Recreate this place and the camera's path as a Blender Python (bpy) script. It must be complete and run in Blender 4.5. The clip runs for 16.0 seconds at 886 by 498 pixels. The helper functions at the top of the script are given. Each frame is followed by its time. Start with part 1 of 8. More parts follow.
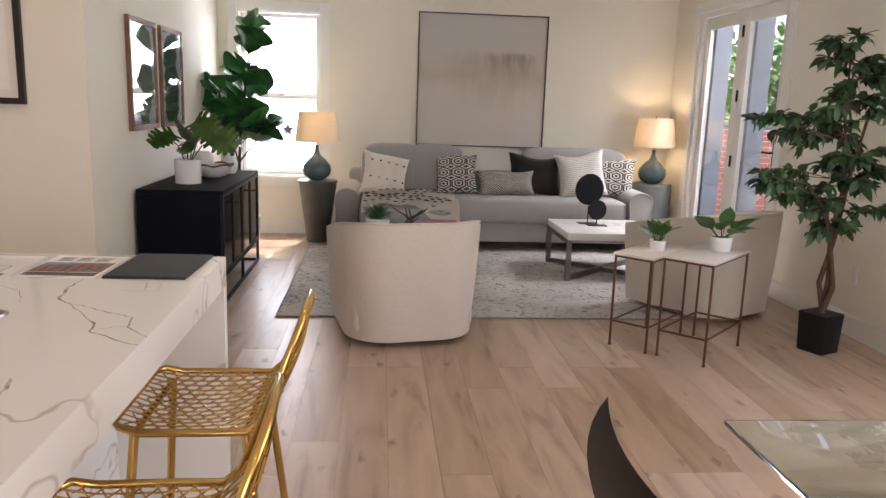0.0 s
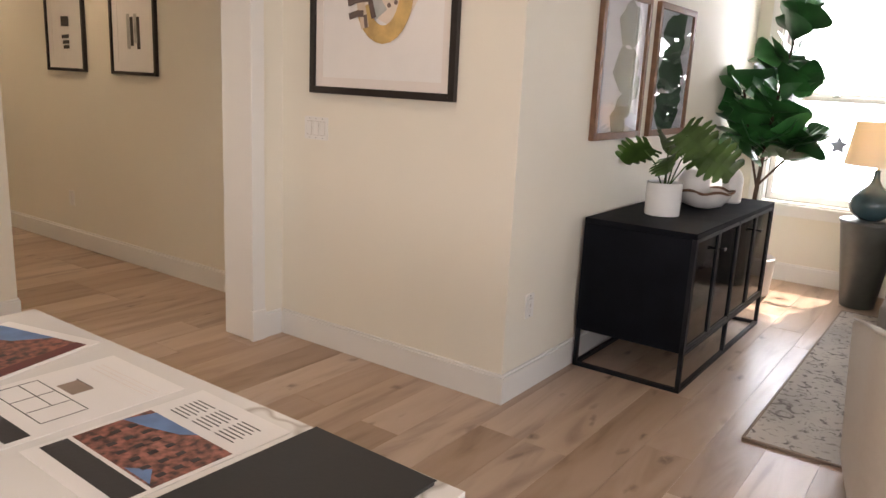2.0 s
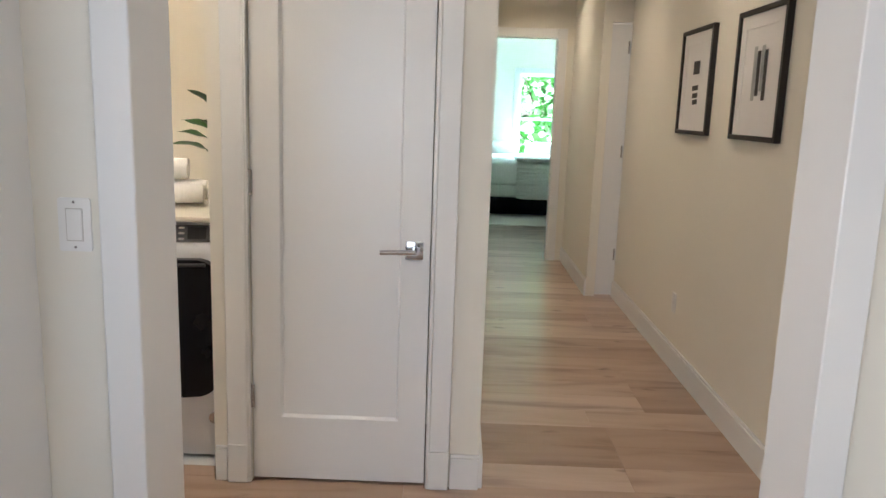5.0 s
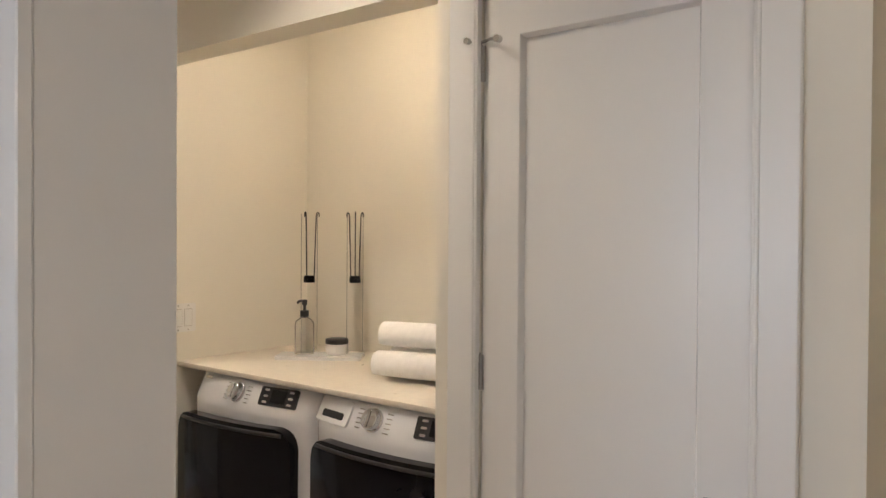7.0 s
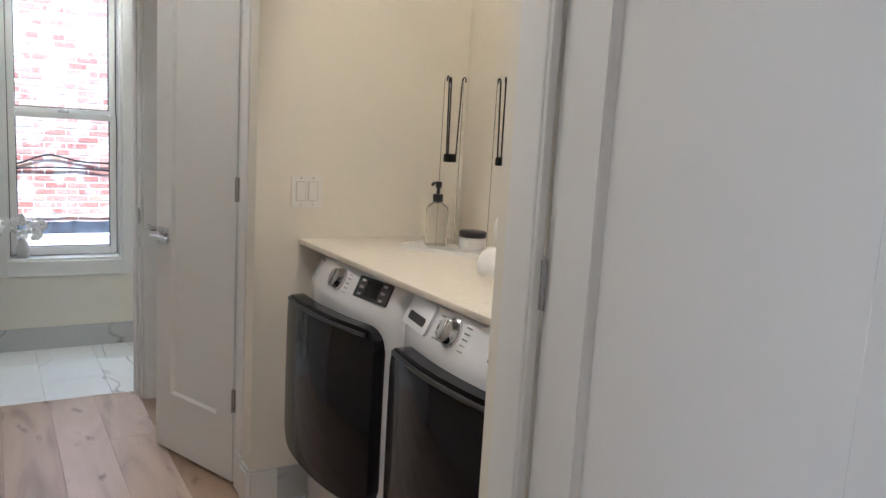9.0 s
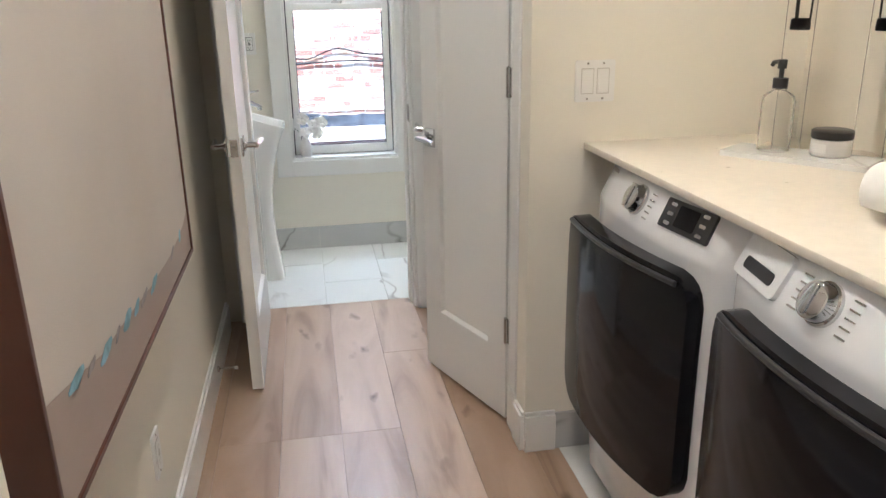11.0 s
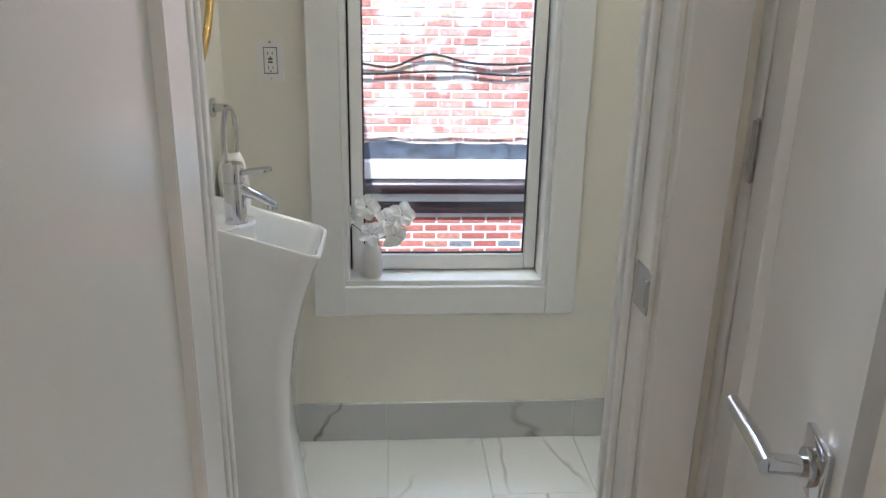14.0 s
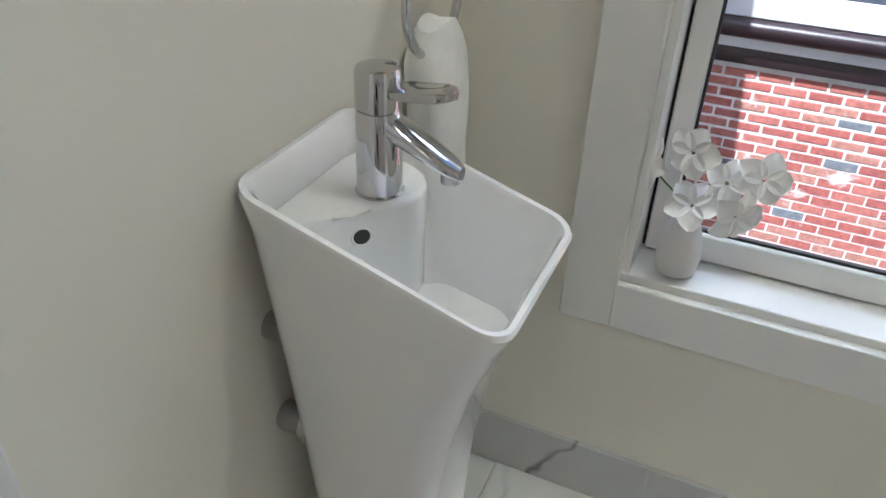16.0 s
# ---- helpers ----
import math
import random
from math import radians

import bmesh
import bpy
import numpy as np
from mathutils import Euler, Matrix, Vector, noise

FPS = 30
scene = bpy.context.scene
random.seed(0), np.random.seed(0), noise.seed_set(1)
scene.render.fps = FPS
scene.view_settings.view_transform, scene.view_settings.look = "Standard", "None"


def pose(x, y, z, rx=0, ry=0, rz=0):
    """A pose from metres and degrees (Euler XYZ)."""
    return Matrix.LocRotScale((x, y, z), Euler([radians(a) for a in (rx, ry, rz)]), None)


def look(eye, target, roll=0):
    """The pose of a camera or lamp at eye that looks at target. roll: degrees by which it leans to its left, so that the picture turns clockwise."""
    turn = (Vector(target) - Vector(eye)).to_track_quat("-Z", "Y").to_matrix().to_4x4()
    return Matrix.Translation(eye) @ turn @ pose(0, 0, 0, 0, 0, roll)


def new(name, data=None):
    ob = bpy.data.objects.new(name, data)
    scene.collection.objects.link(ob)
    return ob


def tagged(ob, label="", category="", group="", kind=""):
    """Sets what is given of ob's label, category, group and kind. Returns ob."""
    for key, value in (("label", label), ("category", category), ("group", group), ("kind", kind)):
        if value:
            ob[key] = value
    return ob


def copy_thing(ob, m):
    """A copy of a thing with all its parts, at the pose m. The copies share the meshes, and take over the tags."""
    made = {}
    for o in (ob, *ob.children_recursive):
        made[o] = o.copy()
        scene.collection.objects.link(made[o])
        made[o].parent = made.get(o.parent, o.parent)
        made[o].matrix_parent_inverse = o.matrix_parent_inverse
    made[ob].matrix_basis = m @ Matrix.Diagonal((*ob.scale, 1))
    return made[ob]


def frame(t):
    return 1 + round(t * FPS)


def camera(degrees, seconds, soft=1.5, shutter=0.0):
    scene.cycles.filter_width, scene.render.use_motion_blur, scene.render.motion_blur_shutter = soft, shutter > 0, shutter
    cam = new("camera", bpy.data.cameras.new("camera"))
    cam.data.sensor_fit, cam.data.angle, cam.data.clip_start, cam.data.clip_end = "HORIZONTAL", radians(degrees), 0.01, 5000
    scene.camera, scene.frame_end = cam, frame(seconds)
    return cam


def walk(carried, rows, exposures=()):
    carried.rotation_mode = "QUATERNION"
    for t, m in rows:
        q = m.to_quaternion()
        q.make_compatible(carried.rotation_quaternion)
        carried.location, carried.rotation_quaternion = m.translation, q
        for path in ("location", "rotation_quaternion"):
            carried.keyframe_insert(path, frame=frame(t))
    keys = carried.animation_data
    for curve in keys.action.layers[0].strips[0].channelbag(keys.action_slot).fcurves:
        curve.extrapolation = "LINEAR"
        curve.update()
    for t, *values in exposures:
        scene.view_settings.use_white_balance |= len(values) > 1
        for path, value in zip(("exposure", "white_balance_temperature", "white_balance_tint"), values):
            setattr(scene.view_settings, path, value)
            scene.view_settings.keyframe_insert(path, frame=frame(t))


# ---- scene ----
cam = camera(60.9, 16.0)
PATH = [
    (0, (1.163, 0.917, 1.418), (1.336, 2.873, 1.034), 1.9),
    (0.4, (1.216, 1.224, 1.411), (1.037, 3.191, 1.095), 0.0),
    (0.5, (1.222, 1.304, 1.41), (0.995, 3.262, 1.076), 2.0),
    (1, (1.203, 1.718, 1.397), (0.649, 3.609, 1.055), 2.3),
    (1.5, (1.185, 2.136, 1.409), (0.352, 3.913, 1.024), 2.0),
    (2, (1.154, 2.579, 1.425), (0.021, 4.168, 0.985), 2.8),
    (2.5, (1.023, 2.987, 1.429), (-0.39, 4.32, 0.955), 2.4),
    (2.8, (0.935, 3.211, 1.429), (-0.647, 4.34, 0.958), 2.0),
    (3, (0.846, 3.359, 1.427), (-0.829, 4.352, 0.97), 2.1),
    (3.2, (0.755, 3.483, 1.434), (-0.994, 4.35, 0.998), 2.2),
    (5.3, (-0.494, 4.438, 1.443), (-2.451, 4.217, 1.094), 1.3),
    (5.5, (-0.602, 4.511, 1.442), (-2.54, 4.142, 1.111), 0.9),
    (6, (-0.878, 4.64, 1.473), (-2.722, 3.902, 1.233), 0.6),
    (6.5, (-1.164, 4.664, 1.493), (-2.878, 3.64, 1.389), -0.4),
    (7, (-1.453, 4.686, 1.499), (-3.028, 3.454, 1.473), 0.4),
    (7.5, (-1.728, 4.645, 1.533), (-3.158, 3.249, 1.461), 1.5),
    (8, (-1.977, 4.549, 1.461), (-3.292, 3.042, 1.437), 1.6),
    (8.5, (-2.16, 4.543, 1.453), (-3.322, 2.916, 1.39), 3.0),
    (9, (-2.216, 4.577, 1.404), (-3.244, 2.887, 1.106), 3.4),
    (9.2, (-2.234, 4.578, 1.39), (-3.203, 2.881, 0.965), 2.6),
    (11.3, (-2.433, 3.863, 1.386), (-2.638, 1.971, 0.771), -0.4),
    (11.5, (-2.458, 3.73, 1.395), (-2.583, 1.829, 0.786), -0.0),
    (12, (-2.482, 3.361, 1.386), (-2.514, 1.451, 0.795), 0.1),
    (12.5, (-2.48, 2.944, 1.378), (-2.487, 1.03, 0.798), -0.4),
    (13, (-2.474, 2.532, 1.374), (-2.464, 0.62, 0.787), 0.8),
    (13.5, (-2.429, 2.147, 1.378), (-2.501, 0.239, 0.784), 0.7),
    (14, (-2.435, 1.784, 1.362), (-2.573, -0.111, 0.736), 1.1),
    (14.5, (-2.442, 1.46, 1.362), (-2.548, -0.418, 0.683), 2.5),
    (15, (-2.42, 1.138, 1.34), (-2.445, -0.705, 0.564), 3.8),
    (15.5, (-2.413, 0.87, 1.279), (-2.046, -0.826, 0.284), 4.2),
    (16, (-2.428, 0.696, 1.269), (-1.772, -0.834, 0.161), 2.1),
]
walk(cam, [(t, look(eye, target, roll)) for t, eye, target, roll in PATH],
     [(0.0, 0.75, 6800, 20), (1.0, 0.85, 6750, 20), (2.0, 1.0, 6900, 20), (2.5, 1.2, 6500, 19), (3.2, 1.15, 5850, 15), (5.5, 1.3, 5600, 13), (6.0, 1.3, 5850, 14), (7.0, 1.05, 5850, 15), (7.5, 1.15, 5800, 15), (8.0, 0.95, 5700, 16), (8.5, 0.75, 5500, 14), (9.0, 1.0, 5150, 12), (11.5, 1.55, 5200, 11), (12.5, 1.3, 5200, 10), (13.0, 1.2, 5200, 11), (14.0, 0.95, 5300, 11), (14.5, 0.85, 5400, 11), (15.0, 1.0, 5250, 10), (15.5, 0.8, 5100, 8), (16.0, 0.85, 5300, 11)])

# ---- world, sun, large lights ----
world = bpy.data.worlds.new("world")
scene.world = world
world.use_nodes = True
wn = world.node_tree
sky = wn.nodes.new("ShaderNodeTexSky")
sky.sky_type, sky.sun_disc = "NISHITA", False
sky.sun_elevation, sky.sun_rotation = radians(58), radians(8)
wn.links.new(sky.outputs[0], wn.nodes["Background"].inputs[0])
wn.nodes["Background"].inputs[1].default_value = 0.15
sun = bpy.data.lights.new("sun", "SUN")
sun.energy, sun.angle, sun.color = 5.0, radians(0.5), (1.0, 0.95, 0.86)
new("sun", sun).matrix_world = look((1.0, 14.0, 9.0), (0.0, 8.2, 0.0))


def area_lamp(name, place, target, sx, sy, watts, colour=(1, 1, 1), spread=180):
    d = bpy.data.lights.new(name, "AREA")
    d.shape, d.size, d.size_y, d.energy, d.color, d.spread = "RECTANGLE", sx, sy, watts, colour, radians(spread)
    ob = new(name, d)
    ob.matrix_world = look(place, target)
    return ob


DAY = (0.86, 0.94, 1.0)
WARM = (1.0, 0.84, 0.62)
area_lamp("daylight_back_window", (0.13, 9.15, 1.42), (0.13, 0, 1.2), 0.8, 1.6, 27, DAY)
area_lamp("daylight_french_door", (5.5, 7.4, 3.6), (3.4, 7.0, 0.6), 2.4, 1.4, 250, DAY)
area_lamp("daylight_bath_window", (-2.6, -1.5, 2.95), (-2.55, 1.25, 0.2), 1.0, 0.7, 17, DAY)
area_lamp("daylight_bedroom_window", (-15.2, 5.8, 4.0), (-11.5, 5.6, 0.5), 2.0, 1.6, 2400, (0.66, 1.0, 0.96))
# fill lamp at an unseen south opening, added to brighten the kitchen
area_lamp("fill_kitchen_south", (2.2, -2.95, 1.6), (1.8, 3.2, -0.6), 3.4, 1.8, 66, (0.97, 0.96, 0.95))
# fill lamp at an assumed east opening, added to brighten surfaces facing it
area_lamp("fill_dining_east", (4.20, 2.6, 1.45), (-1.5, 3.3, -0.6), 2.4, 1.8, 27, (0.9, 0.95, 1.0))

# ---- materials ----


def mat(name, colour, rough=0.6, metal=0.0, vary=0.08, scale=6.0, bump=0.1, fine=120.0, second=None, spec=0.5, coat=0.0, sheen=0.0, per_object=0.0, plain=False):
    m = bpy.data.materials.new(name)
    m.use_nodes = True
    nt = m.node_tree
    N, L = nt.nodes, nt.links
    b = N["Principled BSDF"]
    b.inputs["Roughness"].default_value, b.inputs["Metallic"].default_value = rough, metal
    b.inputs["Specular IOR Level"].default_value, b.inputs["Coat Weight"].default_value = spec, coat
    b.inputs["Sheen Weight"].default_value = sheen
    tc = N.new("ShaderNodeTexCoord")
    n1 = N.new("ShaderNodeTexNoise")
    n1.inputs["Scale"].default_value, n1.inputs["Detail"].default_value = scale, 6
    L.new(tc.outputs["Object"], n1.inputs["Vector"])
    mix = N.new("ShaderNodeMix")
    mix.data_type = "RGBA"
    lo = [max(0.0, c * (1 - vary)) for c in colour]
    hi = second or [min(1.0, c * (1 + vary)) for c in colour]
    mix.inputs["A"].default_value, mix.inputs["B"].default_value = (*lo, 1), (*hi, 1)
    ramp = N.new("ShaderNodeMapRange")
    ramp.inputs["From Min"].default_value, ramp.inputs["From Max"].default_value = 0.35, 0.65
    L.new(n1.outputs["Fac"], ramp.inputs["Value"])
    L.new(ramp.outputs["Result"], mix.inputs["Factor"])
    out = mix.outputs["Result"]
    if per_object:
        info, hsv, mr = N.new("ShaderNodeObjectInfo"), N.new("ShaderNodeHueSaturation"), N.new("ShaderNodeMapRange")
        mr.inputs["To Min"].default_value, mr.inputs["To Max"].default_value = 1 - per_object, 1 + per_object
        L.new(info.outputs["Random"], mr.inputs["Value"])
        L.new(mr.outputs["Result"], hsv.inputs["Value"])
        L.new(out, hsv.inputs["Color"])
        out = hsv.outputs["Color"]
    L.new(out, b.inputs["Base Color"])
    n2 = N.new("ShaderNodeTexNoise")
    n2.inputs["Scale"].default_value, n2.inputs["Detail"].default_value = fine, 4
    L.new(tc.outputs["Object"], n2.inputs["Vector"])
    rr = N.new("ShaderNodeMapRange")
    rr.inputs["To Min"].default_value, rr.inputs["To Max"].default_value = max(0.02, rough - 0.06), min(1, rough + 0.06)
    L.new(n1.outputs["Fac"], rr.inputs["Value"])
    if not plain:
        L.new(rr.outputs["Result"], b.inputs["Roughness"])
    if bump:
        bp = N.new("ShaderNodeBump")
        bp.inputs["Strength"].default_value, bp.inputs["Distance"].default_value = bump, 0.002
        L.new(n2.outputs["Fac"], bp.inputs["Height"])
        L.new(bp.outputs["Normal"], b.inputs["Normal"])
    return m


def wood_floor_material():
    m = mat("pale_oak", (0.50, 0.36, 0.255), 0.33, vary=0.1, scale=3, bump=0.0, spec=0.42)
    nt = m.node_tree
    N, L = nt.nodes, nt.links
    b = N["Principled BSDF"]
    tc, info = N.new("ShaderNodeTexCoord"), N.new("ShaderNodeObjectInfo")
    mp, add = N.new("ShaderNodeMapping"), N.new("ShaderNodeVectorMath")
    add.operation = "MULTIPLY_ADD"
    add.inputs[1].default_value = (17.0, 31.0, 0.0)
    L.new(info.outputs["Random"], add.inputs[0])
    L.new(tc.outputs["Object"], add.inputs[2])
    mp.inputs["Scale"].default_value = (3.6, 0.55, 1.0)
    L.new(add.outputs[0], mp.inputs["Vector"])
    grain = N.new("ShaderNodeTexNoise")
    grain.inputs["Scale"].default_value, grain.inputs["Detail"].default_value, grain.inputs["Distortion"].default_value = 2.2, 9, 1.1
    L.new(mp.outputs[0], grain.inputs["Vector"])
    cr = N.new("ShaderNodeValToRGB")
    cr.color_ramp.elements[0].position, cr.color_ramp.elements[0].color = 0.27, (0.27, 0.18, 0.128, 1)
    cr.color_ramp.elements[1].position, cr.color_ramp.elements[1].color = 0.66, (0.485, 0.355, 0.268, 1)
    e = cr.color_ramp.elements.new(0.45)
    e.color = (0.42, 0.30, 0.218, 1)
    L.new(grain.outputs["Fac"], cr.inputs["Fac"])
    # knots: sparse dark smudges drawn out along the board
    mk = N.new("ShaderNodeMapping")
    mk.inputs["Scale"].default_value = (2.6, 1.15, 1.0)
    L.new(add.outputs[0], mk.inputs["Vector"])
    kn = N.new("ShaderNodeTexVoronoi")
    kn.inputs["Scale"].default_value, kn.inputs["Randomness"].default_value = 2.8, 1.0
    wob = N.new("ShaderNodeTexNoise")
    wob.inputs["Scale"].default_value = 9.0
    wadd = N.new("ShaderNodeVectorMath")
    wadd.operation = "MULTIPLY_ADD"
    wadd.inputs[1].default_value = (0.16, 0.16, 0.0)
    L.new(mk.outputs[0], wob.inputs["Vector"])
    L.new(wob.outputs["Color"], wadd.inputs[0])
    L.new(mk.outputs[0], wadd.inputs[2])
    L.new(wadd.outputs[0], kn.inputs["Vector"])
    kr = N.new("ShaderNodeMapRange")
    kr.inputs["From Min"].default_value, kr.inputs["From Max"].default_value = 0.02, 0.17
    kr.inputs["To Min"].default_value, kr.inputs["To Max"].default_value = 0.85, 0.0
    L.new(kn.outputs["Distance"], kr.inputs["Value"])
    mx = N.new("ShaderNodeMix")
    mx.data_type = "RGBA"
    mx.inputs["B"].default_value = (0.13, 0.085, 0.06, 1)
    L.new(kr.outputs["Result"], mx.inputs["Factor"])
    L.new(cr.outputs["Color"], mx.inputs["A"])
    hsv, mr, ms = N.new("ShaderNodeHueSaturation"), N.new("ShaderNodeMapRange"), N.new("ShaderNodeMapRange")
    mr.inputs["To Min"].default_value, mr.inputs["To Max"].default_value = 0.78, 1.15
    ms.inputs["To Min"].default_value, ms.inputs["To Max"].default_value = 1.12, 0.86
    L.new(info.outputs["Random"], mr.inputs["Value"])
    L.new(info.outputs["Random"], ms.inputs["Value"])
    L.new(mr.outputs[0], hsv.inputs["Value"])
    L.new(ms.outputs[0], hsv.inputs["Saturation"])
    L.new(mx.outputs["Result"], hsv.inputs["Color"])
    L.new(hsv.outputs["Color"], b.inputs["Base Color"])
    bp = N.new("ShaderNodeBump")
    bp.inputs["Strength"].default_value, bp.inputs["Distance"].default_value = 0.12, 0.002
    L.new(grain.outputs["Fac"], bp.inputs["Height"])
    L.new(bp.outputs["Normal"], b.inputs["Normal"])
    return m


def veined(name, base, vein, scale, width, rough, spread=(1, 1, 1)):
    """White stone with thin wandering veins."""
    m = mat(name, base, rough, vary=0.03, scale=2.0, bump=0.0)
    nt = m.node_tree
    N, L = nt.nodes, nt.links
    b = N["Principled BSDF"]
    tc, info, off = N.new("ShaderNodeTexCoord"), N.new("ShaderNodeObjectInfo"), N.new("ShaderNodeVectorMath")
    off.operation = "MULTIPLY_ADD"
    off.inputs[1].default_value = (7.0, 13.0, 5.0)
    L.new(info.outputs["Random"], off.inputs[0])
    L.new(tc.outputs["Object"], off.inputs[2])
    mp = N.new("ShaderNodeMapping")
    mp.inputs["Scale"].default_value = spread
    mp.inputs["Rotation"].default_value = (0, 0, 0.6)
    L.new(off.outputs[0], mp.inputs["Vector"])
    n = N.new("ShaderNodeTexNoise")
    n.inputs["Scale"].default_value, n.inputs["Detail"].default_value, n.inputs["Distortion"].default_value = scale, 4, 0.35
    L.new(mp.outputs[0], n.inputs["Vector"])
    sub = N.new("ShaderNodeMath")
    sub.operation = "SUBTRACT"
    sub.inputs[1].default_value = 0.5
    ab = N.new("ShaderNodeMath")
    ab.operation = "ABSOLUTE"
    L.new(n.outputs["Fac"], sub.inputs[0])
    L.new(sub.outputs[0], ab.inputs[0])
    r = N.new("ShaderNodeMapRange")
    r.inputs["From Min"].default_value, r.inputs["From Max"].default_value = 0.0, width
    r.inputs["To Min"].default_value, r.inputs["To Max"].default_value = 1.0, 0.0
    L.new(ab.outputs[0], r.inputs["Value"])
    gate = N.new("ShaderNodeTexNoise")
    gate.inputs["Scale"].default_value = scale * 0.9
    L.new(off.outputs[0], gate.inputs["Vector"])
    g = N.new("ShaderNodeMapRange")
    g.inputs["From Min"].default_value, g.inputs["From Max"].default_value = 0.45, 0.58
    L.new(gate.outputs["Fac"], g.inputs["Value"])
    mu = N.new("ShaderNodeMath")
    mu.operation = "MULTIPLY"
    L.new(r.outputs[0], mu.inputs[0])
    L.new(g.outputs[0], mu.inputs[1])
    mx = N.new("ShaderNodeMix")
    mx.data_type = "RGBA"
    mx.inputs["A"].default_value, mx.inputs["B"].default_value = (*base, 1), (*vein, 1)
    L.new(mu.outputs[0], mx.inputs["Factor"])
    L.new(mx.outputs["Result"], b.inputs["Base Color"])
    return m


def glass(name, tint=(1, 1, 1), rough=0.0, ior=1.45):
    m = bpy.data.materials.new(name)
    m.use_nodes = True
    b = m.node_tree.nodes["Principled BSDF"]
    b.inputs["Base Color"].default_value = (*tint, 1)
    b.inputs["Roughness"].default_value, b.inputs["Transmission Weight"].default_value, b.inputs["IOR"].default_value = rough, 1.0, ior
    return m


def glow(name, colour, strength):
    m = bpy.data.materials.new(name)
    m.use_nodes = True
    b = m.node_tree.nodes["Principled BSDF"]
    b.inputs["Base Color"].default_value = (*colour, 1)
    b.inputs["Emission Color"].default_value, b.inputs["Emission Strength"].default_value = (*colour, 1), strength
    return m


def weave(name, colour, other, scale=300.0, rough=0.9, stripe=None):
    """Cloth: fine crossed threads over a soft mottle; stripe = (other colour, scale, share) adds bands."""
    m = mat(name, colour, rough, vary=0.02, scale=40, bump=0.35, fine=scale, sheen=0.25, spec=0.2)
    return m


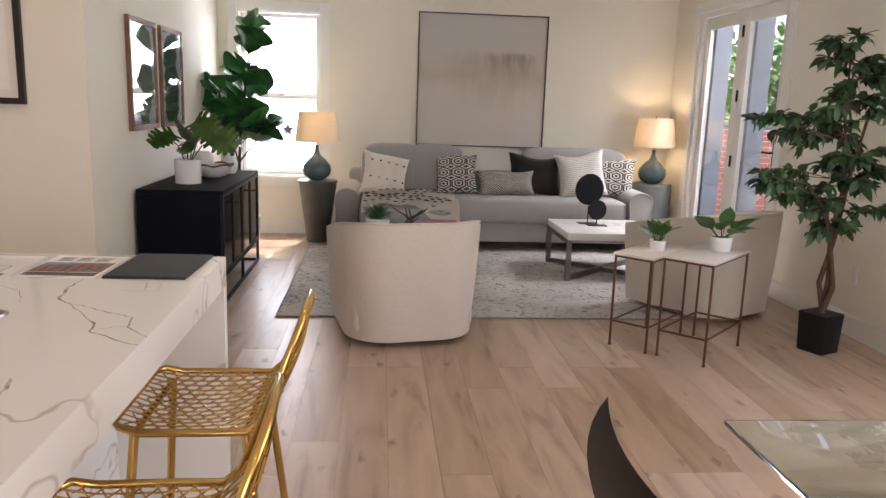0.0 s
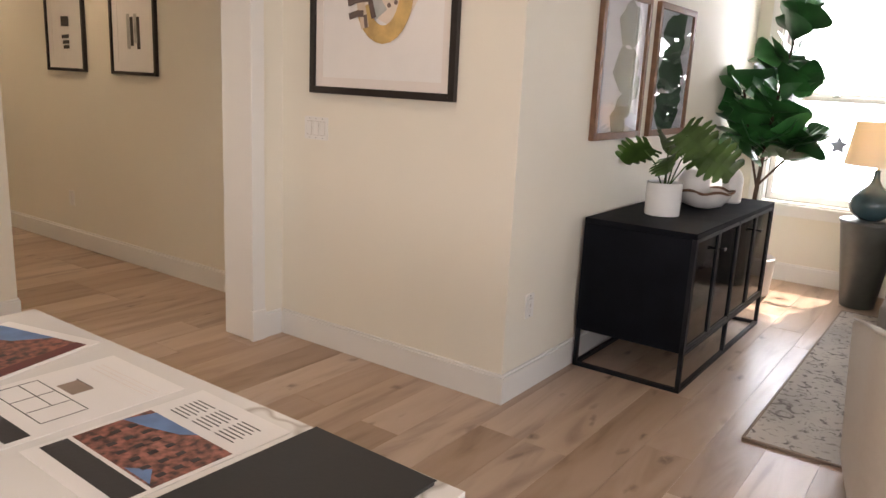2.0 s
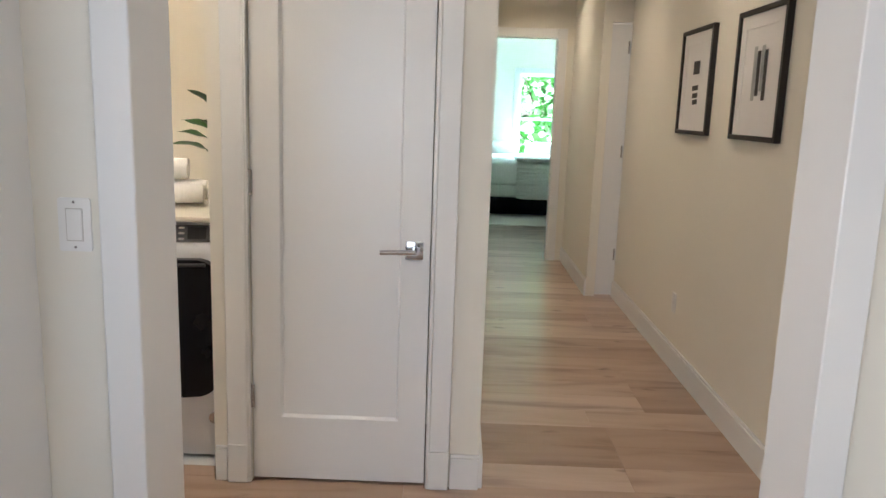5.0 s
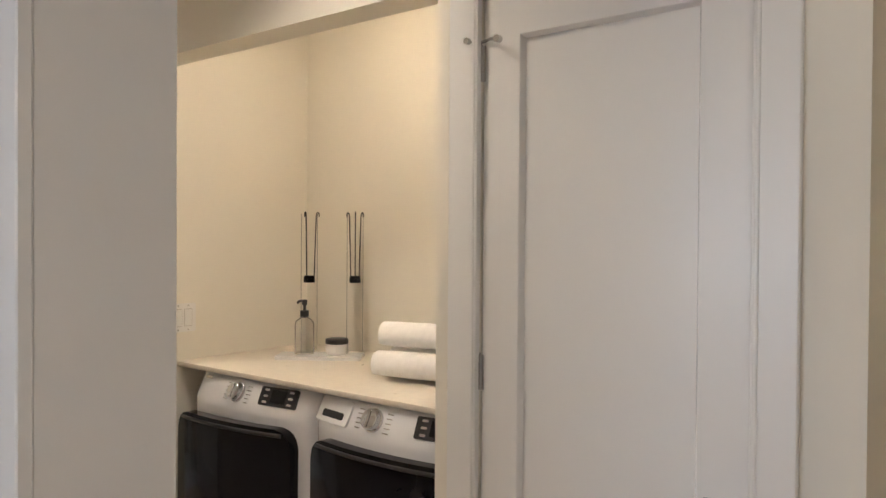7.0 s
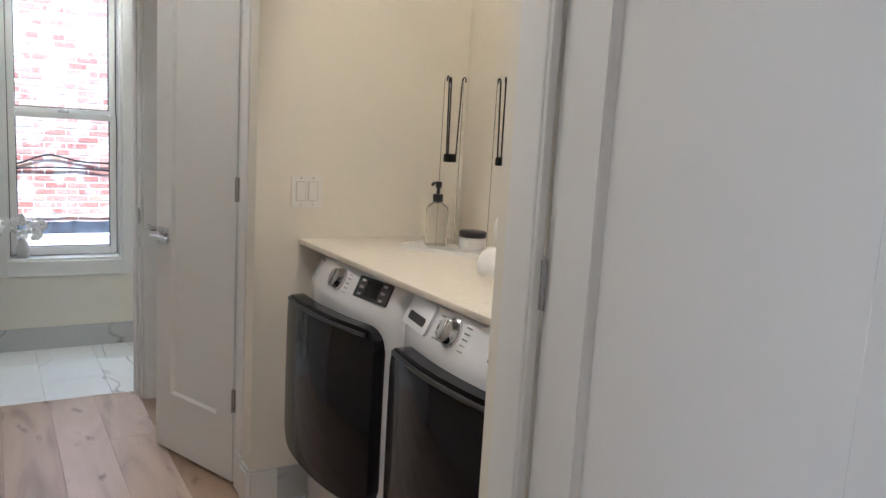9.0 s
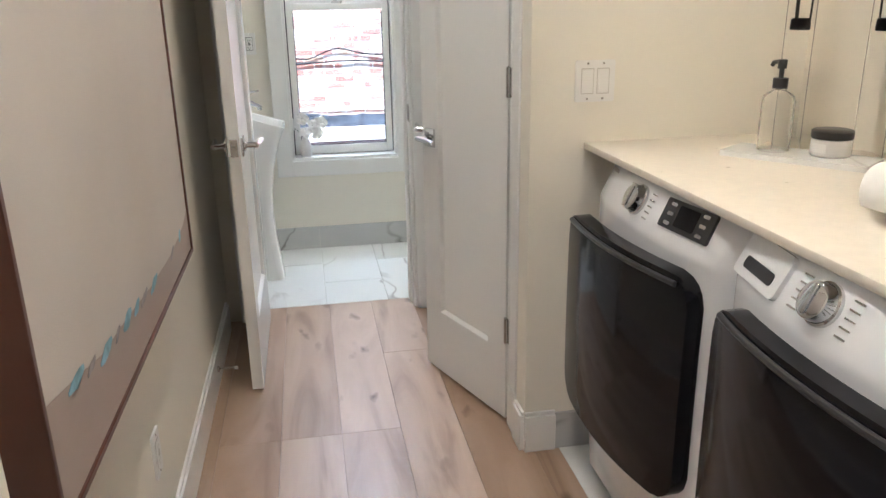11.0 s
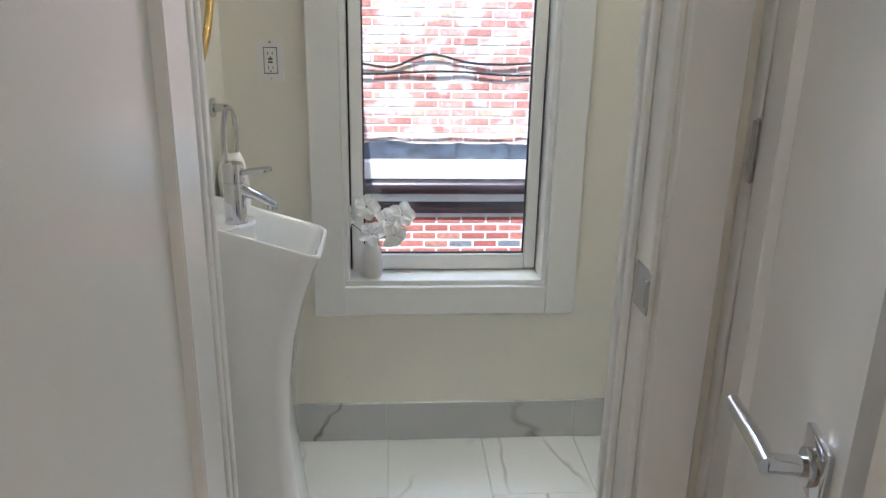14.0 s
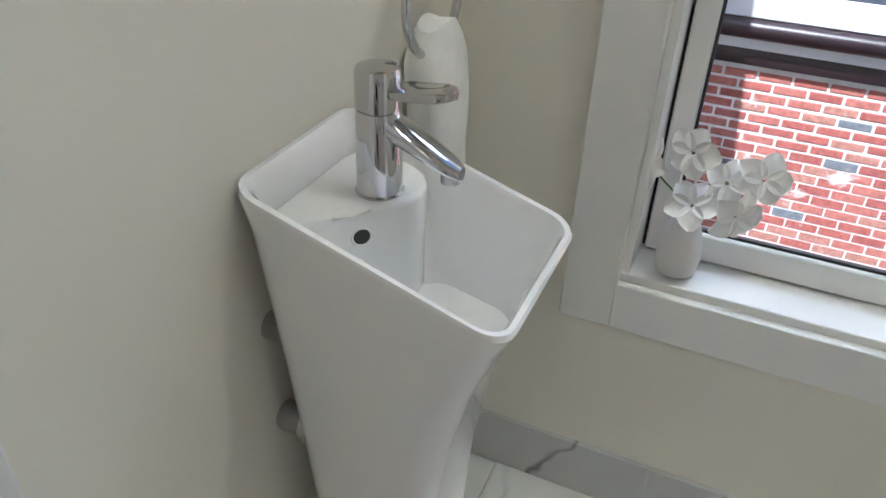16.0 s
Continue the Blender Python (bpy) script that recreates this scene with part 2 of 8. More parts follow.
M = {
    "wall": mat("warm_white_paint", (0.805, 0.770, 0.675), 0.62, vary=0.015, scale=1.2, bump=0.05, fine=260),
    "ceiling": mat("ceiling_paint", (0.82, 0.80, 0.75), 0.8, vary=0.015, bump=0.05),
    "trim": mat("white_trim_paint", (0.80, 0.795, 0.77), 0.3, vary=0.0, bump=0.02, plain=True),
    "door": mat("white_door_paint", (0.79, 0.785, 0.765), 0.25, vary=0.0, bump=0.02, spec=0.36, plain=True),
    "floor": wood_floor_material(),
    "sub": mat("floor_joint_dark", (0.22, 0.155, 0.115), 0.9),
    "tile": veined("marble_floor_tile", (0.75, 0.755, 0.745), (0.42, 0.40, 0.39), 2.0, 0.014, 0.14, (1, 0.4, 1)),
    "tile_base": veined("grey_marble_tile", (0.56, 0.565, 0.56), (0.22, 0.21, 0.2), 2.3, 0.014, 0.2, (0.6, 1, 1)),
    "grout": mat("grout", (0.6, 0.6, 0.57), 0.9),
    "quartz": veined("veined_quartz", (0.82, 0.805, 0.78), (0.5, 0.46, 0.42), 1.25, 0.006, 0.13),
    "chrome": mat("chrome", (0.62, 0.62, 0.63), 0.08, 1.0, vary=0.02, bump=0),
    "nickel": mat("brushed_nickel", (0.55, 0.54, 0.53), 0.25, 1.0, vary=0.04, bump=0.05),
    "plastic": mat("white_plastic", (0.8, 0.79, 0.76), 0.35, vary=0.01, bump=0),
    "slot": mat("dark_slot", (0.03, 0.03, 0.03), 0.5),
    "enamel": mat("white_enamel", (0.78, 0.78, 0.79), 0.16, vary=0.01, bump=0, coat=0.4),
    "black_glass": mat("black_door_glass", (0.006, 0.006, 0.008), 0.08, vary=0.1, bump=0, spec=0.22),
    "graphite": mat("graphite_plastic", (0.02, 0.02, 0.022), 0.35, vary=0.1, bump=0.02),
    "counter": mat("cream_counter", (0.74, 0.68, 0.58), 0.3, vary=0.03, scale=30, bump=0.02),
    "ceramic": mat("white_ceramic", (0.83, 0.83, 0.82), 0.07, vary=0.008, bump=0, coat=0.5),
    "matte_ceramic": mat("matte_ceramic", (0.72, 0.70, 0.68), 0.5, vary=0.04, bump=0.05),
    "towel": mat("white_terry", (0.88, 0.865, 0.84), 0.95, vary=0.03, scale=40, bump=0.4, fine=420, sheen=0.1),
    "black": mat("black_metal", (0.008, 0.009, 0.012), 0.45, vary=0.15, scale=14, bump=0.05, spec=0.25),
    "black_wood": mat("black_painted_wood", (0.004, 0.005, 0.008), 0.6, vary=0.2, scale=10, bump=0.12, spec=0.1),
    "frame_black": mat("black_brown_frame", (0.016, 0.012, 0.011), 0.4, vary=0.2, bump=0.05),
    "walnut": mat("walnut_frame", (0.17, 0.085, 0.045), 0.45, vary=0.25, scale=18, bump=0.1),
    "mahogany": mat("mahogany_frame", (0.10, 0.035, 0.022), 0.4, vary=0.2, bump=0.05),
    "paper": mat("white_paper", (0.8, 0.78, 0.76), 0.7, vary=0.015, bump=0.03),
    "mat_board": mat("mat_board", (0.76, 0.71, 0.67), 0.8, vary=0.02, bump=0.03),
    "ink": mat("dark_ink", (0.055, 0.05, 0.048), 0.7, vary=0.25, scale=20),
    "gold": mat("brass_wire", (0.62, 0.40, 0.13), 0.2, 1.0, vary=0.1, bump=0.04),
    "bronze": mat("bronze_iron", (0.13, 0.065, 0.042), 0.45, 0.6, vary=0.2, bump=0.12),
    "steel": mat("grey_steel", (0.16, 0.15, 0.14), 0.42, 0.8, vary=0.15, bump=0.06),
    "glass": glass("clear_glass"),
    "green_glass": glass("table_glass", (0.80, 0.93, 0.88)),
    "jar_glass": glass("bottle_glass", (1.0, 1.0, 1.0), 0.0, 1.12),
    "leaf": mat("leaf_green", (0.035, 0.11, 0.022), 0.38, vary=0.45, scale=5, bump=0.1, spec=0.4),
    "leaf_fig": mat("fig_leaf", (0.028, 0.125, 0.034), 0.3, vary=0.6, scale=4, bump=0.1),
    "leaf_ficus": mat("ficus_leaf", (0.040, 0.088, 0.034), 0.5, vary=0.5, scale=4, bump=0.1),
    "leaf_monstera": mat("monstera_leaf", (0.045, 0.095, 0.018), 0.35, vary=0.4, scale=7, bump=0.1),
    "leaf_out": mat("outdoor_leaf", (0.10, 0.26, 0.05), 0.6, vary=0.4, scale=3),
    "bark": mat("bark", (0.085, 0.05, 0.035), 0.85, vary=0.35, scale=20, bump=0.6, fine=60),
    "soil": mat("soil", (0.035, 0.025, 0.02), 0.95, vary=0.4, scale=40, bump=0.8, fine=90),
    
    "mortar": mat("mortar", (0.82, 0.80, 0.77), 0.95, vary=0.15, bump=0.4),
    "lead": mat("dark_flashing", (0.06, 0.075, 0.10), 0.7, vary=0.5, scale=12, bump=0.4),
    "white_ledge": mat("white_painted_ledge", (0.8, 0.8, 0.8), 0.6, vary=0.05),
    "gutter": mat("brown_gutter", (0.024, 0.013, 0.016), 0.35, vary=0.2),
    "can": glow("lamp_lens", (1.0, 0.86, 0.66), 14.0),
}

# ---- building helpers ----


def thing(name, at=(0, 0, 0), rz=0.0, label="", category="", group="", kind=""):
    ob = new(name)
    m = pose(*at, 0, 0, rz)
    ob.matrix_basis = m
    ob.empty_display_size = 0.1
    return tagged(ob, label, category, group, kind)


def mesh_of(name, bm, material, smooth=True):
    bmesh.ops.recalc_face_normals(bm, faces=bm.faces)
    me = bpy.data.meshes.new(name)
    bm.to_mesh(me)
    bm.free()
    if material:
        for one in material if isinstance(material, (list, tuple)) else [material]:
            me.materials.append(one)
    if smooth:
        me.shade_smooth()
        me.set_sharp_from_angle(angle=radians(38))
    return me


def part(name, bm, material, parent=None, label="", smooth=True):
    ob = new(name, mesh_of(name, bm, material, smooth))
    if parent is not None:
        ob.parent = parent
    if label:
        ob["label"] = label
    return ob


def solid(name, bm, material, label="", category="", kind="", group="", smooth=True):
    return tagged(part(name, bm, material, None, "", smooth), label, category, group, kind)


def B():
    return bmesh.new()


def box(bm, lo, hi, r=0.0, seg=1, turn=None):
    """A box from corner to corner, its edges rounded by r; turn: a matrix applied to it afterwards."""
    lo, hi = [min(a, b) for a, b in zip(lo, hi)], [max(a, b) for a, b in zip(lo, hi)]
    m = Matrix.Translation([(a + b) / 2 for a, b in zip(lo, hi)]) @ Matrix.Diagonal((*[b - a for a, b in zip(lo, hi)], 1))
    vs = bmesh.ops.create_cube(bm, size=1, matrix=m)["verts"]
    if r:
        es = {e for v in vs for e in v.link_edges}
        res = bmesh.ops.bevel(bm, geom=list(es), offset=r, segments=seg, affect="EDGES", profile=0.5)
        vs = list({v for f in res["faces"] for v in f.verts} | {v for v in vs if v.is_valid})
    if turn is not None:
        bmesh.ops.transform(bm, matrix=turn, verts=vs)
    return bm


def rod(bm, a, b, r0, r1=None, seg=10, caps=True):
    a, b = Vector(a), Vector(b)
    d = b - a
    m = Matrix.Translation((a + b) / 2) @ d.to_track_quat("Z", "Y").to_matrix().to_4x4()
    bmesh.ops.create_cone(bm, cap_ends=caps, segments=seg, radius1=r0, radius2=r0 if r1 is None else r1, depth=d.length, matrix=m)
    return bm


def tube(bm, pts, r, seg=8, closed=False):
    """A bent rod along pts; r: one radius or one a point."""
    pts = [Vector(p) for p in pts]
    n = len(pts)
    rs = r if isinstance(r, (list, tuple)) else [r] * n
    rings, up = [], None
    for i, p in enumerate(pts):
        d = (pts[(i + 1) % n] - pts[i - 1]) if closed else (pts[min(i + 1, n - 1)] - pts[max(i - 1, 0)])
        d.normalize()
        if up is None:
            up = d.orthogonal().normalized()
        up = (up - d * up.dot(d)).normalized()
        side = d.cross(up)
        rings.append([bm.verts.new(p + rs[i] * (math.cos(a) * up + math.sin(a) * side)) for a in [2 * math.pi * k / seg for k in range(seg)]])
    for i in range(n if closed else n - 1):
        a, b = rings[i], rings[(i + 1) % n]
        for k in range(seg):
            bm.faces.new((a[k], a[(k + 1) % seg], b[(k + 1) % seg], b[k]))
    if not closed:
        bm.faces.new(rings[0][::-1])
        bm.faces.new(rings[-1])
    return bm


def lathe(bm, profile, seg=32, at=(0, 0, 0), sx=1.0, sy=1.0):
    """A turned shape: profile rows (radius, height)."""
    rings = []
    for r, z in profile:
        rings.append([bm.verts.new((at[0] + sx * r * math.cos(2 * math.pi * k / seg), at[1] + sy * r * math.sin(2 * math.pi * k / seg), at[2] + z)) for k in range(seg)])
    for a, b in zip(rings, rings[1:]):
        for k in range(seg):
            bm.faces.new((a[k], a[(k + 1) % seg], b[(k + 1) % seg], b[k]))
    bm.faces.new(rings[0][::-1])
    bm.faces.new(rings[-1])
    return bm


def grid(bm, fn, nu, nv, wrap=False):
    """A sheet fn(u, v) with u, v from 0 to 1."""
    vs = [[bm.verts.new(fn(i / nu, j / nv)) for j in range(nv + 1)] for i in range(nu if wrap else nu + 1)]
    k = len(vs)
    for i in range(nu):
        for j in range(nv):
            bm.faces.new((vs[i][j], vs[(i + 1) % k][j], vs[(i + 1) % k][j + 1], vs[i][j + 1]))
    return vs


def prism(bm, outline, z0, z1, m=None):
    """A flat outline (x, y) raised from z0 to z1."""
    a = [bm.verts.new((x, y, z0)) for x, y in outline]
    b = [bm.verts.new((x, y, z1)) for x, y in outline]
    n = len(a)
    bm.faces.new(a[::-1])
    bm.faces.new(b)
    for i in range(n):
        bm.faces.new((a[i], a[(i + 1) % n], b[(i + 1) % n], b[i]))
    if m is not None:
        bmesh.ops.transform(bm, matrix=m, verts=a + b)
    return bm


def rounded(w, h, r, n=5):
    """A rounded rectangle's outline about its middle."""
    out = []
    for cx, cy, a0 in ((w / 2 - r, h / 2 - r, 0), (-w / 2 + r, h / 2 - r, 90), (-w / 2 + r, -h / 2 + r, 180), (w / 2 - r, -h / 2 + r, 270)):
        out += [(cx + r * math.cos(radians(a0 + 90 * k / n)), cy + r * math.sin(radians(a0 + 90 * k / n))) for k in range(n + 1)]
    return out


def blend(a, b, t):
    return a + (b - a) * t


# ---- structure ----
H1, H2, DOOR = 2.75, 2.62, 2.13
XK, YP, XC, YB, XR = -1.90, 5.345, -0.46, 8.87, 4.25
XW = -3.03


def wall(name, *boxes, label="smooth warm white painted plaster wall"):
    bm = B()
    for lo, hi in boxes:
        box(bm, lo, hi)
    return solid(name, bm, M["wall"], label, "wall", "structure", smooth=False)


# kitchen and living room
wall("wall_kitchen", ((-1.975, -3.0, 0), (XK, 3.42, H1)), ((-2.115, 3.42, 0), (XK, 3.575, H1)), ((-2.115, 3.575, DOOR + 0.12), (XK, 5.20, H1)), ((-2.115, 5.20, 0), (XK, YP, H1)))
wall("wall_picture", ((-2.115, YP, 0), (XC, 5.62, H1)))
wall("wall_console", ((-0.62, 5.62, 0), (XC, YB, H1)))
WX0, WX1, WZ0, WZ1 = -0.27, 0.56, 0.60, 2.25
wall("wall_back", ((-0.62, YB, 0), (WX0, YB + 0.16, H1)), ((WX1, YB, 0), (XR + 0.16, YB + 0.16, H1)), ((WX0, YB, 0), (WX1, YB + 0.16, WZ0)), ((WX0, YB, WZ1), (WX1, YB + 0.16, H1)))
FY0, FY1, FZ = 6.60, 8.27, 2.33
# the opening from y 1.3 to 3.9 is unseen, added beside a fill lamp
wall("wall_french_doors", ((XR, -3.0, 0), (XR + 0.16, 1.3, H1)), ((XR, 3.9, 0), (XR + 0.16, FY0, H1)), ((XR, 1.3, 0), (XR + 0.16, 3.9, 0.45)), ((XR, 1.3, 2.45), (XR + 0.16, 3.9, H1)), ((XR, FY1, 0), (XR + 0.16, YB, H1)), ((XR, FY0, FZ), (XR + 0.16, FY1, H1)))
# unseen wall; its opening is made up to go with a fill lamp
wall("wall_south", ((-1.975, -3.16, 0), (XR + 0.16, -3.0, 0.7)), ((-1.975, -3.16, 2.5), (XR + 0.16, -3.0, H1)), ((-1.975, -3.16, 0.7), (0.5, -3.0, 2.5)), ((3.9, -3.16, 0.7), (XR + 0.16, -3.0, 2.5)))
# passage, hall and laundry
LY0, LY1 = 1.985, 3.43
C1A, C1B = 3.575, 4.245
C2A, C2B = 0.70, 1.80
wall("wall_laundry", ((XW - 0.10, 0.70, 2.14), (XW, C2B, H2)), ((XW - 0.10, C2B, 0), (XW + 0.016, LY0, H2)), ((XW - 0.10, LY0, 2.165), (XW + 0.016, LY1, H2)),
     ((XW - 0.10, LY1, 0), (XW, C1A, H2)), ((XW - 0.10, C1A, DOOR), (XW, C1B, H2)), ((XW - 0.10, C1B, 0), (XW, 4.45, H2)))
wall("wall_alcove_side_a", ((-3.86, LY0 - 0.1, 0), (XW - 0.10, LY0, H2)))
wall("wall_alcove_side_b", ((-3.86, 3.56, 0), (XW - 0.10, 3.63, H2)))
wall("wall_alcove_back", ((-3.96, LY0 - 0.1, 0), (-3.86, 3.63, H2)))
wall("wall_closet_back", ((-3.72, 0.6, 0), (-3.62, LY0 - 0.1, H2)))
wall("wall_closet_rear", ((-3.72, 3.63, 0), (-3.62, 4.35, H2)))
wall("wall_hall_left", ((-6.55, 4.35, 0), (XW - 0.1, 4.45, H2)), ((-7.35, 4.35, DOOR), (-6.55, 4.45, H2)), ((-7.7, 4.35, 0), (-7.35, 4.45, H2)))
wall("wall_hall_right", ((-6.25, 5.62, 0), (-2.115, 5.72, H2)), ((-6.35, 5.40, 0), (-6.25, 5.47, H2)), ((-6.35, 5.47, DOOR), (-6.25, 5.72, H2)), ((-7.7, 5.40, 0), (-6.35, 5.50, H2)))
wall("wall_hall_end", ((-7.8, 4.35, 0), (-7.7, 4.53, H2)), ((-7.8, 5.25, 0), (-7.7, 5.5, H2)), ((-7.8, 4.53, DOOR), (-7.7, 5.25, H2)))
# bathroom
BXL, BXR, BY = -1.972, -3.45, -0.37
DX0, DX1, DY0, DY1 = -2.855, -2.123, 0.565, 0.69
wall("wall_bath_door", ((-3.72, DY0, 0), (DX0, DY1, H2)), ((DX1, DY0, 0), (-1.80, DY1, H2)), ((DX0, DY0, DOOR), (DX1, DY1, H2)))
wall("wall_bath_left", ((BXL, BY - 0.16, 0), (-1.80, DY0, H2)))
wall("wall_bath_right", ((BXR - 0.1, BY - 0.16, 0), (BXR, DY0, H2)))
BWX0, BWX1, BWZ0, BWZ1 = -2.91, -2.295, 0.535, 2.27
wall("wall_bath_window", ((BXR, BY - 0.16, 0), (BWX0, BY, H2)), ((BWX1, BY - 0.16, 0), (BXL, BY, H2)), ((BWX0, BY - 0.16, 0), (BWX1, BY, BWZ0)), ((BWX0, BY - 0.16, BWZ1), (BWX1, BY, H2)))
# bedroom beyond the hall
wall("wall_bedroom_far", ((-12.96, 3.0, 0), (-12.8, 5.3, H2)), ((-12.96, 6.35, 0), (-12.8, 7.4, H2)), ((-12.96, 5.3, 0), (-12.8, 6.35, 0.6)), ((-12.96, 5.3, 2.05), (-12.8, 6.35, H2)))
wall("wall_bedroom_left", ((-12.8, 3.0, 0), (-7.8, 3.1, H2)))
wall("wall_bedroom_right", ((-12.8, 7.3, 0), (-7.8, 7.4, H2)))
wall("wall_bedroom_near", ((-7.8, 3.1, 0), (-7.7, 4.35, H2)), ((-7.8, 5.5, 0), (-7.7, 7.3, H2)))


def slab(name, material, lo, hi, label, kind="structure", category="ceiling"):
    return solid(name, box(B(), lo, hi), material, label, category, kind, smooth=False)


slab("ceiling", M["ceiling"], (-1.975, -3.16, H1), (XR + 0.16, YB + 0.16, H1 + 0.1), "flat white painted living room ceiling")
slab("ceiling_hall", M["ceiling"], (-12.96, -0.55, H2), (-1.80, 7.4, H2 + 0.1), "flat white painted hall ceiling")


# baseboards and casings
def baseboard(name, *runs, h=0.14, t=0.016):
    """Runs (x0, y0, x1, y1, nx, ny): the foot line of a wall and the way out from it."""
    bm = B()
    for x0, y0, x1, y1, nx, ny in runs:
        box(bm, (x0, y0, 0), (x1 + nx * t, y1 + ny * t, h - 0.014), 0.0015)
        box(bm, (x0, y0, h - 0.014), (x1 + nx * t * 0.62, y1 + ny * t * 0.62, h), 0.003, 2)
    return solid(name, bm, M["trim"], "white painted square baseboard along the wall", "baseboard", "structure")


baseboard("baseboard_picture_wall", (XK + 0.016, YP, XC + 0.016, YP, 0, -1), (XC, YP, XC, YB, 1, 0))
baseboard("baseboard_stub_walls", (XK, 5.205, XK, YP - 0.016, 1, 0), (XK, 3.43, XK, 3.57, 1, 0))
baseboard("baseboard_back_wall", (XC + 0.016, YB, XR, YB, 0, -1))
baseboard("baseboard_french_wall", (XR, -3, XR, FY0 - 0.1, -1, 0), (XR, FY1 + 0.1, XR, YB - 0.016, -1, 0))
baseboard("baseboard_hall", (-6.25, 5.62, -2.15, 5.62, 0, -1), (-6.55, 4.45, XW, 4.45, 0, 1), (XW, C1B + 0.095, XW, 4.45, 1, 0), (-7.7, 5.40, -6.25, 5.40, 0, -1))
baseboard("baseboard_passage", (-1.975, DY1 + 0.1, -1.975, 3.40, -1, 0), (XW + 0.016, C2B + 0.095, XW + 0.016, LY0, 1, 0), (XW - 0.085, LY0, XW + 0.016, LY0, 0, 1), (XW, LY1 + 0.005, XW, C1A - 0.095, 1, 0))


def casing(name, boxes, label="white painted flat door casing"):
    bm = B()
    for lo, hi in boxes:
        box(bm, lo, hi, 0.003, 1)
    return solid(name, bm, M["trim"], label, "trim", "structure")


T = 0.022
# wide opening between kitchen and hall
casing("trim_hall_opening", [((XK, 3.575, 0), (XK + T, 3.655, DOOR + 0.12)), ((XK, 5.12, 0), (XK + T, 5.205, DOOR + 0.12)), ((XK, 3.575, DOOR + 0.12), (XK + T, 5.205, DOOR + 0.21)),
       ((-2.115, 3.575, 0), (XK, 3.65, DOOR + 0.12)), ((-2.115, 5.125, 0), (XK, 5.20, DOOR + 0.12)), ((-2.115, 3.65, DOOR + 0.06), (XK, 5.125, DOOR + 0.12)),
              ((XK, 3.572, 0), (XK + T + 0.006, 3.66, 0.17)), ((XK, 5.115, 0), (XK + T + 0.006, 5.208, 0.17))], "white painted casing of the wide hall opening")


def door_casing_x(name, x, way, y0, y1, top=DOOR, w=0.09):
    """Casing on a wall that faces along x."""
    a, b = x, x + way * T
    casing(name, [((a, y0 - w, 0), (b, y0, top + w)), ((a, y1, 0), (b, y1 + w, top + w)), ((a, y0, top), (b, y1, top + w)),
                  ((a, y0 - w, 0), (b + way * 0.006, y0 - 0.012, 0.155)), ((a, y1 + 0.012, 0), (b + way * 0.006, y1 + w, 0.155)),
                  ((a - way * 0.1, y0 - 0.016, 0), (a, y0 - 0.0005, top + 0.01)), ((a - way * 0.1, y1 + 0.0005, 0), (a, y1 + 0.016, top + 0.01)),
                  ((a, y0 - 0.016, 0), (b + way * 0.004, y0 - 0.006, top)), ((a, y1 + 0.006, 0), (b + way * 0.004, y1 + 0.016, top))])


def door_casing_y(name, y, way, x0, x1, top=DOOR, w=0.09, deep=0.12):
    a, b = y, y + way * T
    casing(name, [((x0 - w, a, 0), (x0, b, top + w)), ((x1, a, 0), (x1 + w, b, top + w)), ((x0, a, top), (x1, b, top + w)),
                  ((x0 - w, a, 0), (x0 - 0.012, b + way * 0.006, 0.155)), ((x1 + 0.012, a, 0), (x1 + w, b + way * 0.006, 0.155)),
                  ((x0 - 0.001, a - way * deep, 0), (x0 + 0.014, a, top)), ((x1 - 0.014, a - way * deep, 0), (x1 + 0.001, a, top)),
                  ((x0 + 0.014, a - way * (deep * 0.5 + 0.02), 0), (x0 + 0.026, a - way * deep * 0.5, top)), ((x1 - 0.026, a - way * (deep * 0.5 + 0.02), 0), (x1 - 0.014, a - way * deep * 0.5, top))])


door_casing_x("trim_closet_door", XW, 1, C1A, C1B)
door_casing_x("trim_linen_doors", XW, 1, C2A + 0.02, C2B)
casing("trim_linen_jamb", [((XW - 0.10, DY1 + 0.001, 0), (-2.966, DY1 + 0.034, DOOR))])
door_casing_y("trim_bath_door", DY1, 1, DX0, DX1, deep=0.125)
door_casing_y("trim_bath_inside", DY0, -1, DX0, DX1, deep=0.0)
door_casing_x("trim_bedroom_door", -7.7, 1, 4.54, 5.24)
door_casing_y("trim_hall_left_door", 4.45, 1, -7.33, -6.57, deep=0.1)


# ---- doors ----
def lever(parent, at, side, way, name="door_handle"):
    """A lever on a square plate. side: +1 or -1 along y; way: +1 or -1 along x for the grip."""
    x, y, z = at
    h = B()
    box(h, (x - 0.033, y, z - 0.033), (x + 0.033, y + side * 0.009, z + 0.033), 0.002, 2)
    ob = part(name, h, M["chrome"], parent, "square chrome lever handle")
    s = B()
    rod(s, (x, y + side * 0.008, z), (x, y + side * 0.05, z), 0.0105, seg=16)
    rod(s, (x, y + side * 0.009, z), (x, y + side * 0.016, z), 0.02, seg=20)
    part("spindle", s, M["chrome"], ob)
    g = B()
    tube(g, [(x - way * 0.008, y + side * 0.05, z), (x + way * 0.03, y + side * 0.052, z), (x + way * 0.085, y + side * 0.058, z), (x + way * 0.122, y + side * 0.062, z - 0.001)], [0.0105, 0.0105, 0.0095, 0.009], 14)
    part("grip", g, M["chrome"], ob)
    return ob


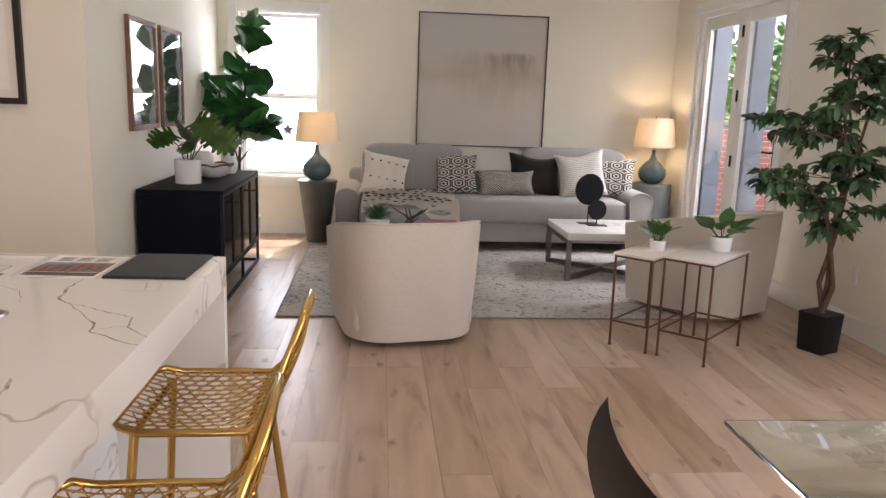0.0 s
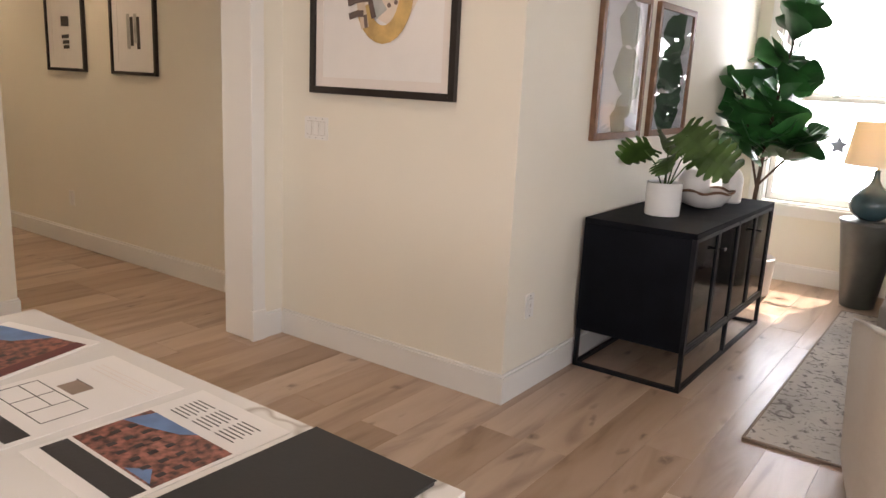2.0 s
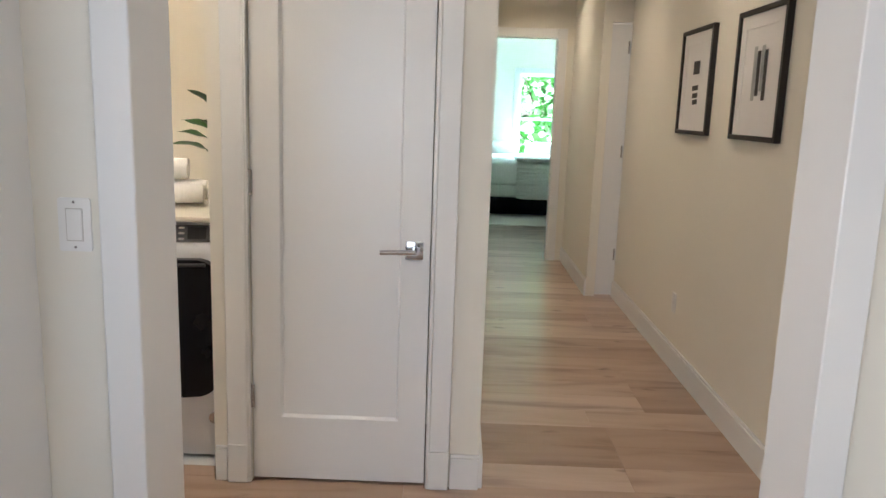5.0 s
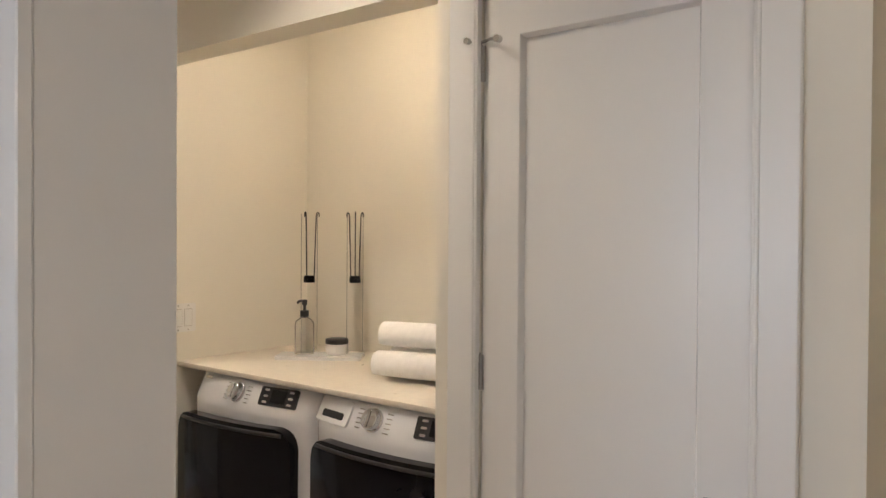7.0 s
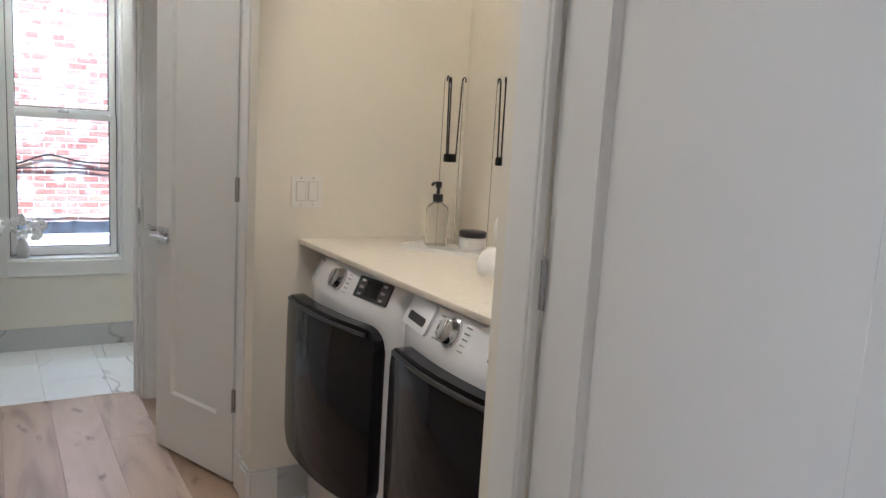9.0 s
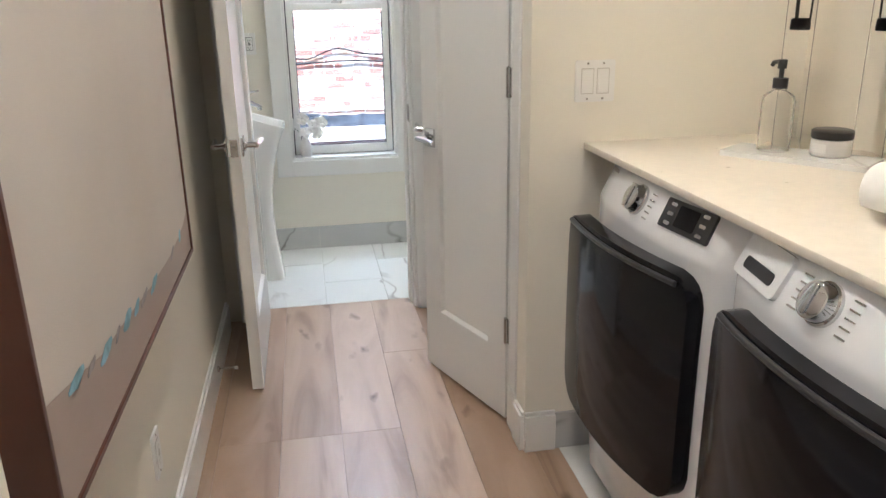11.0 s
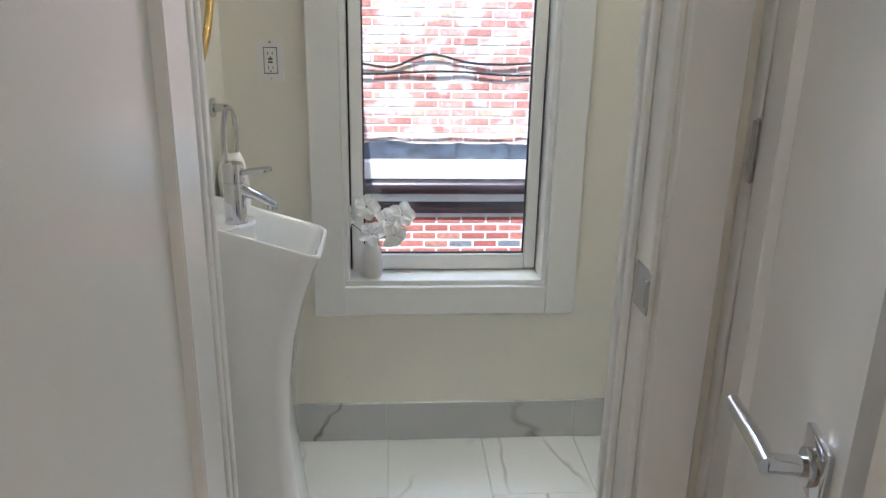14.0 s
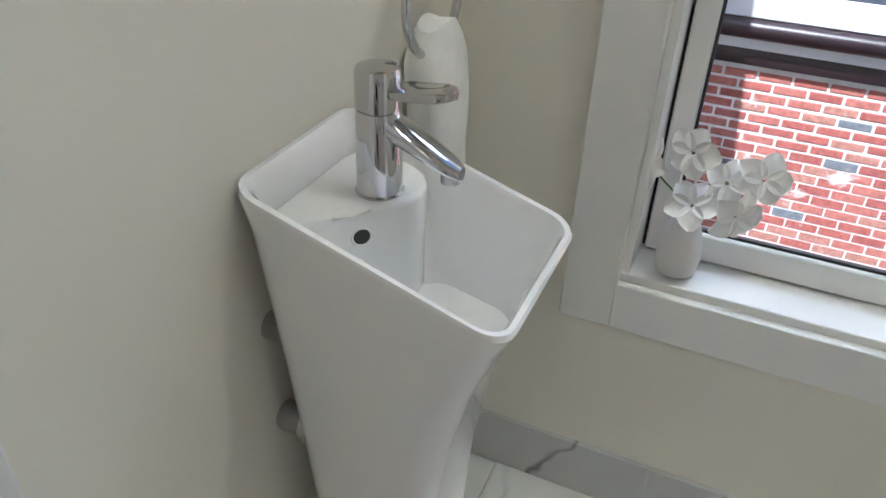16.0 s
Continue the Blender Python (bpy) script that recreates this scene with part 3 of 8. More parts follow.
def hinge(parent, at, h=0.09):
    x, y, z = at
    bm = B()
    for k in range(5):
        rod(bm, (x, y, z - h / 2 + k * h / 5 + 0.0006), (x, y, z - h / 2 + (k + 1) * h / 5 - 0.0006), 0.0065, seg=12)
    box(bm, (x - 0.014, y - 0.004, z - h / 2), (x + 0.014, y - 0.001, z + h / 2), 0.0006)
    rod(bm, (x, y, z + h / 2), (x, y, z + h / 2 + 0.005), 0.004, 0.002, 10)
    return part("hinge", bm, M["nickel"], parent, "satin nickel butt hinge")


def panel_door(name, at, rz, w, h=DOOR - 0.012, label="", levers=((1, -1),), hinges=1, t=0.042, handle_z=0.93, latch=False):
    """A one-panel leaf. Its hinge edge stands at the origin, it runs along +x and its faces look along y."""
    d = thing(name, at, rz, label, "door", kind="structure")
    st, tr, br, z0 = 0.108, 0.112, 0.25, 0.012
    bm = B()
    y0, y1 = -t / 2, t / 2
    for lo, hi in (((0.002, y0, z0), (st, y1, h)), ((w - st, y0, z0), (w - 0.002, y1, h)), ((st, y0, z0), (w - st, y1, z0 + br)), ((st, y0, h - tr), (w - st, y1, h))):
        box(bm, lo, hi)
    part("leaf_frame", bm, M["door"], d, smooth=False)
    p = B()
    box(p, (st - 0.004, y0 + 0.0155, z0 + br - 0.004), (w - st + 0.004, y1 - 0.0155, h - tr + 0.004))
    part("door_panel", p, M["door"], d, smooth=False)
    b = B()
    for side in (-1, 1):
        rings = []
        for inset, y in ((0.0, side * (t / 2 - 0.001)), (0.002, side * (t / 2 - 0.003)), (0.009, side * (t / 2 - 0.0155))):
            rings.append([b.verts.new(v) for v in ((st + inset, y, z0 + br + inset), (w - st - inset, y, z0 + br + inset), (w - st - inset, y, h - tr - inset), (st + inset, y, h - tr - inset))])
        for ra, rb in zip(rings, rings[1:]):
            for k in range(4):
                b.faces.new((ra[k], ra[(k + 1) % 4], rb[(k + 1) % 4], rb[k]))
    part("panel_bead", b, M["door"], d, smooth=False)
    for side, way in levers:
        lever(d, (w - 0.06, side * t / 2, handle_z), side, way)
    for z in (0.345, 1.16, 1.945) if hinges else ():
        hinge(d, (-0.004, hinges * (t / 2 + 0.003), z))
    if latch:
        lp = B()
        box(lp, (w - 0.002, -0.013, handle_z - 0.03), (w + 0.0005, 0.013, handle_z + 0.03), 0.0004)
        rod(lp, (w - 0.002, 0, handle_z), (w + 0.008, 0, handle_z), 0.008, 0.006, 12)
        part("latch_plate", lp, M["nickel"], d, "satin nickel latch plate")
    return d


# hall closet: closed, hinged beside the laundry, its face towards the kitchen
d1 = panel_door("door_1", (XW - 0.024, C1A + 0.003, 0), 90, C1B - C1A - 0.006, label="white one-panel closet door, closed, chrome lever", levers=((-1, -1),), hinges=-1)
# hinge-pin door stop on the top hinge
st = B()
tube(st, [(-0.004, -0.026, 2.0), (0.03, -0.034, 2.003), (0.062, -0.05, 1.995)], 0.004, 8)
rod(st, (0.062, -0.042, 1.995), (0.062, -0.058, 1.995), 0.009, seg=12)
tube(st, [(-0.004, -0.026, 1.995), (-0.03, -0.05, 2.002)], 0.004, 8)
rod(st, (-0.03, -0.045, 2.002), (-0.03, -0.058, 2.002), 0.008, seg=12)
part("pin_stop", st, M["nickel"], d1, "satin nickel hinge-pin stop")

# linen closet: a pair of narrow leaves, the near one ajar into the passage, the far one nearly shut
panel_door("door_2", (XW + 0.010, C2B - 0.010, 0), -69, 0.535, label="white one-panel linen closet door standing ajar", levers=((1, -1), (-1, -1)), hinges=1)
panel_door("door_3", (-2.988, C2A + 0.035, 0), 90 - 14, 0.515, label="white one-panel linen closet door, almost shut", levers=((-1, -1),), hinges=-1)
# bathroom door: open against the passage wall
panel_door("door_4", (DX1 - 0.018, DY1 + 0.014, 0), 90, 0.70, label="white one-panel bathroom door standing open", levers=((1, -1), (-1, -1)), hinges=-1, latch=True)
ds = thing("door_stop", (-1.991, 1.33, 0.075), 0, "white spring door stop screwed to the baseboard", "door stop")
part("flange", rod(B(), (0, 0, 0), (-0.006, 0, 0), 0.012, seg=14), M["nickel"], ds)
part("spring", tube(B(), [(-0.006 - 0.056 * k / 90, 0.005 * math.cos(k * 0.9), 0.005 * math.sin(k * 0.9)) for k in range(91)], 0.0012, 5), M["nickel"], ds)
part("tip", rod(B(), (-0.062, 0, 0), (-0.075, 0, 0), 0.007, seg=12), M["plastic"], ds, "white rubber tip")
# hall doors
panel_door("door_5", (-7.33, 4.425, 0), 0, 0.76, label="white one-panel hall door, closed, chrome lever", levers=((1, -1),), hinges=1)
d6 = thing("door_6", (-6.285, 5.655, 0), 0, "narrow white door at the hall corner", "door", kind="structure")
part("leaf_frame", box(B(), (-0.018, -0.182, 0.012), (0.018, 0.06, DOOR - 0.012), 0.002), M["door"], d6)
for z in (0.345, 1.16, 1.945):
    hinge(d6, (0.03, -0.05, z))
panel_door("door_7", (-7.82, 4.56, 0), 172, 0.68, label="white bedroom door standing open into the bedroom", levers=((1, -1),), hinges=0)
sp = B()
box(sp, (DX0 + 0.0135, DY1 - 0.05, 0.89), (DX0 + 0.0165, DY1 + 0.012, 0.965), 0.0006)
box(sp, (DX0 + 0.015, DY1 + 0.002, 0.905), (DX0 + 0.0215, DY1 + 0.014, 0.95), 0.001)
solid("strike_plate", sp, M["nickel"], "satin nickel strike plate on the bathroom door jamb", "strike plate")


# ---- wall plates ----
# mid tone that paints in the shade of plate gaps and socket slots
GAPM = mat("plate_shadow_gap", (0.54, 0.51, 0.47), 0.8)


def wall_plate(name, m, gangs, label, socket=False, dark=False):
    """A cover plate, its back on the plane z = 0 of m, upright along y."""
    w = 0.07 + 0.046 * (gangs - 1)
    ob = thing(name, (0, 0, 0), 0, label, "socket" if socket else "light switch")
    ob.matrix_basis = m
    bm = prism(B(), rounded(w, 0.115, 0.006), 0.0, 0.006)
    part("cover", bm, M["plastic"], ob)
    for g in range(gangs):
        x = (g - (gangs - 1) / 2) * 0.046
        k = box(B(), (x - 0.0165, -0.033, 0.004), (x + 0.0165, 0.033, 0.0085), 0.001)
        kk = part("rocker", k, M["plastic"], ob)
        e = B()
        # strips laid round the rocker, coloured as its shaded slit
        for lo, hi in (((x - 0.0185, -0.0355, 0.0055), (x - 0.0168, 0.0355, 0.0066)), ((x + 0.0168, -0.0355, 0.0055), (x + 0.0185, 0.0355, 0.0066)), ((x - 0.0185, -0.0355, 0.0055), (x + 0.0185, -0.0335, 0.0066)), ((x - 0.0185, 0.0335, 0.0055), (x + 0.0185, 0.0355, 0.0066))):
            box(e, lo, hi)
        part("gap_shade", e, M["slot"] if dark else GAPM, ob)
        for s in (-1, 1):
            r = B()
            rod(r, (x, s * 0.0485, 0.005), (x, s * 0.0485, 0.0072), 0.003, seg=10)
            part("screw", r, M["nickel"], ob)
        if socket:
            sl = B()
            for s in (-1, 1):
                for dx, hh in ((-0.006, 0.0045), (0.006, 0.0035)):
                    box(sl, (x + dx - 0.001, s * 0.019 - hh, 0.008), (x + dx + 0.001, s * 0.019 + hh, 0.0088))
                rod(sl, (x, s * 0.019 - 0.010, 0.008), (x, s * 0.019 - 0.010, 0.0088), 0.0024, seg=8)
            for dy in (-0.004, 0.004):
                box(sl, (x - 0.006, dy - 0.0025, 0.008), (x + 0.006, dy + 0.0025, 0.0092))
            part("slots", sl, M["slot"] if dark else GAPM, ob)
    return ob


FACE_XP = Matrix(((0, 0, 1, 0), (1, 0, 0, 0), (0, 1, 0, 0), (0, 0, 0, 1)))
FACE_YN = Matrix(((1, 0, 0, 0), (0, 0, -1, 0), (0, 1, 0, 0), (0, 0, 0, 1)))
FACE_YP = Matrix(((-1, 0, 0, 0), (0, 0, 1, 0), (0, 1, 0, 0), (0, 0, 0, 1)))
FACE_XN = Matrix(((0, 0, -1, 0), (-1, 0, 0, 0), (0, 1, 0, 0), (0, 0, 0, 1)))
at = Matrix.Translation
wall_plate("light_switch", at((XK, 3.515, 1.175)) @ FACE_XP, 1, "white single rocker switch beside the hall opening")
wall_plate("light_switch", at((-1.645, YP, 1.15)) @ FACE_YN, 3, "white triple rocker switch under the framed print")
wall_plate("light_switch", at((-3.20, LY0, 1.175)) @ FACE_YP, 2, "white double rocker switch beside the laundry counter")
wall_plate("wall_socket", at((-2.108, BY, 1.198)) @ FACE_YP, 1, "white duplex wall socket beside the bathroom window", True, True)
wall_plate("wall_socket", at((XC, 5.55, 0.42)) @ FACE_XP, 1, "white wall socket low beside the black console", True)
wall_plate("wall_socket", at((-4.6, 5.62, 0.38)) @ FACE_YN, 1, "white wall socket low on the hall wall", True)
wall_plate("wall_socket", at((-1.975, 2.35, 0.36)) @ FACE_XN, 1, "white wall socket low under the large painting", True)
wall_plate("wall_socket", at((XR, 5.45, 0.40)) @ FACE_XN, 1, "white wall socket low on the living room wall", True)

# ---- laundry alcove ----
ct = B()
box(ct, (-3.86, LY0 + 0.002, 0.983), (-3.175, 3.558, 1.003), 0.004, 2)
solid("laundry_counter", ct, M["counter"], "cream stone counter over the washer and dryer", "counter")
tb = B()
box(tb, (-3.86, LY0 + 0.001, 0), (-3.115, LY0 + 0.011, 0.13), 0.001)
solid("tile_baseboard", tb, M["tile_base"], "grey marble tile skirting in the laundry alcove", "baseboard", "structure")


def appliance(y0, drawer, label, name):
    """A front loader, 0.68 wide; local x runs out of the alcove, y along its front."""
    a = thing(name, (-3.852, y0, 0.0), 0, label, name.replace("_", " "))
    W, F = 0.675, 0.665
    # body with a bulging front: outline of a level section
    bm = B()

    def front(s, z):
        k = 1 - (2 * s - 1) ** 2
        up = min(1, max(0, (z - 0.03) / 0.12))
        return F + 0.04 * k * up - (0.05 * (z - 0.882) / 0.103 if z > 0.882 else 0)

    zs = (0.02, 0.04, 0.1, 0.2, 0.5, 0.80, 0.86, 0.882, 0.93, 0.968, 0.978)
    ss = [0, 0.02, 0.05, 0.15, 0.3, 0.5, 0.7, 0.85, 0.95, 0.98, 1]
    rows = []
    for z in zs:
        row = [bm.verts.new((0, 0, z))]
        for s in ss:
            edge = 0.022 if s in (0, 1) else (0.007 if s in (0.02, 0.98) else 0)
            row.append(bm.verts.new((front(s, z) - edge - (0.012 if z == 0.978 else 0), s * W, z)))
        row.append(bm.verts.new((0, W, z)))
        rows.append(row)
    for a0, b0 in zip(rows, rows[1:]):
        for k in range(len(a0)):
            j = (k + 1) % len(a0)
            bm.faces.new((a0[k], a0[j], b0[j], b0[k]))
    bm.faces.new(rows[0][::-1])
    bm.faces.new(rows[-1])
    part("body", bm, M["enamel"], a)
    for fx in (0.06, 0.6):
        for fy in (0.06, W - 0.06):
            part("foot", rod(B(), (fx, fy, 0.0), (fx, fy, 0.025), 0.02, seg=12), M["graphite"], a)
    # glass door: a bowed rounded sheet standing proud
    g = B()
    n, mrow = 18, 16
    dz0, dz1, dy0, dy1 = 0.30, 0.845, 0.035, W - 0.045

    def dface(u, v, lift):
        y, z = blend(dy0, dy1, u), blend(dz0, dz1, v)
        rr = 0.07
        # round the corners by pulling in the rim
        ey, ez = min(u, 1 - u) * (dy1 - dy0), min(v, 1 - v) * (dz1 - dz0)
        if ey < rr and ez < rr:
            q = Vector((rr - ey, rr - ez))
            if q.length > rr:
                q = q * (rr / q.length)
                y = (dy0 + rr - q.x) if u < 0.5 else (dy1 - rr + q.x)
                z = (dz0 + rr - q.y) if v < 0.5 else (dz1 - rr + q.y)
        s = y / W
        k = 1 - (2 * s - 1) ** 2
        vb = 1 - (2 * v - 1) ** 2
        return (F + 0.04 * k + lift + 0.012 * vb * k, y, z - 0.012 * math.sin(math.pi * s) * (1 - v))

    va = grid(g, lambda u, v: dface(u, v, 0.040), n, mrow)
    vb_ = grid(g, lambda u, v: dface(u, v, 0.0), n, mrow)
    rim = [(i, 0) for i in range(n)] + [(n, j) for j in range(mrow)] + [(i, mrow) for i in range(n, 0, -1)] + [(0, j) for j in range(mrow, 0, -1)]
    for p, q in zip(rim, rim[1:] + rim[:1]):
        g.faces.new((va[p[0]][p[1]], va[q[0]][q[1]], vb_[q[0]][q[1]], vb_[p[0]][p[1]]))
    bmesh.ops.remove_doubles(g, verts=g.verts, dist=0.0005)
    hx = F + 0.03
    swing = at((hx, dy1, 0)) @ Matrix.Rotation(radians(0 if drawer else 4.5), 4, "Z") @ at((-hx, -dy1, 0))
    g.transform(swing)
    door = part("door", g, M["black_glass"], a, "black glass loading door")
    lip = B()
    tube(lip, [dface(u, 0.965, 0.043) for u in [0.06 + 0.88 * k / 12 for k in range(13)]], 0.007, 8)
    lip.transform(swing)
    part("grip", lip, M["graphite"], door)
    if not drawer:
        part("door_recess", prism(B(), rounded(0.5, 0.46, 0.06), 0.0, 0.004, at((F + 0.03, 0.33, 0.575)) @ FACE_XP), M["graphite"], a, "grey recess behind the ajar door")
    # sloped control panel on the upper front
    slope = math.atan2(0.05, 0.103)

    def panel_m(y, z):
        s = y / W
        x = front(s, z)
        yaw = math.atan(0.04 * 4 * (2 * s - 1) / W)
        return at((x, y, z)) @ Matrix.Rotation(yaw, 4, "Z") @ Matrix.Rotation(-slope, 4, "Y") @ FACE_XP

    k = B()
    lathe(k, [(0.038, -0.004), (0.038, 0.006), (0.034, 0.008), (0.032, 0.026), (0.028, 0.029)], 32)
    k.transform(panel_m(0.29 if drawer else 0.30, 0.930))
    dial = part("dial", k, M["chrome"], a, "chrome program dial")
    kk = B()
    box(kk, (-0.004, -0.026, 0.028), (0.004, 0.026, 0.033), 0.0015)
    kk.transform(panel_m(0.29 if drawer else 0.30, 0.930))
    part("dial_grip", kk, M["nickel"], dial)
    s = prism(B(), rounded(0.175, 0.068, 0.006), -0.004, 0.004, panel_m(0.545 if drawer else 0.515, 0.936))
    scr = part("display", s, M["graphite"], a, "dark grey control display")
    sc = prism(B(), rounded(0.07, 0.048, 0.003), 0.003, 0.0055, panel_m(0.545 if drawer else 0.515, 0.937))
    part("screen", sc, M["black_glass"], scr)
    bt = B()
    for i in range(3):
        for sx in (-0.058, 0.058):
            prism(bt, [(sx + px, 0.022 - i * 0.022 + py) for px, py in rounded(0.022, 0.008, 0.003, 2)], 0.0035, 0.0055, panel_m(0.545 if drawer else 0.515, 0.936))
    tagged(part("button_row", bt, M["nickel"], scr), kind="stuff")
    # small print round the dial
    lb = B()
    for i in range(5):
        for sx in (-0.062, 0.062):
            box(lb, (sx - 0.012, 0.03 - i * 0.015 - 0.0015, 0.0), (sx + 0.012, 0.03 - i * 0.015 + 0.0015, 0.0012))
    lb.transform(panel_m(0.29 if drawer else 0.30, 0.929))
    tagged(part("small_print", lb, M["nickel"], a), kind="stuff")
    lg = box(B(), (-0.025, -0.005, 0), (0.025, 0.005, 0.0015))
    lg.transform(panel_m(0.075, 0.955))
    part("badge", lg, M["nickel"], a)
    if drawer:
        dr = prism(B(), rounded(0.17, 0.085, 0.012), -0.01, 0.006, panel_m(0.10, 0.930))
        drw = part("drawer", dr, M["enamel"], a)
        sl = prism(B(), rounded(0.115, 0.024, 0.008), 0.0045, 0.0075, panel_m(0.10, 0.918))
        part("drawer_slot", sl, M["graphite"], drw)
    fl = B()
    rod(fl, (F + 0.012, W - 0.07, 0.19), (F + 0.026, W - 0.07, 0.19), 0.024, seg=20)
    part("filter_cap", fl, M["nickel"], a)
    return a


appliance(2.088, False, "white front-loading dryer with a black glass door", "dryer")
appliance(2.783, True, "white front-loading washing machine with a black glass door", "washing_machine")


def rolled_towel(p, q, r, label):
    """A terry towel rolled up along the line p to q, its spiral showing at both ends."""
    p, q = Vector(p), Vector(q)
    d = thing("rolled_towel", (*p,), 0, label, "towel", "rolled towels on the laundry counter")
    ax = q - p
    L = ax.length
    turns, n, segs = 3.6, 110, 14
    pitch = (r - 0.010) / turns
    out, inn = [], []
    for i in range(n + 1):
        a = turns * 2 * math.pi * i / n
        rr = 0.010 + pitch * a / (2 * math.pi)
        out.append((rr * math.cos(a), rr * math.sin(a)))
        k = max(0.002, rr - pitch * 0.80)
        inn.append((k * math.cos(a), k * math.sin(a)))
    loop = out + inn[::-1]
    bm = B()
    rings = []
    for j in range(segs + 1):
        u = j / segs
        soft = 1 - 0.05 * abs(2 * u - 1) ** 6
        ring = []
        for i, (y, z) in enumerate(loop):
            w = 1 + 0.05 * noise.noise((u * 5, y * 30, z * 30 + p.y * 9))
            lip = 0.010 * noise.noise((i * 0.05, p.x * 20, j)) if j in (0, segs) else 0.0
            ring.append(bm.verts.new((u * L + lip, y * w * soft * 1.04, z * w * soft * 0.95)))
        rings.append(ring)
    k = len(loop)
    for a, b in zip(rings, rings[1:]):
        for i in range(k):
            bm.faces.new((a[i], b[i], b[(i + 1) % k], a[(i + 1) % k]))
    for ring in (rings[0], rings[-1]):
        for i in range(n):
            bm.faces.new((ring[i], ring[i + 1], ring[k - 2 - i], ring[k - 1 - i]))
    bm.transform(ax.to_track_quat("X", "Z").to_matrix().to_4x4())
    part("roll", bm, M["towel"], d)
    return d


rolled_towel((-3.42, 2.86, 1.003 + 0.053), (-3.50, 3.25, 1.003 + 0.053), 0.056, "white rolled terry towel lying on the counter")
rolled_towel((-3.545, 2.83, 1.003 + 0.053), (-3.615, 3.23, 1.003 + 0.053), 0.056, "white rolled terry towel lying on the counter")
rolled_towel((-3.485, 2.83, 1.003 + 0.149), (-3.555, 3.17, 1.003 + 0.149), 0.055, "white rolled terry towel stacked on two others")

tr = B()
prism(tr, rounded(0.14, 0.35, 0.004), 0.0, 0.014, at((-3.60, 2.365, 1.003)) @ Matrix.Rotation(radians(36), 4, "Z"))
solid("marble_tray", tr, M["tile"], "pale marble tray on the laundry counter", "tray")
sb = thing("soap_dispenser", (-3.565, 2.305, 1.017), 0, "clear glass soap bottle with a black pump on the tray", "soap bottle")
part("bottle", lathe(B(), [(0.037, 0.0), (0.040, 0.004), (0.040, 0.125), (0.037, 0.138), (0.024, 0.148), (0.016, 0.152), (0.016, 0.160), (0.013, 0.160), (0.013, 0.150), (0.033, 0.136), (0.036, 0.124), (0.036, 0.008)], 28), M["jar_glass"], sb)
pm = B()
rod(pm, (0, 0, 0.156), (0, 0, 0.182), 0.018, seg=20)
rod(pm, (0, 0, 0.182), (0, 0, 0.215), 0.006, seg=12)
tube(pm, [(0, 0.012, 0.222), (0, -0.005, 0.222), (0, -0.035, 0.218), (0, -0.042, 0.21)], 0.0055, 8)
rod(pm, (0, 0, 0.205), (0, 0, 0.226), 0.011, seg=14)
part("pump", pm, M["graphite"], sb, "black pump head")
jr = thing("candle_jar", (-3.655, 2.405, 1.017), 0, "small clear jar with a black lid on the tray", "jar")
part("jar", lathe(B(), [(0.042, 0.0), (0.046, 0.004), (0.046, 0.042), (0.043, 0.044)], 28), M["matte_ceramic"], jr)
part("lid", lathe(B(), [(0.047, 0.044), (0.048, 0.046), (0.048, 0.062), (0.044, 0.065)], 28), M["graphite"], jr, "black lid")
jl = B()
grid(jl, lambda u, v: (0.0466 * math.cos(-0.7 + 1.4 * u), 0.0466 * math.sin(-0.7 + 1.4 * u), 0.012 + 0.022 * v), 8, 1)
part("jar_label", jl, M["paper"], jr)
for x, y, turn in ((-3.634, 2.256, 0.35), (-3.75, 2.414, 0.8)):
    v = thing("cylinder_vase", (x, y, 1.003), 0, "tall clear glass cylinder vase with black wire prongs", "vase", "glass cylinder vases on the laundry counter")
    part("tube_glass", lathe(B(), [(0.034, 0.0), (0.035, 0.003), (0.035, 0.60), (0.0332, 0.60), (0.0332, 0.006)], 28), M["jar_glass"], v)
    for k in range(3):
        a = 2.094 * k + turn
        c, s = math.cos(a), math.sin(a)
        w = tube(B(), [(q * c, q * s, z) for q, z in ((0.020, 0.31), (0.024, 0.45), (0.0285, 0.592), (0.031, 0.603), (0.036, 0.607), (0.0405, 0.601), (0.0410, 0.588))], 0.0027, 6)
        part("prong", w, M["black"], v, "bent black wire prong")
    part("cup", lathe(B(), [(0.022, 0.308), (0.024, 0.311), (0.023, 0.334), (0.020, 0.337)], 18), M["black"], v, "small black cup")

# ---- bathroom ----
bt = solid("baseboard_bath", box(B(), (BXR + 0.01, BY, 0.0), (BXL - 0.012, BY + 0.008, 0.131)), M["grout"], "grey veined marble tile skirting under the window", "baseboard", "structure")
for x0, x1 in ((BXR + 0.01, -3.03), (-3.027, -2.422), (-2.419, BXL - 0.01)):
    part("tile", box(B(), (x0, BY, 0.0), (x1, BY + 0.011, 0.133), 0.001), M["tile_base"], bt)
bt = B()
box(bt, (BXL - 0.011, BY + 0.012, 0.0), (BXL, DY0, 0.133), 0.001)
solid("baseboard_bath_side", bt, M["tile_base"], "grey veined marble tile skirting beside the basin", "baseboard", "structure")


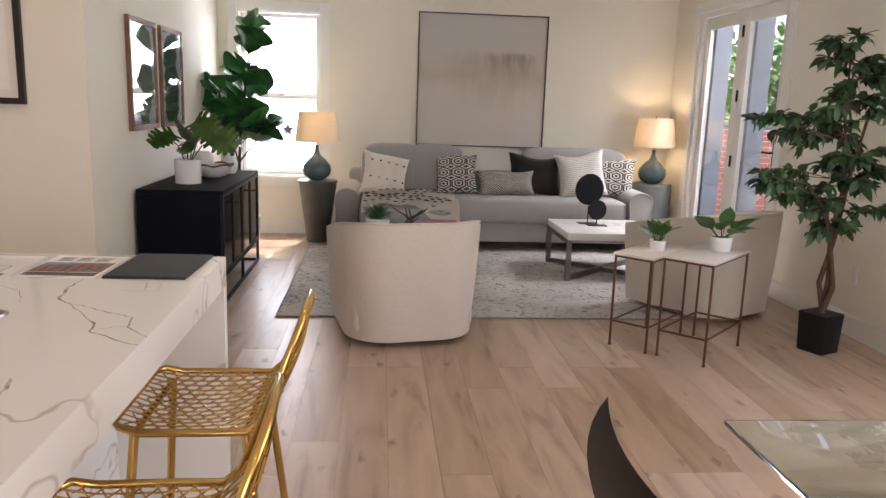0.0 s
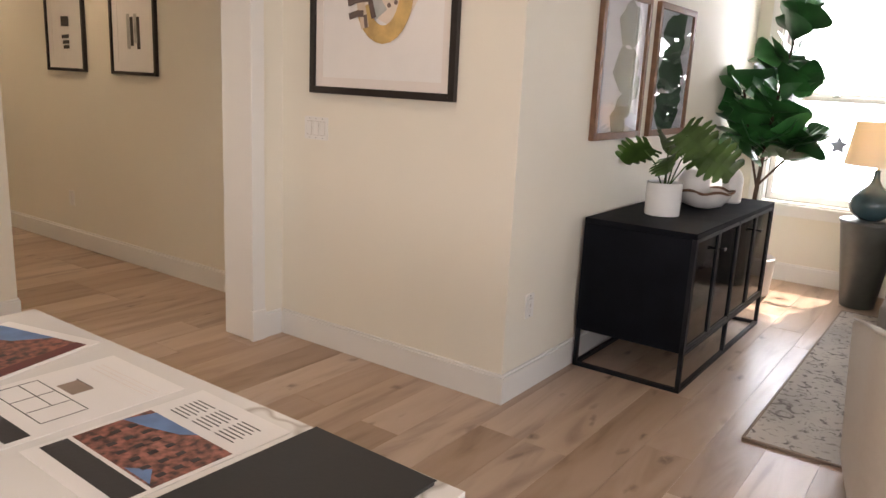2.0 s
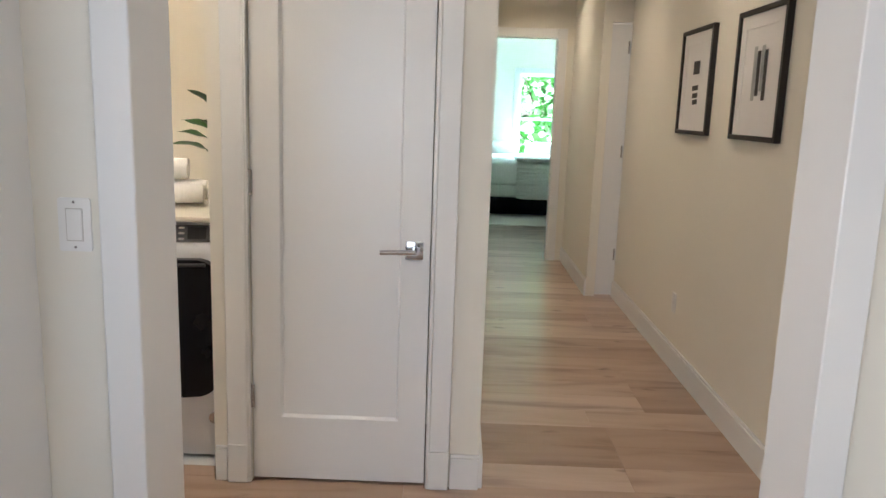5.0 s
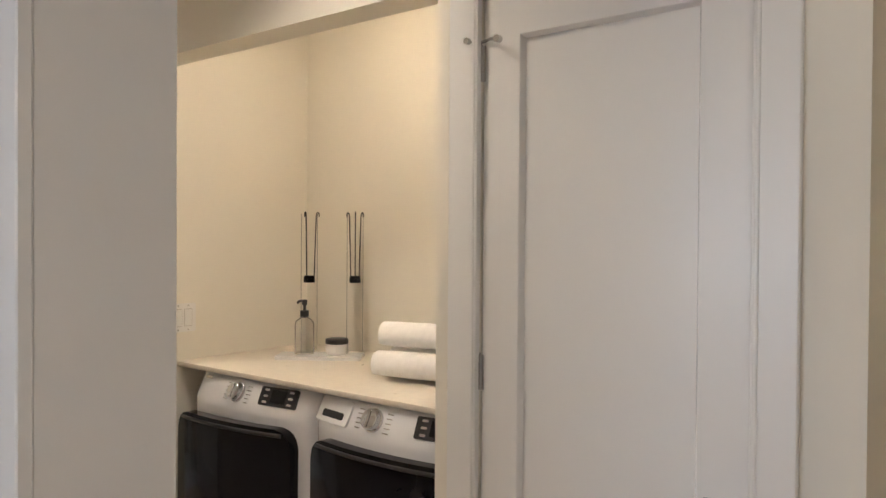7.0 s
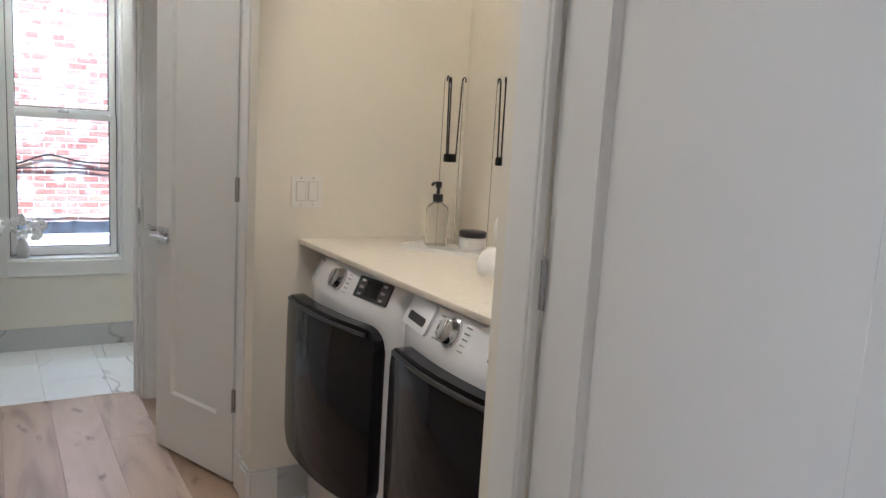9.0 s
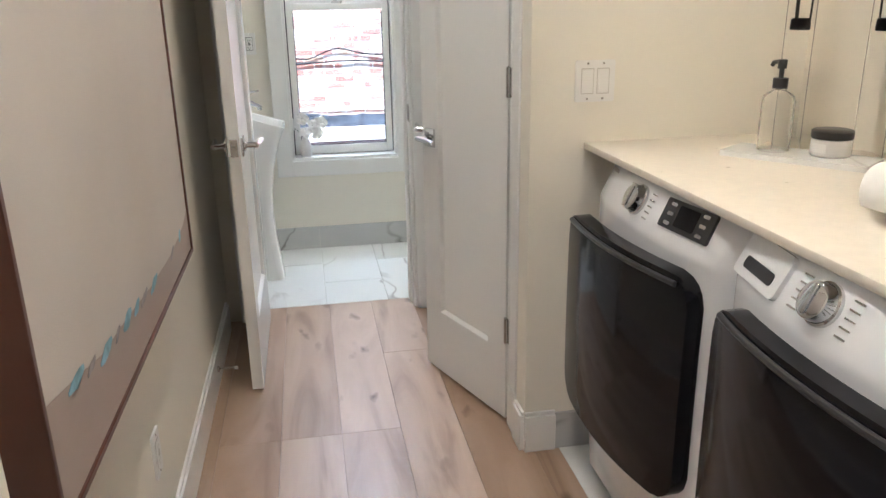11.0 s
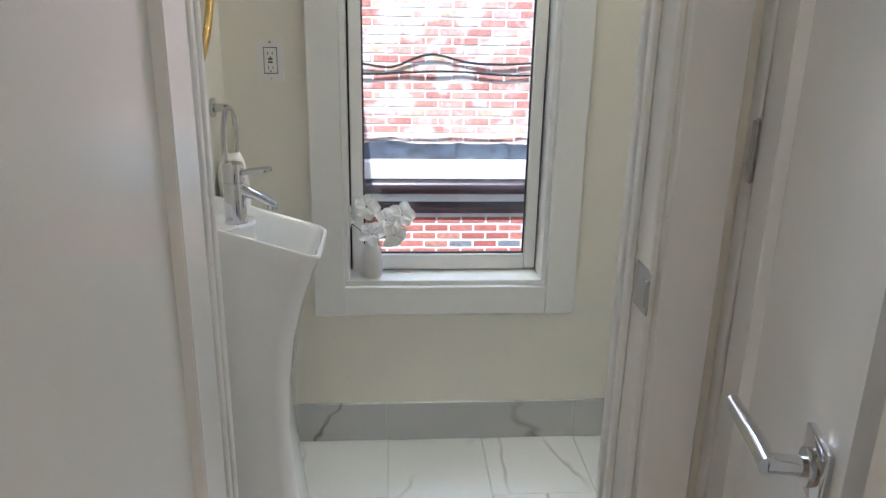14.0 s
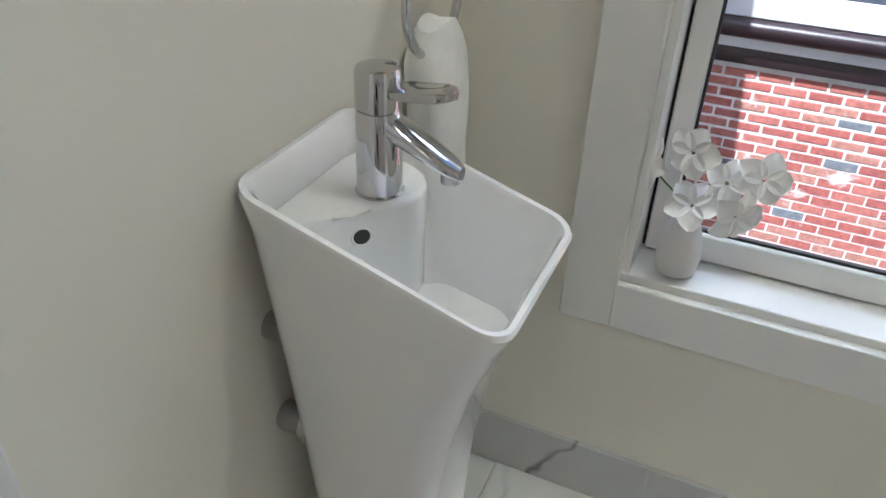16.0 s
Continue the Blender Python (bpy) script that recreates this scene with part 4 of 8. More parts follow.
def sash_window(name, x0, x1, z0, z1, y, out, meet, label, casing_w=0.09, material=None, extra=0.0):
    """A hung window in a wall that faces along y; out: +1 or -1, the way to the outdoors."""
    w = thing(name, (0, 0, 0), 0, label, "window", kind="structure")
    t = -out
    c = B()
    cw = casing_w
    for lo, hi in (((x0 - cw, y, z0 - cw), (x0, y + t * 0.02, z1 + cw)), ((x1, y, z0 - cw), (x1 + cw, y + t * 0.02, z1 + cw)), ((x0, y, z0 - cw), (x1, y + t * 0.02, z0)), ((x0, y, z1), (x1, y + t * 0.02, z1 + cw))):
        box(c, lo, hi, 0.002)
    part("window_casing", c, M["trim"], w)
    j = B()
    d = out * 0.15
    for lo, hi in (((x0, y, z0), (x0 + 0.014, y + d, z1)), ((x1 - 0.014, y, z0), (x1, y + d, z1)), ((x0, y, z1 - 0.014), (x1, y + d, z1))):
        box(j, lo, hi, 0.001)
    part("window_jamb", j, M["trim"], w)
    s = B()
    box(s, (x0, y + t * 0.004, z0 - 0.001), (x1, y + d, z0 + 0.016), 0.002)
    part("window_sill", s, M["trim"], w)
    for nm, za, zb, yy in (("lower_sash", z0 + 0.016, meet, y + out * 0.085), ("upper_sash", meet - 0.03, z1 - 0.014, y + out * 0.118)):
        f = B()
        fw = 0.036
        xa, xb = x0 + 0.014, x1 - 0.014
        # dark backing strips paint in the shade of the slit round the sash
        gap_shade = B()
        for lo, hi in (((xa, yy + out * 0.018, za), (xa + 0.006, yy + out * 0.024, zb)), ((xb - 0.006, yy + out * 0.018, za), (xb, yy + out * 0.024, zb)), ((xa + 0.006, yy + out * 0.018, za), (xb - 0.006, yy + out * 0.024, za + 0.005))):
            box(gap_shade, lo, hi)
        part("track_shade", gap_shade, M["slot"], w)
        xa, xb, za = xa + 0.006, xb - 0.006, za + 0.004
        for lo, hi in (((xa, yy, za), (xa + fw, yy + out * 0.03, zb)), ((xb - fw, yy, za), (xb, yy + out * 0.03, zb)), ((xa + fw, yy, za), (xb - fw, yy + out * 0.03, za + 0.05)), ((xa + fw, yy, zb - fw), (xb - fw, yy + out * 0.03, zb))):
            box(f, lo, hi, 0.003)
        fr = part(nm, f, M["plastic"], w)
        gk = B()
        for lo, hi in (((xa + fw, yy + out * 0.010, za + 0.05), (xa + fw + 0.005, yy + out * 0.02, zb - fw)), ((xb - fw - 0.005, yy + out * 0.010, za + 0.05), (xb - fw, yy + out * 0.02, zb - fw)), ((xa + fw, yy + out * 0.010, za + 0.05), (xb - fw, yy + out * 0.02, za + 0.055))):
            box(gk, lo, hi)
        part("gasket", gk, M["slot"], fr)
        g = box(B(), (xa + fw, yy + out * 0.013, za + 0.05), (xb - fw, yy + out * 0.017, zb - fw))
        pane = part("pane", g, M["glass"], fr)
        pane.visible_shadow = False
    lk = B()
    xm = (x0 + x1) / 2
    box(lk, (xm - 0.03, y + out * 0.085, meet - 0.002), (xm + 0.03, y + out * 0.112, meet + 0.012), 0.004, 2)
    rod(lk, (xm, y + out * 0.09, meet + 0.012), (xm + 0.02, y + out * 0.09, meet + 0.018), 0.005, seg=8)
    part("sash_lock", lk, M["nickel"], w)
    return w


sash_window("window_1", BWX0, BWX1, BWZ0, BWZ1, BY, -1, 1.405, "white double-hung bathroom window facing a brick wall")
sash_window("window_2", WX0, WX1, WZ0, WZ1, YB, 1, 1.43, "white double-hung living room window full of daylight")

sd = B()
pts5 = []
for k in range(10):
    a, r_ = radians(90 + 36 * k), 0.075 if k % 2 == 0 else 0.036
    pts5.append((r_ * math.cos(a), r_ * math.sin(a)))
prism(sd, pts5, 0.0, 0.002, at((0.215, YB + 0.079, 1.076)) @ FACE_YN)
solid("star_decal", sd, mat("grey_blue_film", (0.25, 0.27, 0.36), 0.6), "small grey-blue star sticker on the window pane", "decal")

# corner basin: one moulded pedestal piece
def pedestal_basin():
    d = thing("pedestal_basin", (BXL, 0.071, 0), 0, "white glazed ceramic one-piece pedestal basin", "basin")
    bm = B()
    top_f, top_b, zf, zb = -0.306, -0.006, 0.815, 0.905
    hw = 0.122

    def ring(x0, x1, w0, w1, z0, z1, r):
        """A rounded level ring; x0, w0 at the front and x1, w1 at the wall."""
        out = []
        n = 5
        for cx, cy, a0, w in ((x1, 1, 0, w1), (x0, 1, 90, w0), (x0, -1, 180, w0), (x1, -1, 270, w1)):
            s = 1 if cx == x1 else -1
            for k in range(n + 1):
                a = radians(a0 + 90 * k / n)
                x = cx - s * r + r * math.cos(a)
                y = cy * (w - r) + r * math.sin(a)
                t = (x - x0) / (x1 - x0)
                out.append(bm.verts.new((x, y, blend(z0, z1, t))))
        return out

    rings = []
    # outside, from the floor upwards: a waist that flares to the rim
    for z, fx, w in ((0.0, -0.245, 0.098), (0.05, -0.24, 0.095), (0.2, -0.222, 0.088), (0.35, -0.212, 0.086), (0.48, -0.218, 0.094), (0.6, -0.236, 0.103), (0.7, -0.262, 0.112), (0.775, -0.290, 0.1185)):
        k = z / 0.815
        rings.append(ring(fx, top_b - 0.052 * (1 - k) ** 0.8, w, w, z, z * zb / zf if z > 0.3 else z * (1 + 0.11 * z / 0.3), 0.035))
    rings.append(ring(top_f, top_b, hw, hw, zf - 0.006, zb - 0.006, 0.03))
    rings.append(ring(top_f + 0.002, top_b, hw - 0.002, hw - 0.002, zf, zb, 0.03))
    rings.append(ring(top_f + 0.008, top_b - 0.006, hw - 0.008, hw - 0.008, zf, zb, 0.027))
    rings.append(ring(top_f + 0.013, top_b - 0.012, hw - 0.013, hw - 0.013, zf - 0.006, zb - 0.008, 0.025))
    rings.append(ring(top_f + 0.022, top_b - 0.016, hw - 0.02, hw - 0.018, zf - 0.04, zb - 0.06, 0.024))
    rings.append(ring(top_f + 0.03, -0.105, hw - 0.026, hw - 0.022, zf - 0.055, zf - 0.02, 0.03))
    rings.append(ring(top_f + 0.05, -0.125, hw - 0.04, hw - 0.03, zf - 0.125, zf - 0.115, 0.035))
    rings.append(ring(top_f + 0.10, -0.15, 0.045, 0.045, zf - 0.14, zf - 0.135, 0.03))
    for a, b in zip(rings, rings[1:]):
        n = len(a)
        for k in range(n):
            bm.faces.new((a[k], a[(k + 1) % n], b[(k + 1) % n], b[k]))
    bm.faces.new(rings[0][::-1])
    bm.faces.new(rings[-1])
    part("bowl", bm, M["ceramic"], d)
    # tap ledge: a lobe that swells out round the tap
    lg = B()
    ZL = 0.858
    lobe = [(-0.045, 0.101), (-0.062, 0.094), (-0.076, 0.078), (-0.086, 0.058), (-0.097, 0.040), (-0.113, 0.022), (-0.131, 0.004), (-0.141, -0.016), (-0.144, -0.036), (-0.141, -0.058), (-0.130, -0.078), (-0.112, -0.092), (-0.090, -0.100)]
    prism(lg, [(-0.020, 0.07), (-0.028, 0.098)] + lobe + [(-0.028, -0.098), (-0.020, -0.07)], 0.80, ZL)
    bmesh.ops.bevel(lg, geom=[e for e in lg.edges if all(v.co.z > ZL - 0.002 for v in e.verts)], offset=0.008, segments=4, affect="EDGES", profile=0.5)
    prism(lg, [(-0.05, 0.092)] + [(x + 0.001, y * 0.98) for x, y in lobe[1:-1]] + [(-0.05, -0.092)], 0.72, 0.83)
    part("tap_ledge", lg, M["ceramic"], d)
    out = Vector((-0.72, 0.69, 0)).normalized()
    p = Vector((-0.105, 0.031, ZL - 0.032))
    hole = B()
    rod(hole, p - out * 0.02, p + out * 0.0012, 0.0105, seg=24)
    part("overflow", hole, M["slot"], d, "dark overflow hole")
    rim = B()
    side = Vector((out.y, -out.x, 0))
    tube(rim, [p + out * 0.0008 + side * 0.0108 * math.cos(a) + Vector((0, 0, 0.0108 * math.sin(a))) for a in [2 * math.pi * k / 24 for k in range(24)]], 0.0016, 6, True)
    part("overflow_ring", rim, M["ceramic"], d)
    dr = lathe(B(), [(0.026, 0.0), (0.028, 0.002), (0.024, 0.006), (0.01, 0.007)], 22, (-0.205, 0, zf - 0.138))
    part("drain", dr, M["chrome"], d)
    return d


pedestal_basin()
f = thing("basin_faucet", (BXL - 0.101, 0.052, 0.858), 0, "chrome single-lever mixer tap on the basin", "faucet")
fb = B()
lathe(fb, [(0.027, 0.0), (0.0275, 0.002), (0.0258, 0.004), (0.0245, 0.094), (0.023, 0.097)], 32)
part("body", fb, M["chrome"], f)
fr = lathe(B(), [(0.0215, 0.096), (0.0215, 0.099), (0.0245, 0.1), (0.0245, 0.137), (0.0225, 0.142), (0.01, 0.145)], 32)
part("cap", fr, M["chrome"], f)
sp = B()
va = []
for i in range(11):
    u = i / 10
    x, z = -0.012 - 0.085 * u, 0.082 - 0.034 * u - 0.006 * u * u
    w, h = 0.0175 * (1 if u < 0.8 else (1 - ((u - 0.8) / 0.24) ** 2) ** 0.5), 0.016 - 0.008 * u
    va.append([sp.verts.new((x, w * math.copysign(abs(math.cos(a)) ** 0.7, math.cos(a)), z + h * math.sin(a))) for a in [2 * math.pi * q / 18 for q in range(18)]])
for a, b in zip(va, va[1:]):
    for q in range(18):
        sp.faces.new((a[q], a[(q + 1) % 18], b[(q + 1) % 18], b[q]))
sp.faces.new(va[0][::-1])
sp.faces.new(va[-1])
rod(sp, (-0.084, 0, 0.05), (-0.085, 0, 0.032), 0.0115, seg=18)
part("spout", sp, M["chrome"], f)
hd = prism(B(), rounded(0.078, 0.036, 0.017, 6), 0.0, 0.009)
bmesh.ops.bevel(hd, geom=list(hd.edges), offset=0.0025, segments=2, affect="EDGES", profile=0.5)
hd.transform(at((-0.05, 0, 0.119)) @ Matrix.Rotation(radians(7), 4, "Y"))
part("lever", hd, M["chrome"], f)

rg = thing("towel_ring", (BXL, -0.205, 1.09), 0, "chrome towel ring on the bathroom wall", "towel ring")
rp = prism(B(), rounded(0.05, 0.05, 0.024), 0.0, 0.012, FACE_XN)
rod(rp, (-0.01, 0, 0), (-0.045, 0, 0), 0.011, seg=16)
part("mount", rp, M["chrome"], rg)
rr = B()
tube(rr, [(-0.045, 0.082 * math.sin(a), -0.082 + 0.082 * math.cos(a)) for a in [2 * math.pi * k / 36 for k in range(36)]], 0.0065, 10, True)
part("ring", rr, M["chrome"], rg)
tw = thing("hand_towel", (BXL - 0.045, -0.205, 0.93), 0, "white terry hand towel hanging through the ring", "towel")
th = B()


def drape(u, v):
    a = 2 * math.pi * u
    fall = 1 - v
    w = 0.032 + 0.026 * min(1, fall * 5) ** 0.5 + 0.003 * math.sin(2 * a + 5 * v)
    t = 0.020 + 0.016 * min(1, fall * 5) ** 0.5
    c, n = math.cos(a), math.sin(a)
    return (t * math.copysign(abs(c) ** 0.7, c) + 0.002 * math.sin(9 * v), w * math.copysign(abs(n) ** 0.7, n) - 0.012 - 0.010 * fall, 0.030 - 0.235 * fall + 0.012 * (1 - n * n) * (v > 0.97))


rows = grid(th, drape, 28, 16, True)
th.faces.new([r[0] for r in rows][::-1])
th.faces.new([r[-1] for r in rows])
part("cloth", th, M["towel"], tw)

mr = thing("round_mirror", (BXL, 0.05, 1.51), 0, "round mirror in a thin gold rim above the basin", "mirror")
mm = bpy.data.materials.new("mirror_glass")
mm.use_nodes = True
mb = mm.node_tree.nodes["Principled BSDF"]
mb.inputs["Metallic"].default_value, mb.inputs["Roughness"].default_value, mb.inputs["Base Color"].default_value = 1.0, 0.01, (0.9, 0.9, 0.9, 1)
M["mirror"] = mm
g = lathe(B(), [(0.325, 0.004), (0.325, 0.012)], 64)
g.transform(FACE_XN)
part("mirror_glass", g, M["mirror"], mr)
g = B()
tube(g, [(-0.012, 0.33 * math.cos(a), 0.33 * math.sin(a)) for a in [2 * math.pi * k / 64 for k in range(64)]], 0.010, 10, True)
part("rim", g, M["gold"], mr, "thin brushed gold rim")

sv = thing("bud_vase", (-2.375, BY - 0.045, 0.551), 0, "small white ceramic bud vase on the window sill", "vase")
part("vase_body", lathe(B(), [(0.026, 0), (0.032, 0.004), (0.036, 0.03), (0.035, 0.055), (0.028, 0.082), (0.018, 0.106), (0.0145, 0.120), (0.0155, 0.130), (0.012, 0.130), (0.010, 0.11)], 36), M["matte_ceramic"], sv)
fl = thing("white_flowers", (-2.375, BY - 0.045, 0.66), 0, "bunch of white artificial blossoms in the bud vase", "flowers")
pet = mat("white_petal", (0.85, 0.84, 0.82), 0.6, vary=0.04, scale=30, bump=0.1)
rng = random.Random(4)
for k, (dx, dy, dz) in enumerate(((0.080, 0.0, 0.075), (0.012, 0.02, 0.115), (-0.005, 0.035, 0.035), (-0.095, 0.0, 0.085), (-0.070, 0.03, 0.030), (-0.045, 0.01, 0.072))):
    stm = B()
    tube(stm, [(0, 0, -0.03), (dx * 0.3, dy * 0.3, dz * 0.4), (dx, dy, dz)], 0.0016, 6)
    part("stem", stm, M["leaf"], fl)
    pb = B()
    nx = Vector((dx * 6 + rng.uniform(-0.3, 0.3), 0.9 + rng.uniform(-0.3, 0.3), 0.4 + rng.uniform(-0.5, 0.6))).normalized()
    rot = nx.to_track_quat("Z", "Y").to_matrix().to_4x4()
    for q in range(5):
        a0 = q * 2 * math.pi / 5 + rng.uniform(-0.2, 0.2)
        ll, ww = rng.uniform(0.034, 0.043), rng.uniform(0.018, 0.023)
        m = at((dx, dy, dz)) @ rot @ Matrix.Rotation(a0, 4, "Z")
        vs = grid(pb, lambda u, v: m @ Vector((0.003 + ll * u, ww * (2 * v - 1) * math.sin(math.pi * (0.12 + 0.82 * u)) ** 0.8, 0.014 * u - 0.018 * u * u + 0.006 * (2 * v - 1) ** 2)), 6, 4)
    part("blossom", pb, pet, fl)
pv = B()
rod(pv, (-1.974, 0.146, 0.70), (-2.005, 0.146, 0.70), 0.018, seg=16)
rod(pv, (-2.005, 0.146, 0.70), (-2.022, 0.146, 0.70), 0.024, 0.02, 16)
solid("shutoff_valve", pv, M["nickel"], "chrome water valve on the wall behind the basin", "valve")
pv = B()
rod(pv, (-1.974, 0.138, 0.545), (-2.01, 0.138, 0.545), 0.02, seg=16)
rod(pv, (-2.01, 0.138, 0.545), (-2.028, 0.138, 0.545), 0.027, 0.023, 16)
solid("shutoff_valve", pv, M["nickel"], "chrome water valve on the wall behind the basin", "valve")

# ---- brick neighbour outside the bathroom window ----
def brick_material(name, tones, lime_glare, islands=False):
    """Fired clay in several tones by piece, with pale patches of limy smear and painted sun wash-out; tones: (share,
    colour).
    """
    m = mat(name, (0.4, 0.1, 0.08), 0.85, vary=0.2, scale=16, bump=0.5, fine=70)
    N, L = m.node_tree.nodes, m.node_tree.links
    b = N["Principled BSDF"]
    src = N.new("ShaderNodeNewGeometry").outputs["Random Per Island"] if islands else N.new("ShaderNodeObjectInfo").outputs["Random"]
    ramp = N.new("ShaderNodeValToRGB")
    ramp.color_ramp.interpolation = "CONSTANT"
    edge = 0.0
    for k, (share, colour) in enumerate(tones):
        e = ramp.color_ramp.elements[0] if k == 0 else ramp.color_ramp.elements.new(edge)
        e.position, e.color = edge, (*colour, 1)
        edge += share
    ramp.color_ramp.elements.remove(ramp.color_ramp.elements[-1])
    L.new(src, ramp.inputs["Fac"])
    tc, n1, n2 = N.new("ShaderNodeTexCoord"), N.new("ShaderNodeTexNoise"), N.new("ShaderNodeTexNoise")
    geo = N.new("ShaderNodeNewGeometry")
    n1.inputs["Scale"].default_value, n1.inputs["Detail"].default_value = 7.0, 7
    n2.inputs["Scale"].default_value, n2.inputs["Detail"].default_value = 34.0, 5
    L.new(geo.outputs["Position"], n1.inputs["Vector"])
    L.new(geo.outputs["Position"], n2.inputs["Vector"])
    mr = N.new("ShaderNodeMapRange")
    mr.inputs["From Min"].default_value, mr.inputs["From Max"].default_value = 0.66 - lime_glare, 0.74 - lime_glare * 0.6
    L.new(n1.outputs["Fac"], mr.inputs["Value"])
    mul, dk, mx = N.new("ShaderNodeMapRange"), N.new("ShaderNodeHueSaturation"), N.new("ShaderNodeMix")
    mul.inputs["From Min"].default_value, mul.inputs["From Max"].default_value = 0.3, 0.7
    mul.inputs["To Min"].default_value, mul.inputs["To Max"].default_value = 0.75, 1.25
    L.new(n2.outputs["Fac"], mul.inputs["Value"])
    L.new(mul.outputs[0], dk.inputs["Value"])
    L.new(ramp.outputs["Color"], dk.inputs["Color"])
    mx.data_type = "RGBA"
    mx.inputs["B"].default_value = (0.70, 0.66, 0.62, 1)
    L.new(mr.outputs[0], mx.inputs["Factor"])
    L.new(dk.outputs["Color"], mx.inputs["A"])
    L.new(mx.outputs["Result"], b.inputs["Base Color"])
    return m


LOW = ((0.32, (0.42, 0.125, 0.10)), (0.28, (0.47, 0.165, 0.13)), (0.22, (0.38, 0.11, 0.092)), (0.13, (0.46, 0.21, 0.16)), (0.05, (0.19, 0.20, 0.22)))
# upper courses are paler: limy smears plus sun wash-out put into the colour
HIGH = ((0.35, (0.52, 0.26, 0.21)), (0.30, (0.58, 0.34, 0.28)), (0.20, (0.48, 0.21, 0.17)), (0.15, (0.60, 0.43, 0.32)))
M["brick"] = brick_material("red_brick", LOW, 0.02)
YN_ = -4.2
nb = thing("brick_house", (-2.6, YN_, 0), 0, "sunlit red brick wall of the neighbouring house", "house")
part("mortar_wall", box(B(), (-6.0, -0.3, -3.0), (6.0, -0.005, 4.6)), M["mortar"], nb, smooth=False)
BW, BH = 0.205, 0.068
BRICK = mesh_of("brick", box(B(), (0, -0.02, 0), (0.190, 0.0, 0.052), 0.005), M["brick"], False)
BRICK_HIGH = mesh_of("brick", box(B(), (0, -0.02, 0), (0.192, 0.0, 0.054), 0.004), brick_material("limed_glare_brick", HIGH, 0.17), False)
rest = {False: ([], []), True: ([], [])}
count = 0
for r in range(-43, 67):
    z = r * BH + 0.02
    if -0.34 < z < 0.15:
        continue
    for c in range(-29, 29):
        x = c * BW + (BW / 2 if r % 2 else 0)
        d_ = noise.noise((x * 5, z * 7, 1)) * 0.003
        if -1.0 < x < 0.75 and -0.8 < z < 1.75 and count < 300:
            ob = new("brick", BRICK_HIGH if z > 0 else BRICK)
            ob.parent, ob.location = nb, (x, d_, z + noise.noise((x * 3, z * 9, 4)) * 0.003)
            count += 1
        else:
            verts, faces = rest[z > 0]
            k = len(verts)
            verts += [(x + i * 0.192, y, z + j * 0.054) for j in (0, 1) for i, y in ((0, -0.02), (1, -0.02), (1, d_), (0, d_))]
            faces += [(k + 2, k + 3, k + 7, k + 6), (k + 4, k + 5, k + 6, k + 7), (k + 3, k + 2, k + 1, k), (k, k + 4, k + 7, k + 3), (k + 1, k + 2, k + 6, k + 5)]
for high, (verts, faces) in rest.items():
    me = bpy.data.meshes.new("bricks")
    me.from_pydata(verts, [], faces)
    me.materials.append(brick_material("limed_glare_brick_field" if high else "red_brick_field", HIGH if high else LOW, 0.17 if high else 0.02, True))
    more = new("bricks", me)
    more.parent = nb
    tagged(more, kind="stuff")
# roofline of a low extension: flashing, white ledge, gutter and bands
fl_ = B()
rows = grid(fl_, lambda u, v: (-5.0 + 10 * u, 0.014 + 0.01 * noise.noise((u * 60, v * 3, 2)), 0.15 + (0.13 + 0.035 * noise.noise((u * 26, 0, 5)) + 0.02 * noise.noise((u * 90, 0, 8))) * v), 160, 5)
part("flashing", fl_, M["lead"], nb, "dark weathered tar band on the brick")
fl_ = B()
rows = grid(fl_, lambda u, v: (-5.0 + 10 * u, 0.018 + 0.006 * noise.noise((u * 60, v * 3, 9)), 0.325 + 0.02 * noise.noise((u * 40, 0, 3)) + 0.022 * (1 + noise.noise((u * 70, 1, 3))) * v), 160, 2)
part("mortar_smear", fl_, M["mortar"], nb, "pale ragged line of mortar")
part("ledge", box(B(), (-5.0, -0.02, 0.006), (5.0, 0.11, 0.15), 0.008), M["white_ledge"], nb, "white painted ledge")
gt = B()
tube(gt, [(-5.0, 0.10, -0.055), (5.0, 0.10, -0.055)], 0.06, 16)
part("gutter", gt, M["gutter"], nb, "dark brown round gutter")
part("soffit_strip", box(B(), (-5.0, 0.0, -0.187), (5.0, 0.07, -0.12), 0.006), M["white_ledge"], nb)
part("lower_band", box(B(), (-5.0, 0.0, -0.292), (5.0, 0.05, -0.189), 0.01, 2), M["gutter"], nb)
for k, z in enumerate((0.91, 0.83)):
    pts = [(-5.0 + 10 * i / 120, 0.03 + 0.006 * math.sin(i), z + 0.012 * math.sin(i * 0.45 + k) + (0.05 * math.exp(-((i - 58) / 2.2) ** 2) - 0.05 * math.exp(-((i - 62) / 1.8) ** 2)) * (k == 0)) for i in range(121)]
    part("cable", tube(B(), pts, 0.009, 6), M["black"], nb, "black cable slung along the wall")
gr = slab("ground", mat("garden_ground", (0.2, 0.19, 0.17), 0.9, vary=0.3), (-60, -60, -3.2), (60, 60, -3.0), "plain ground far below the windows", "structure", "ground")

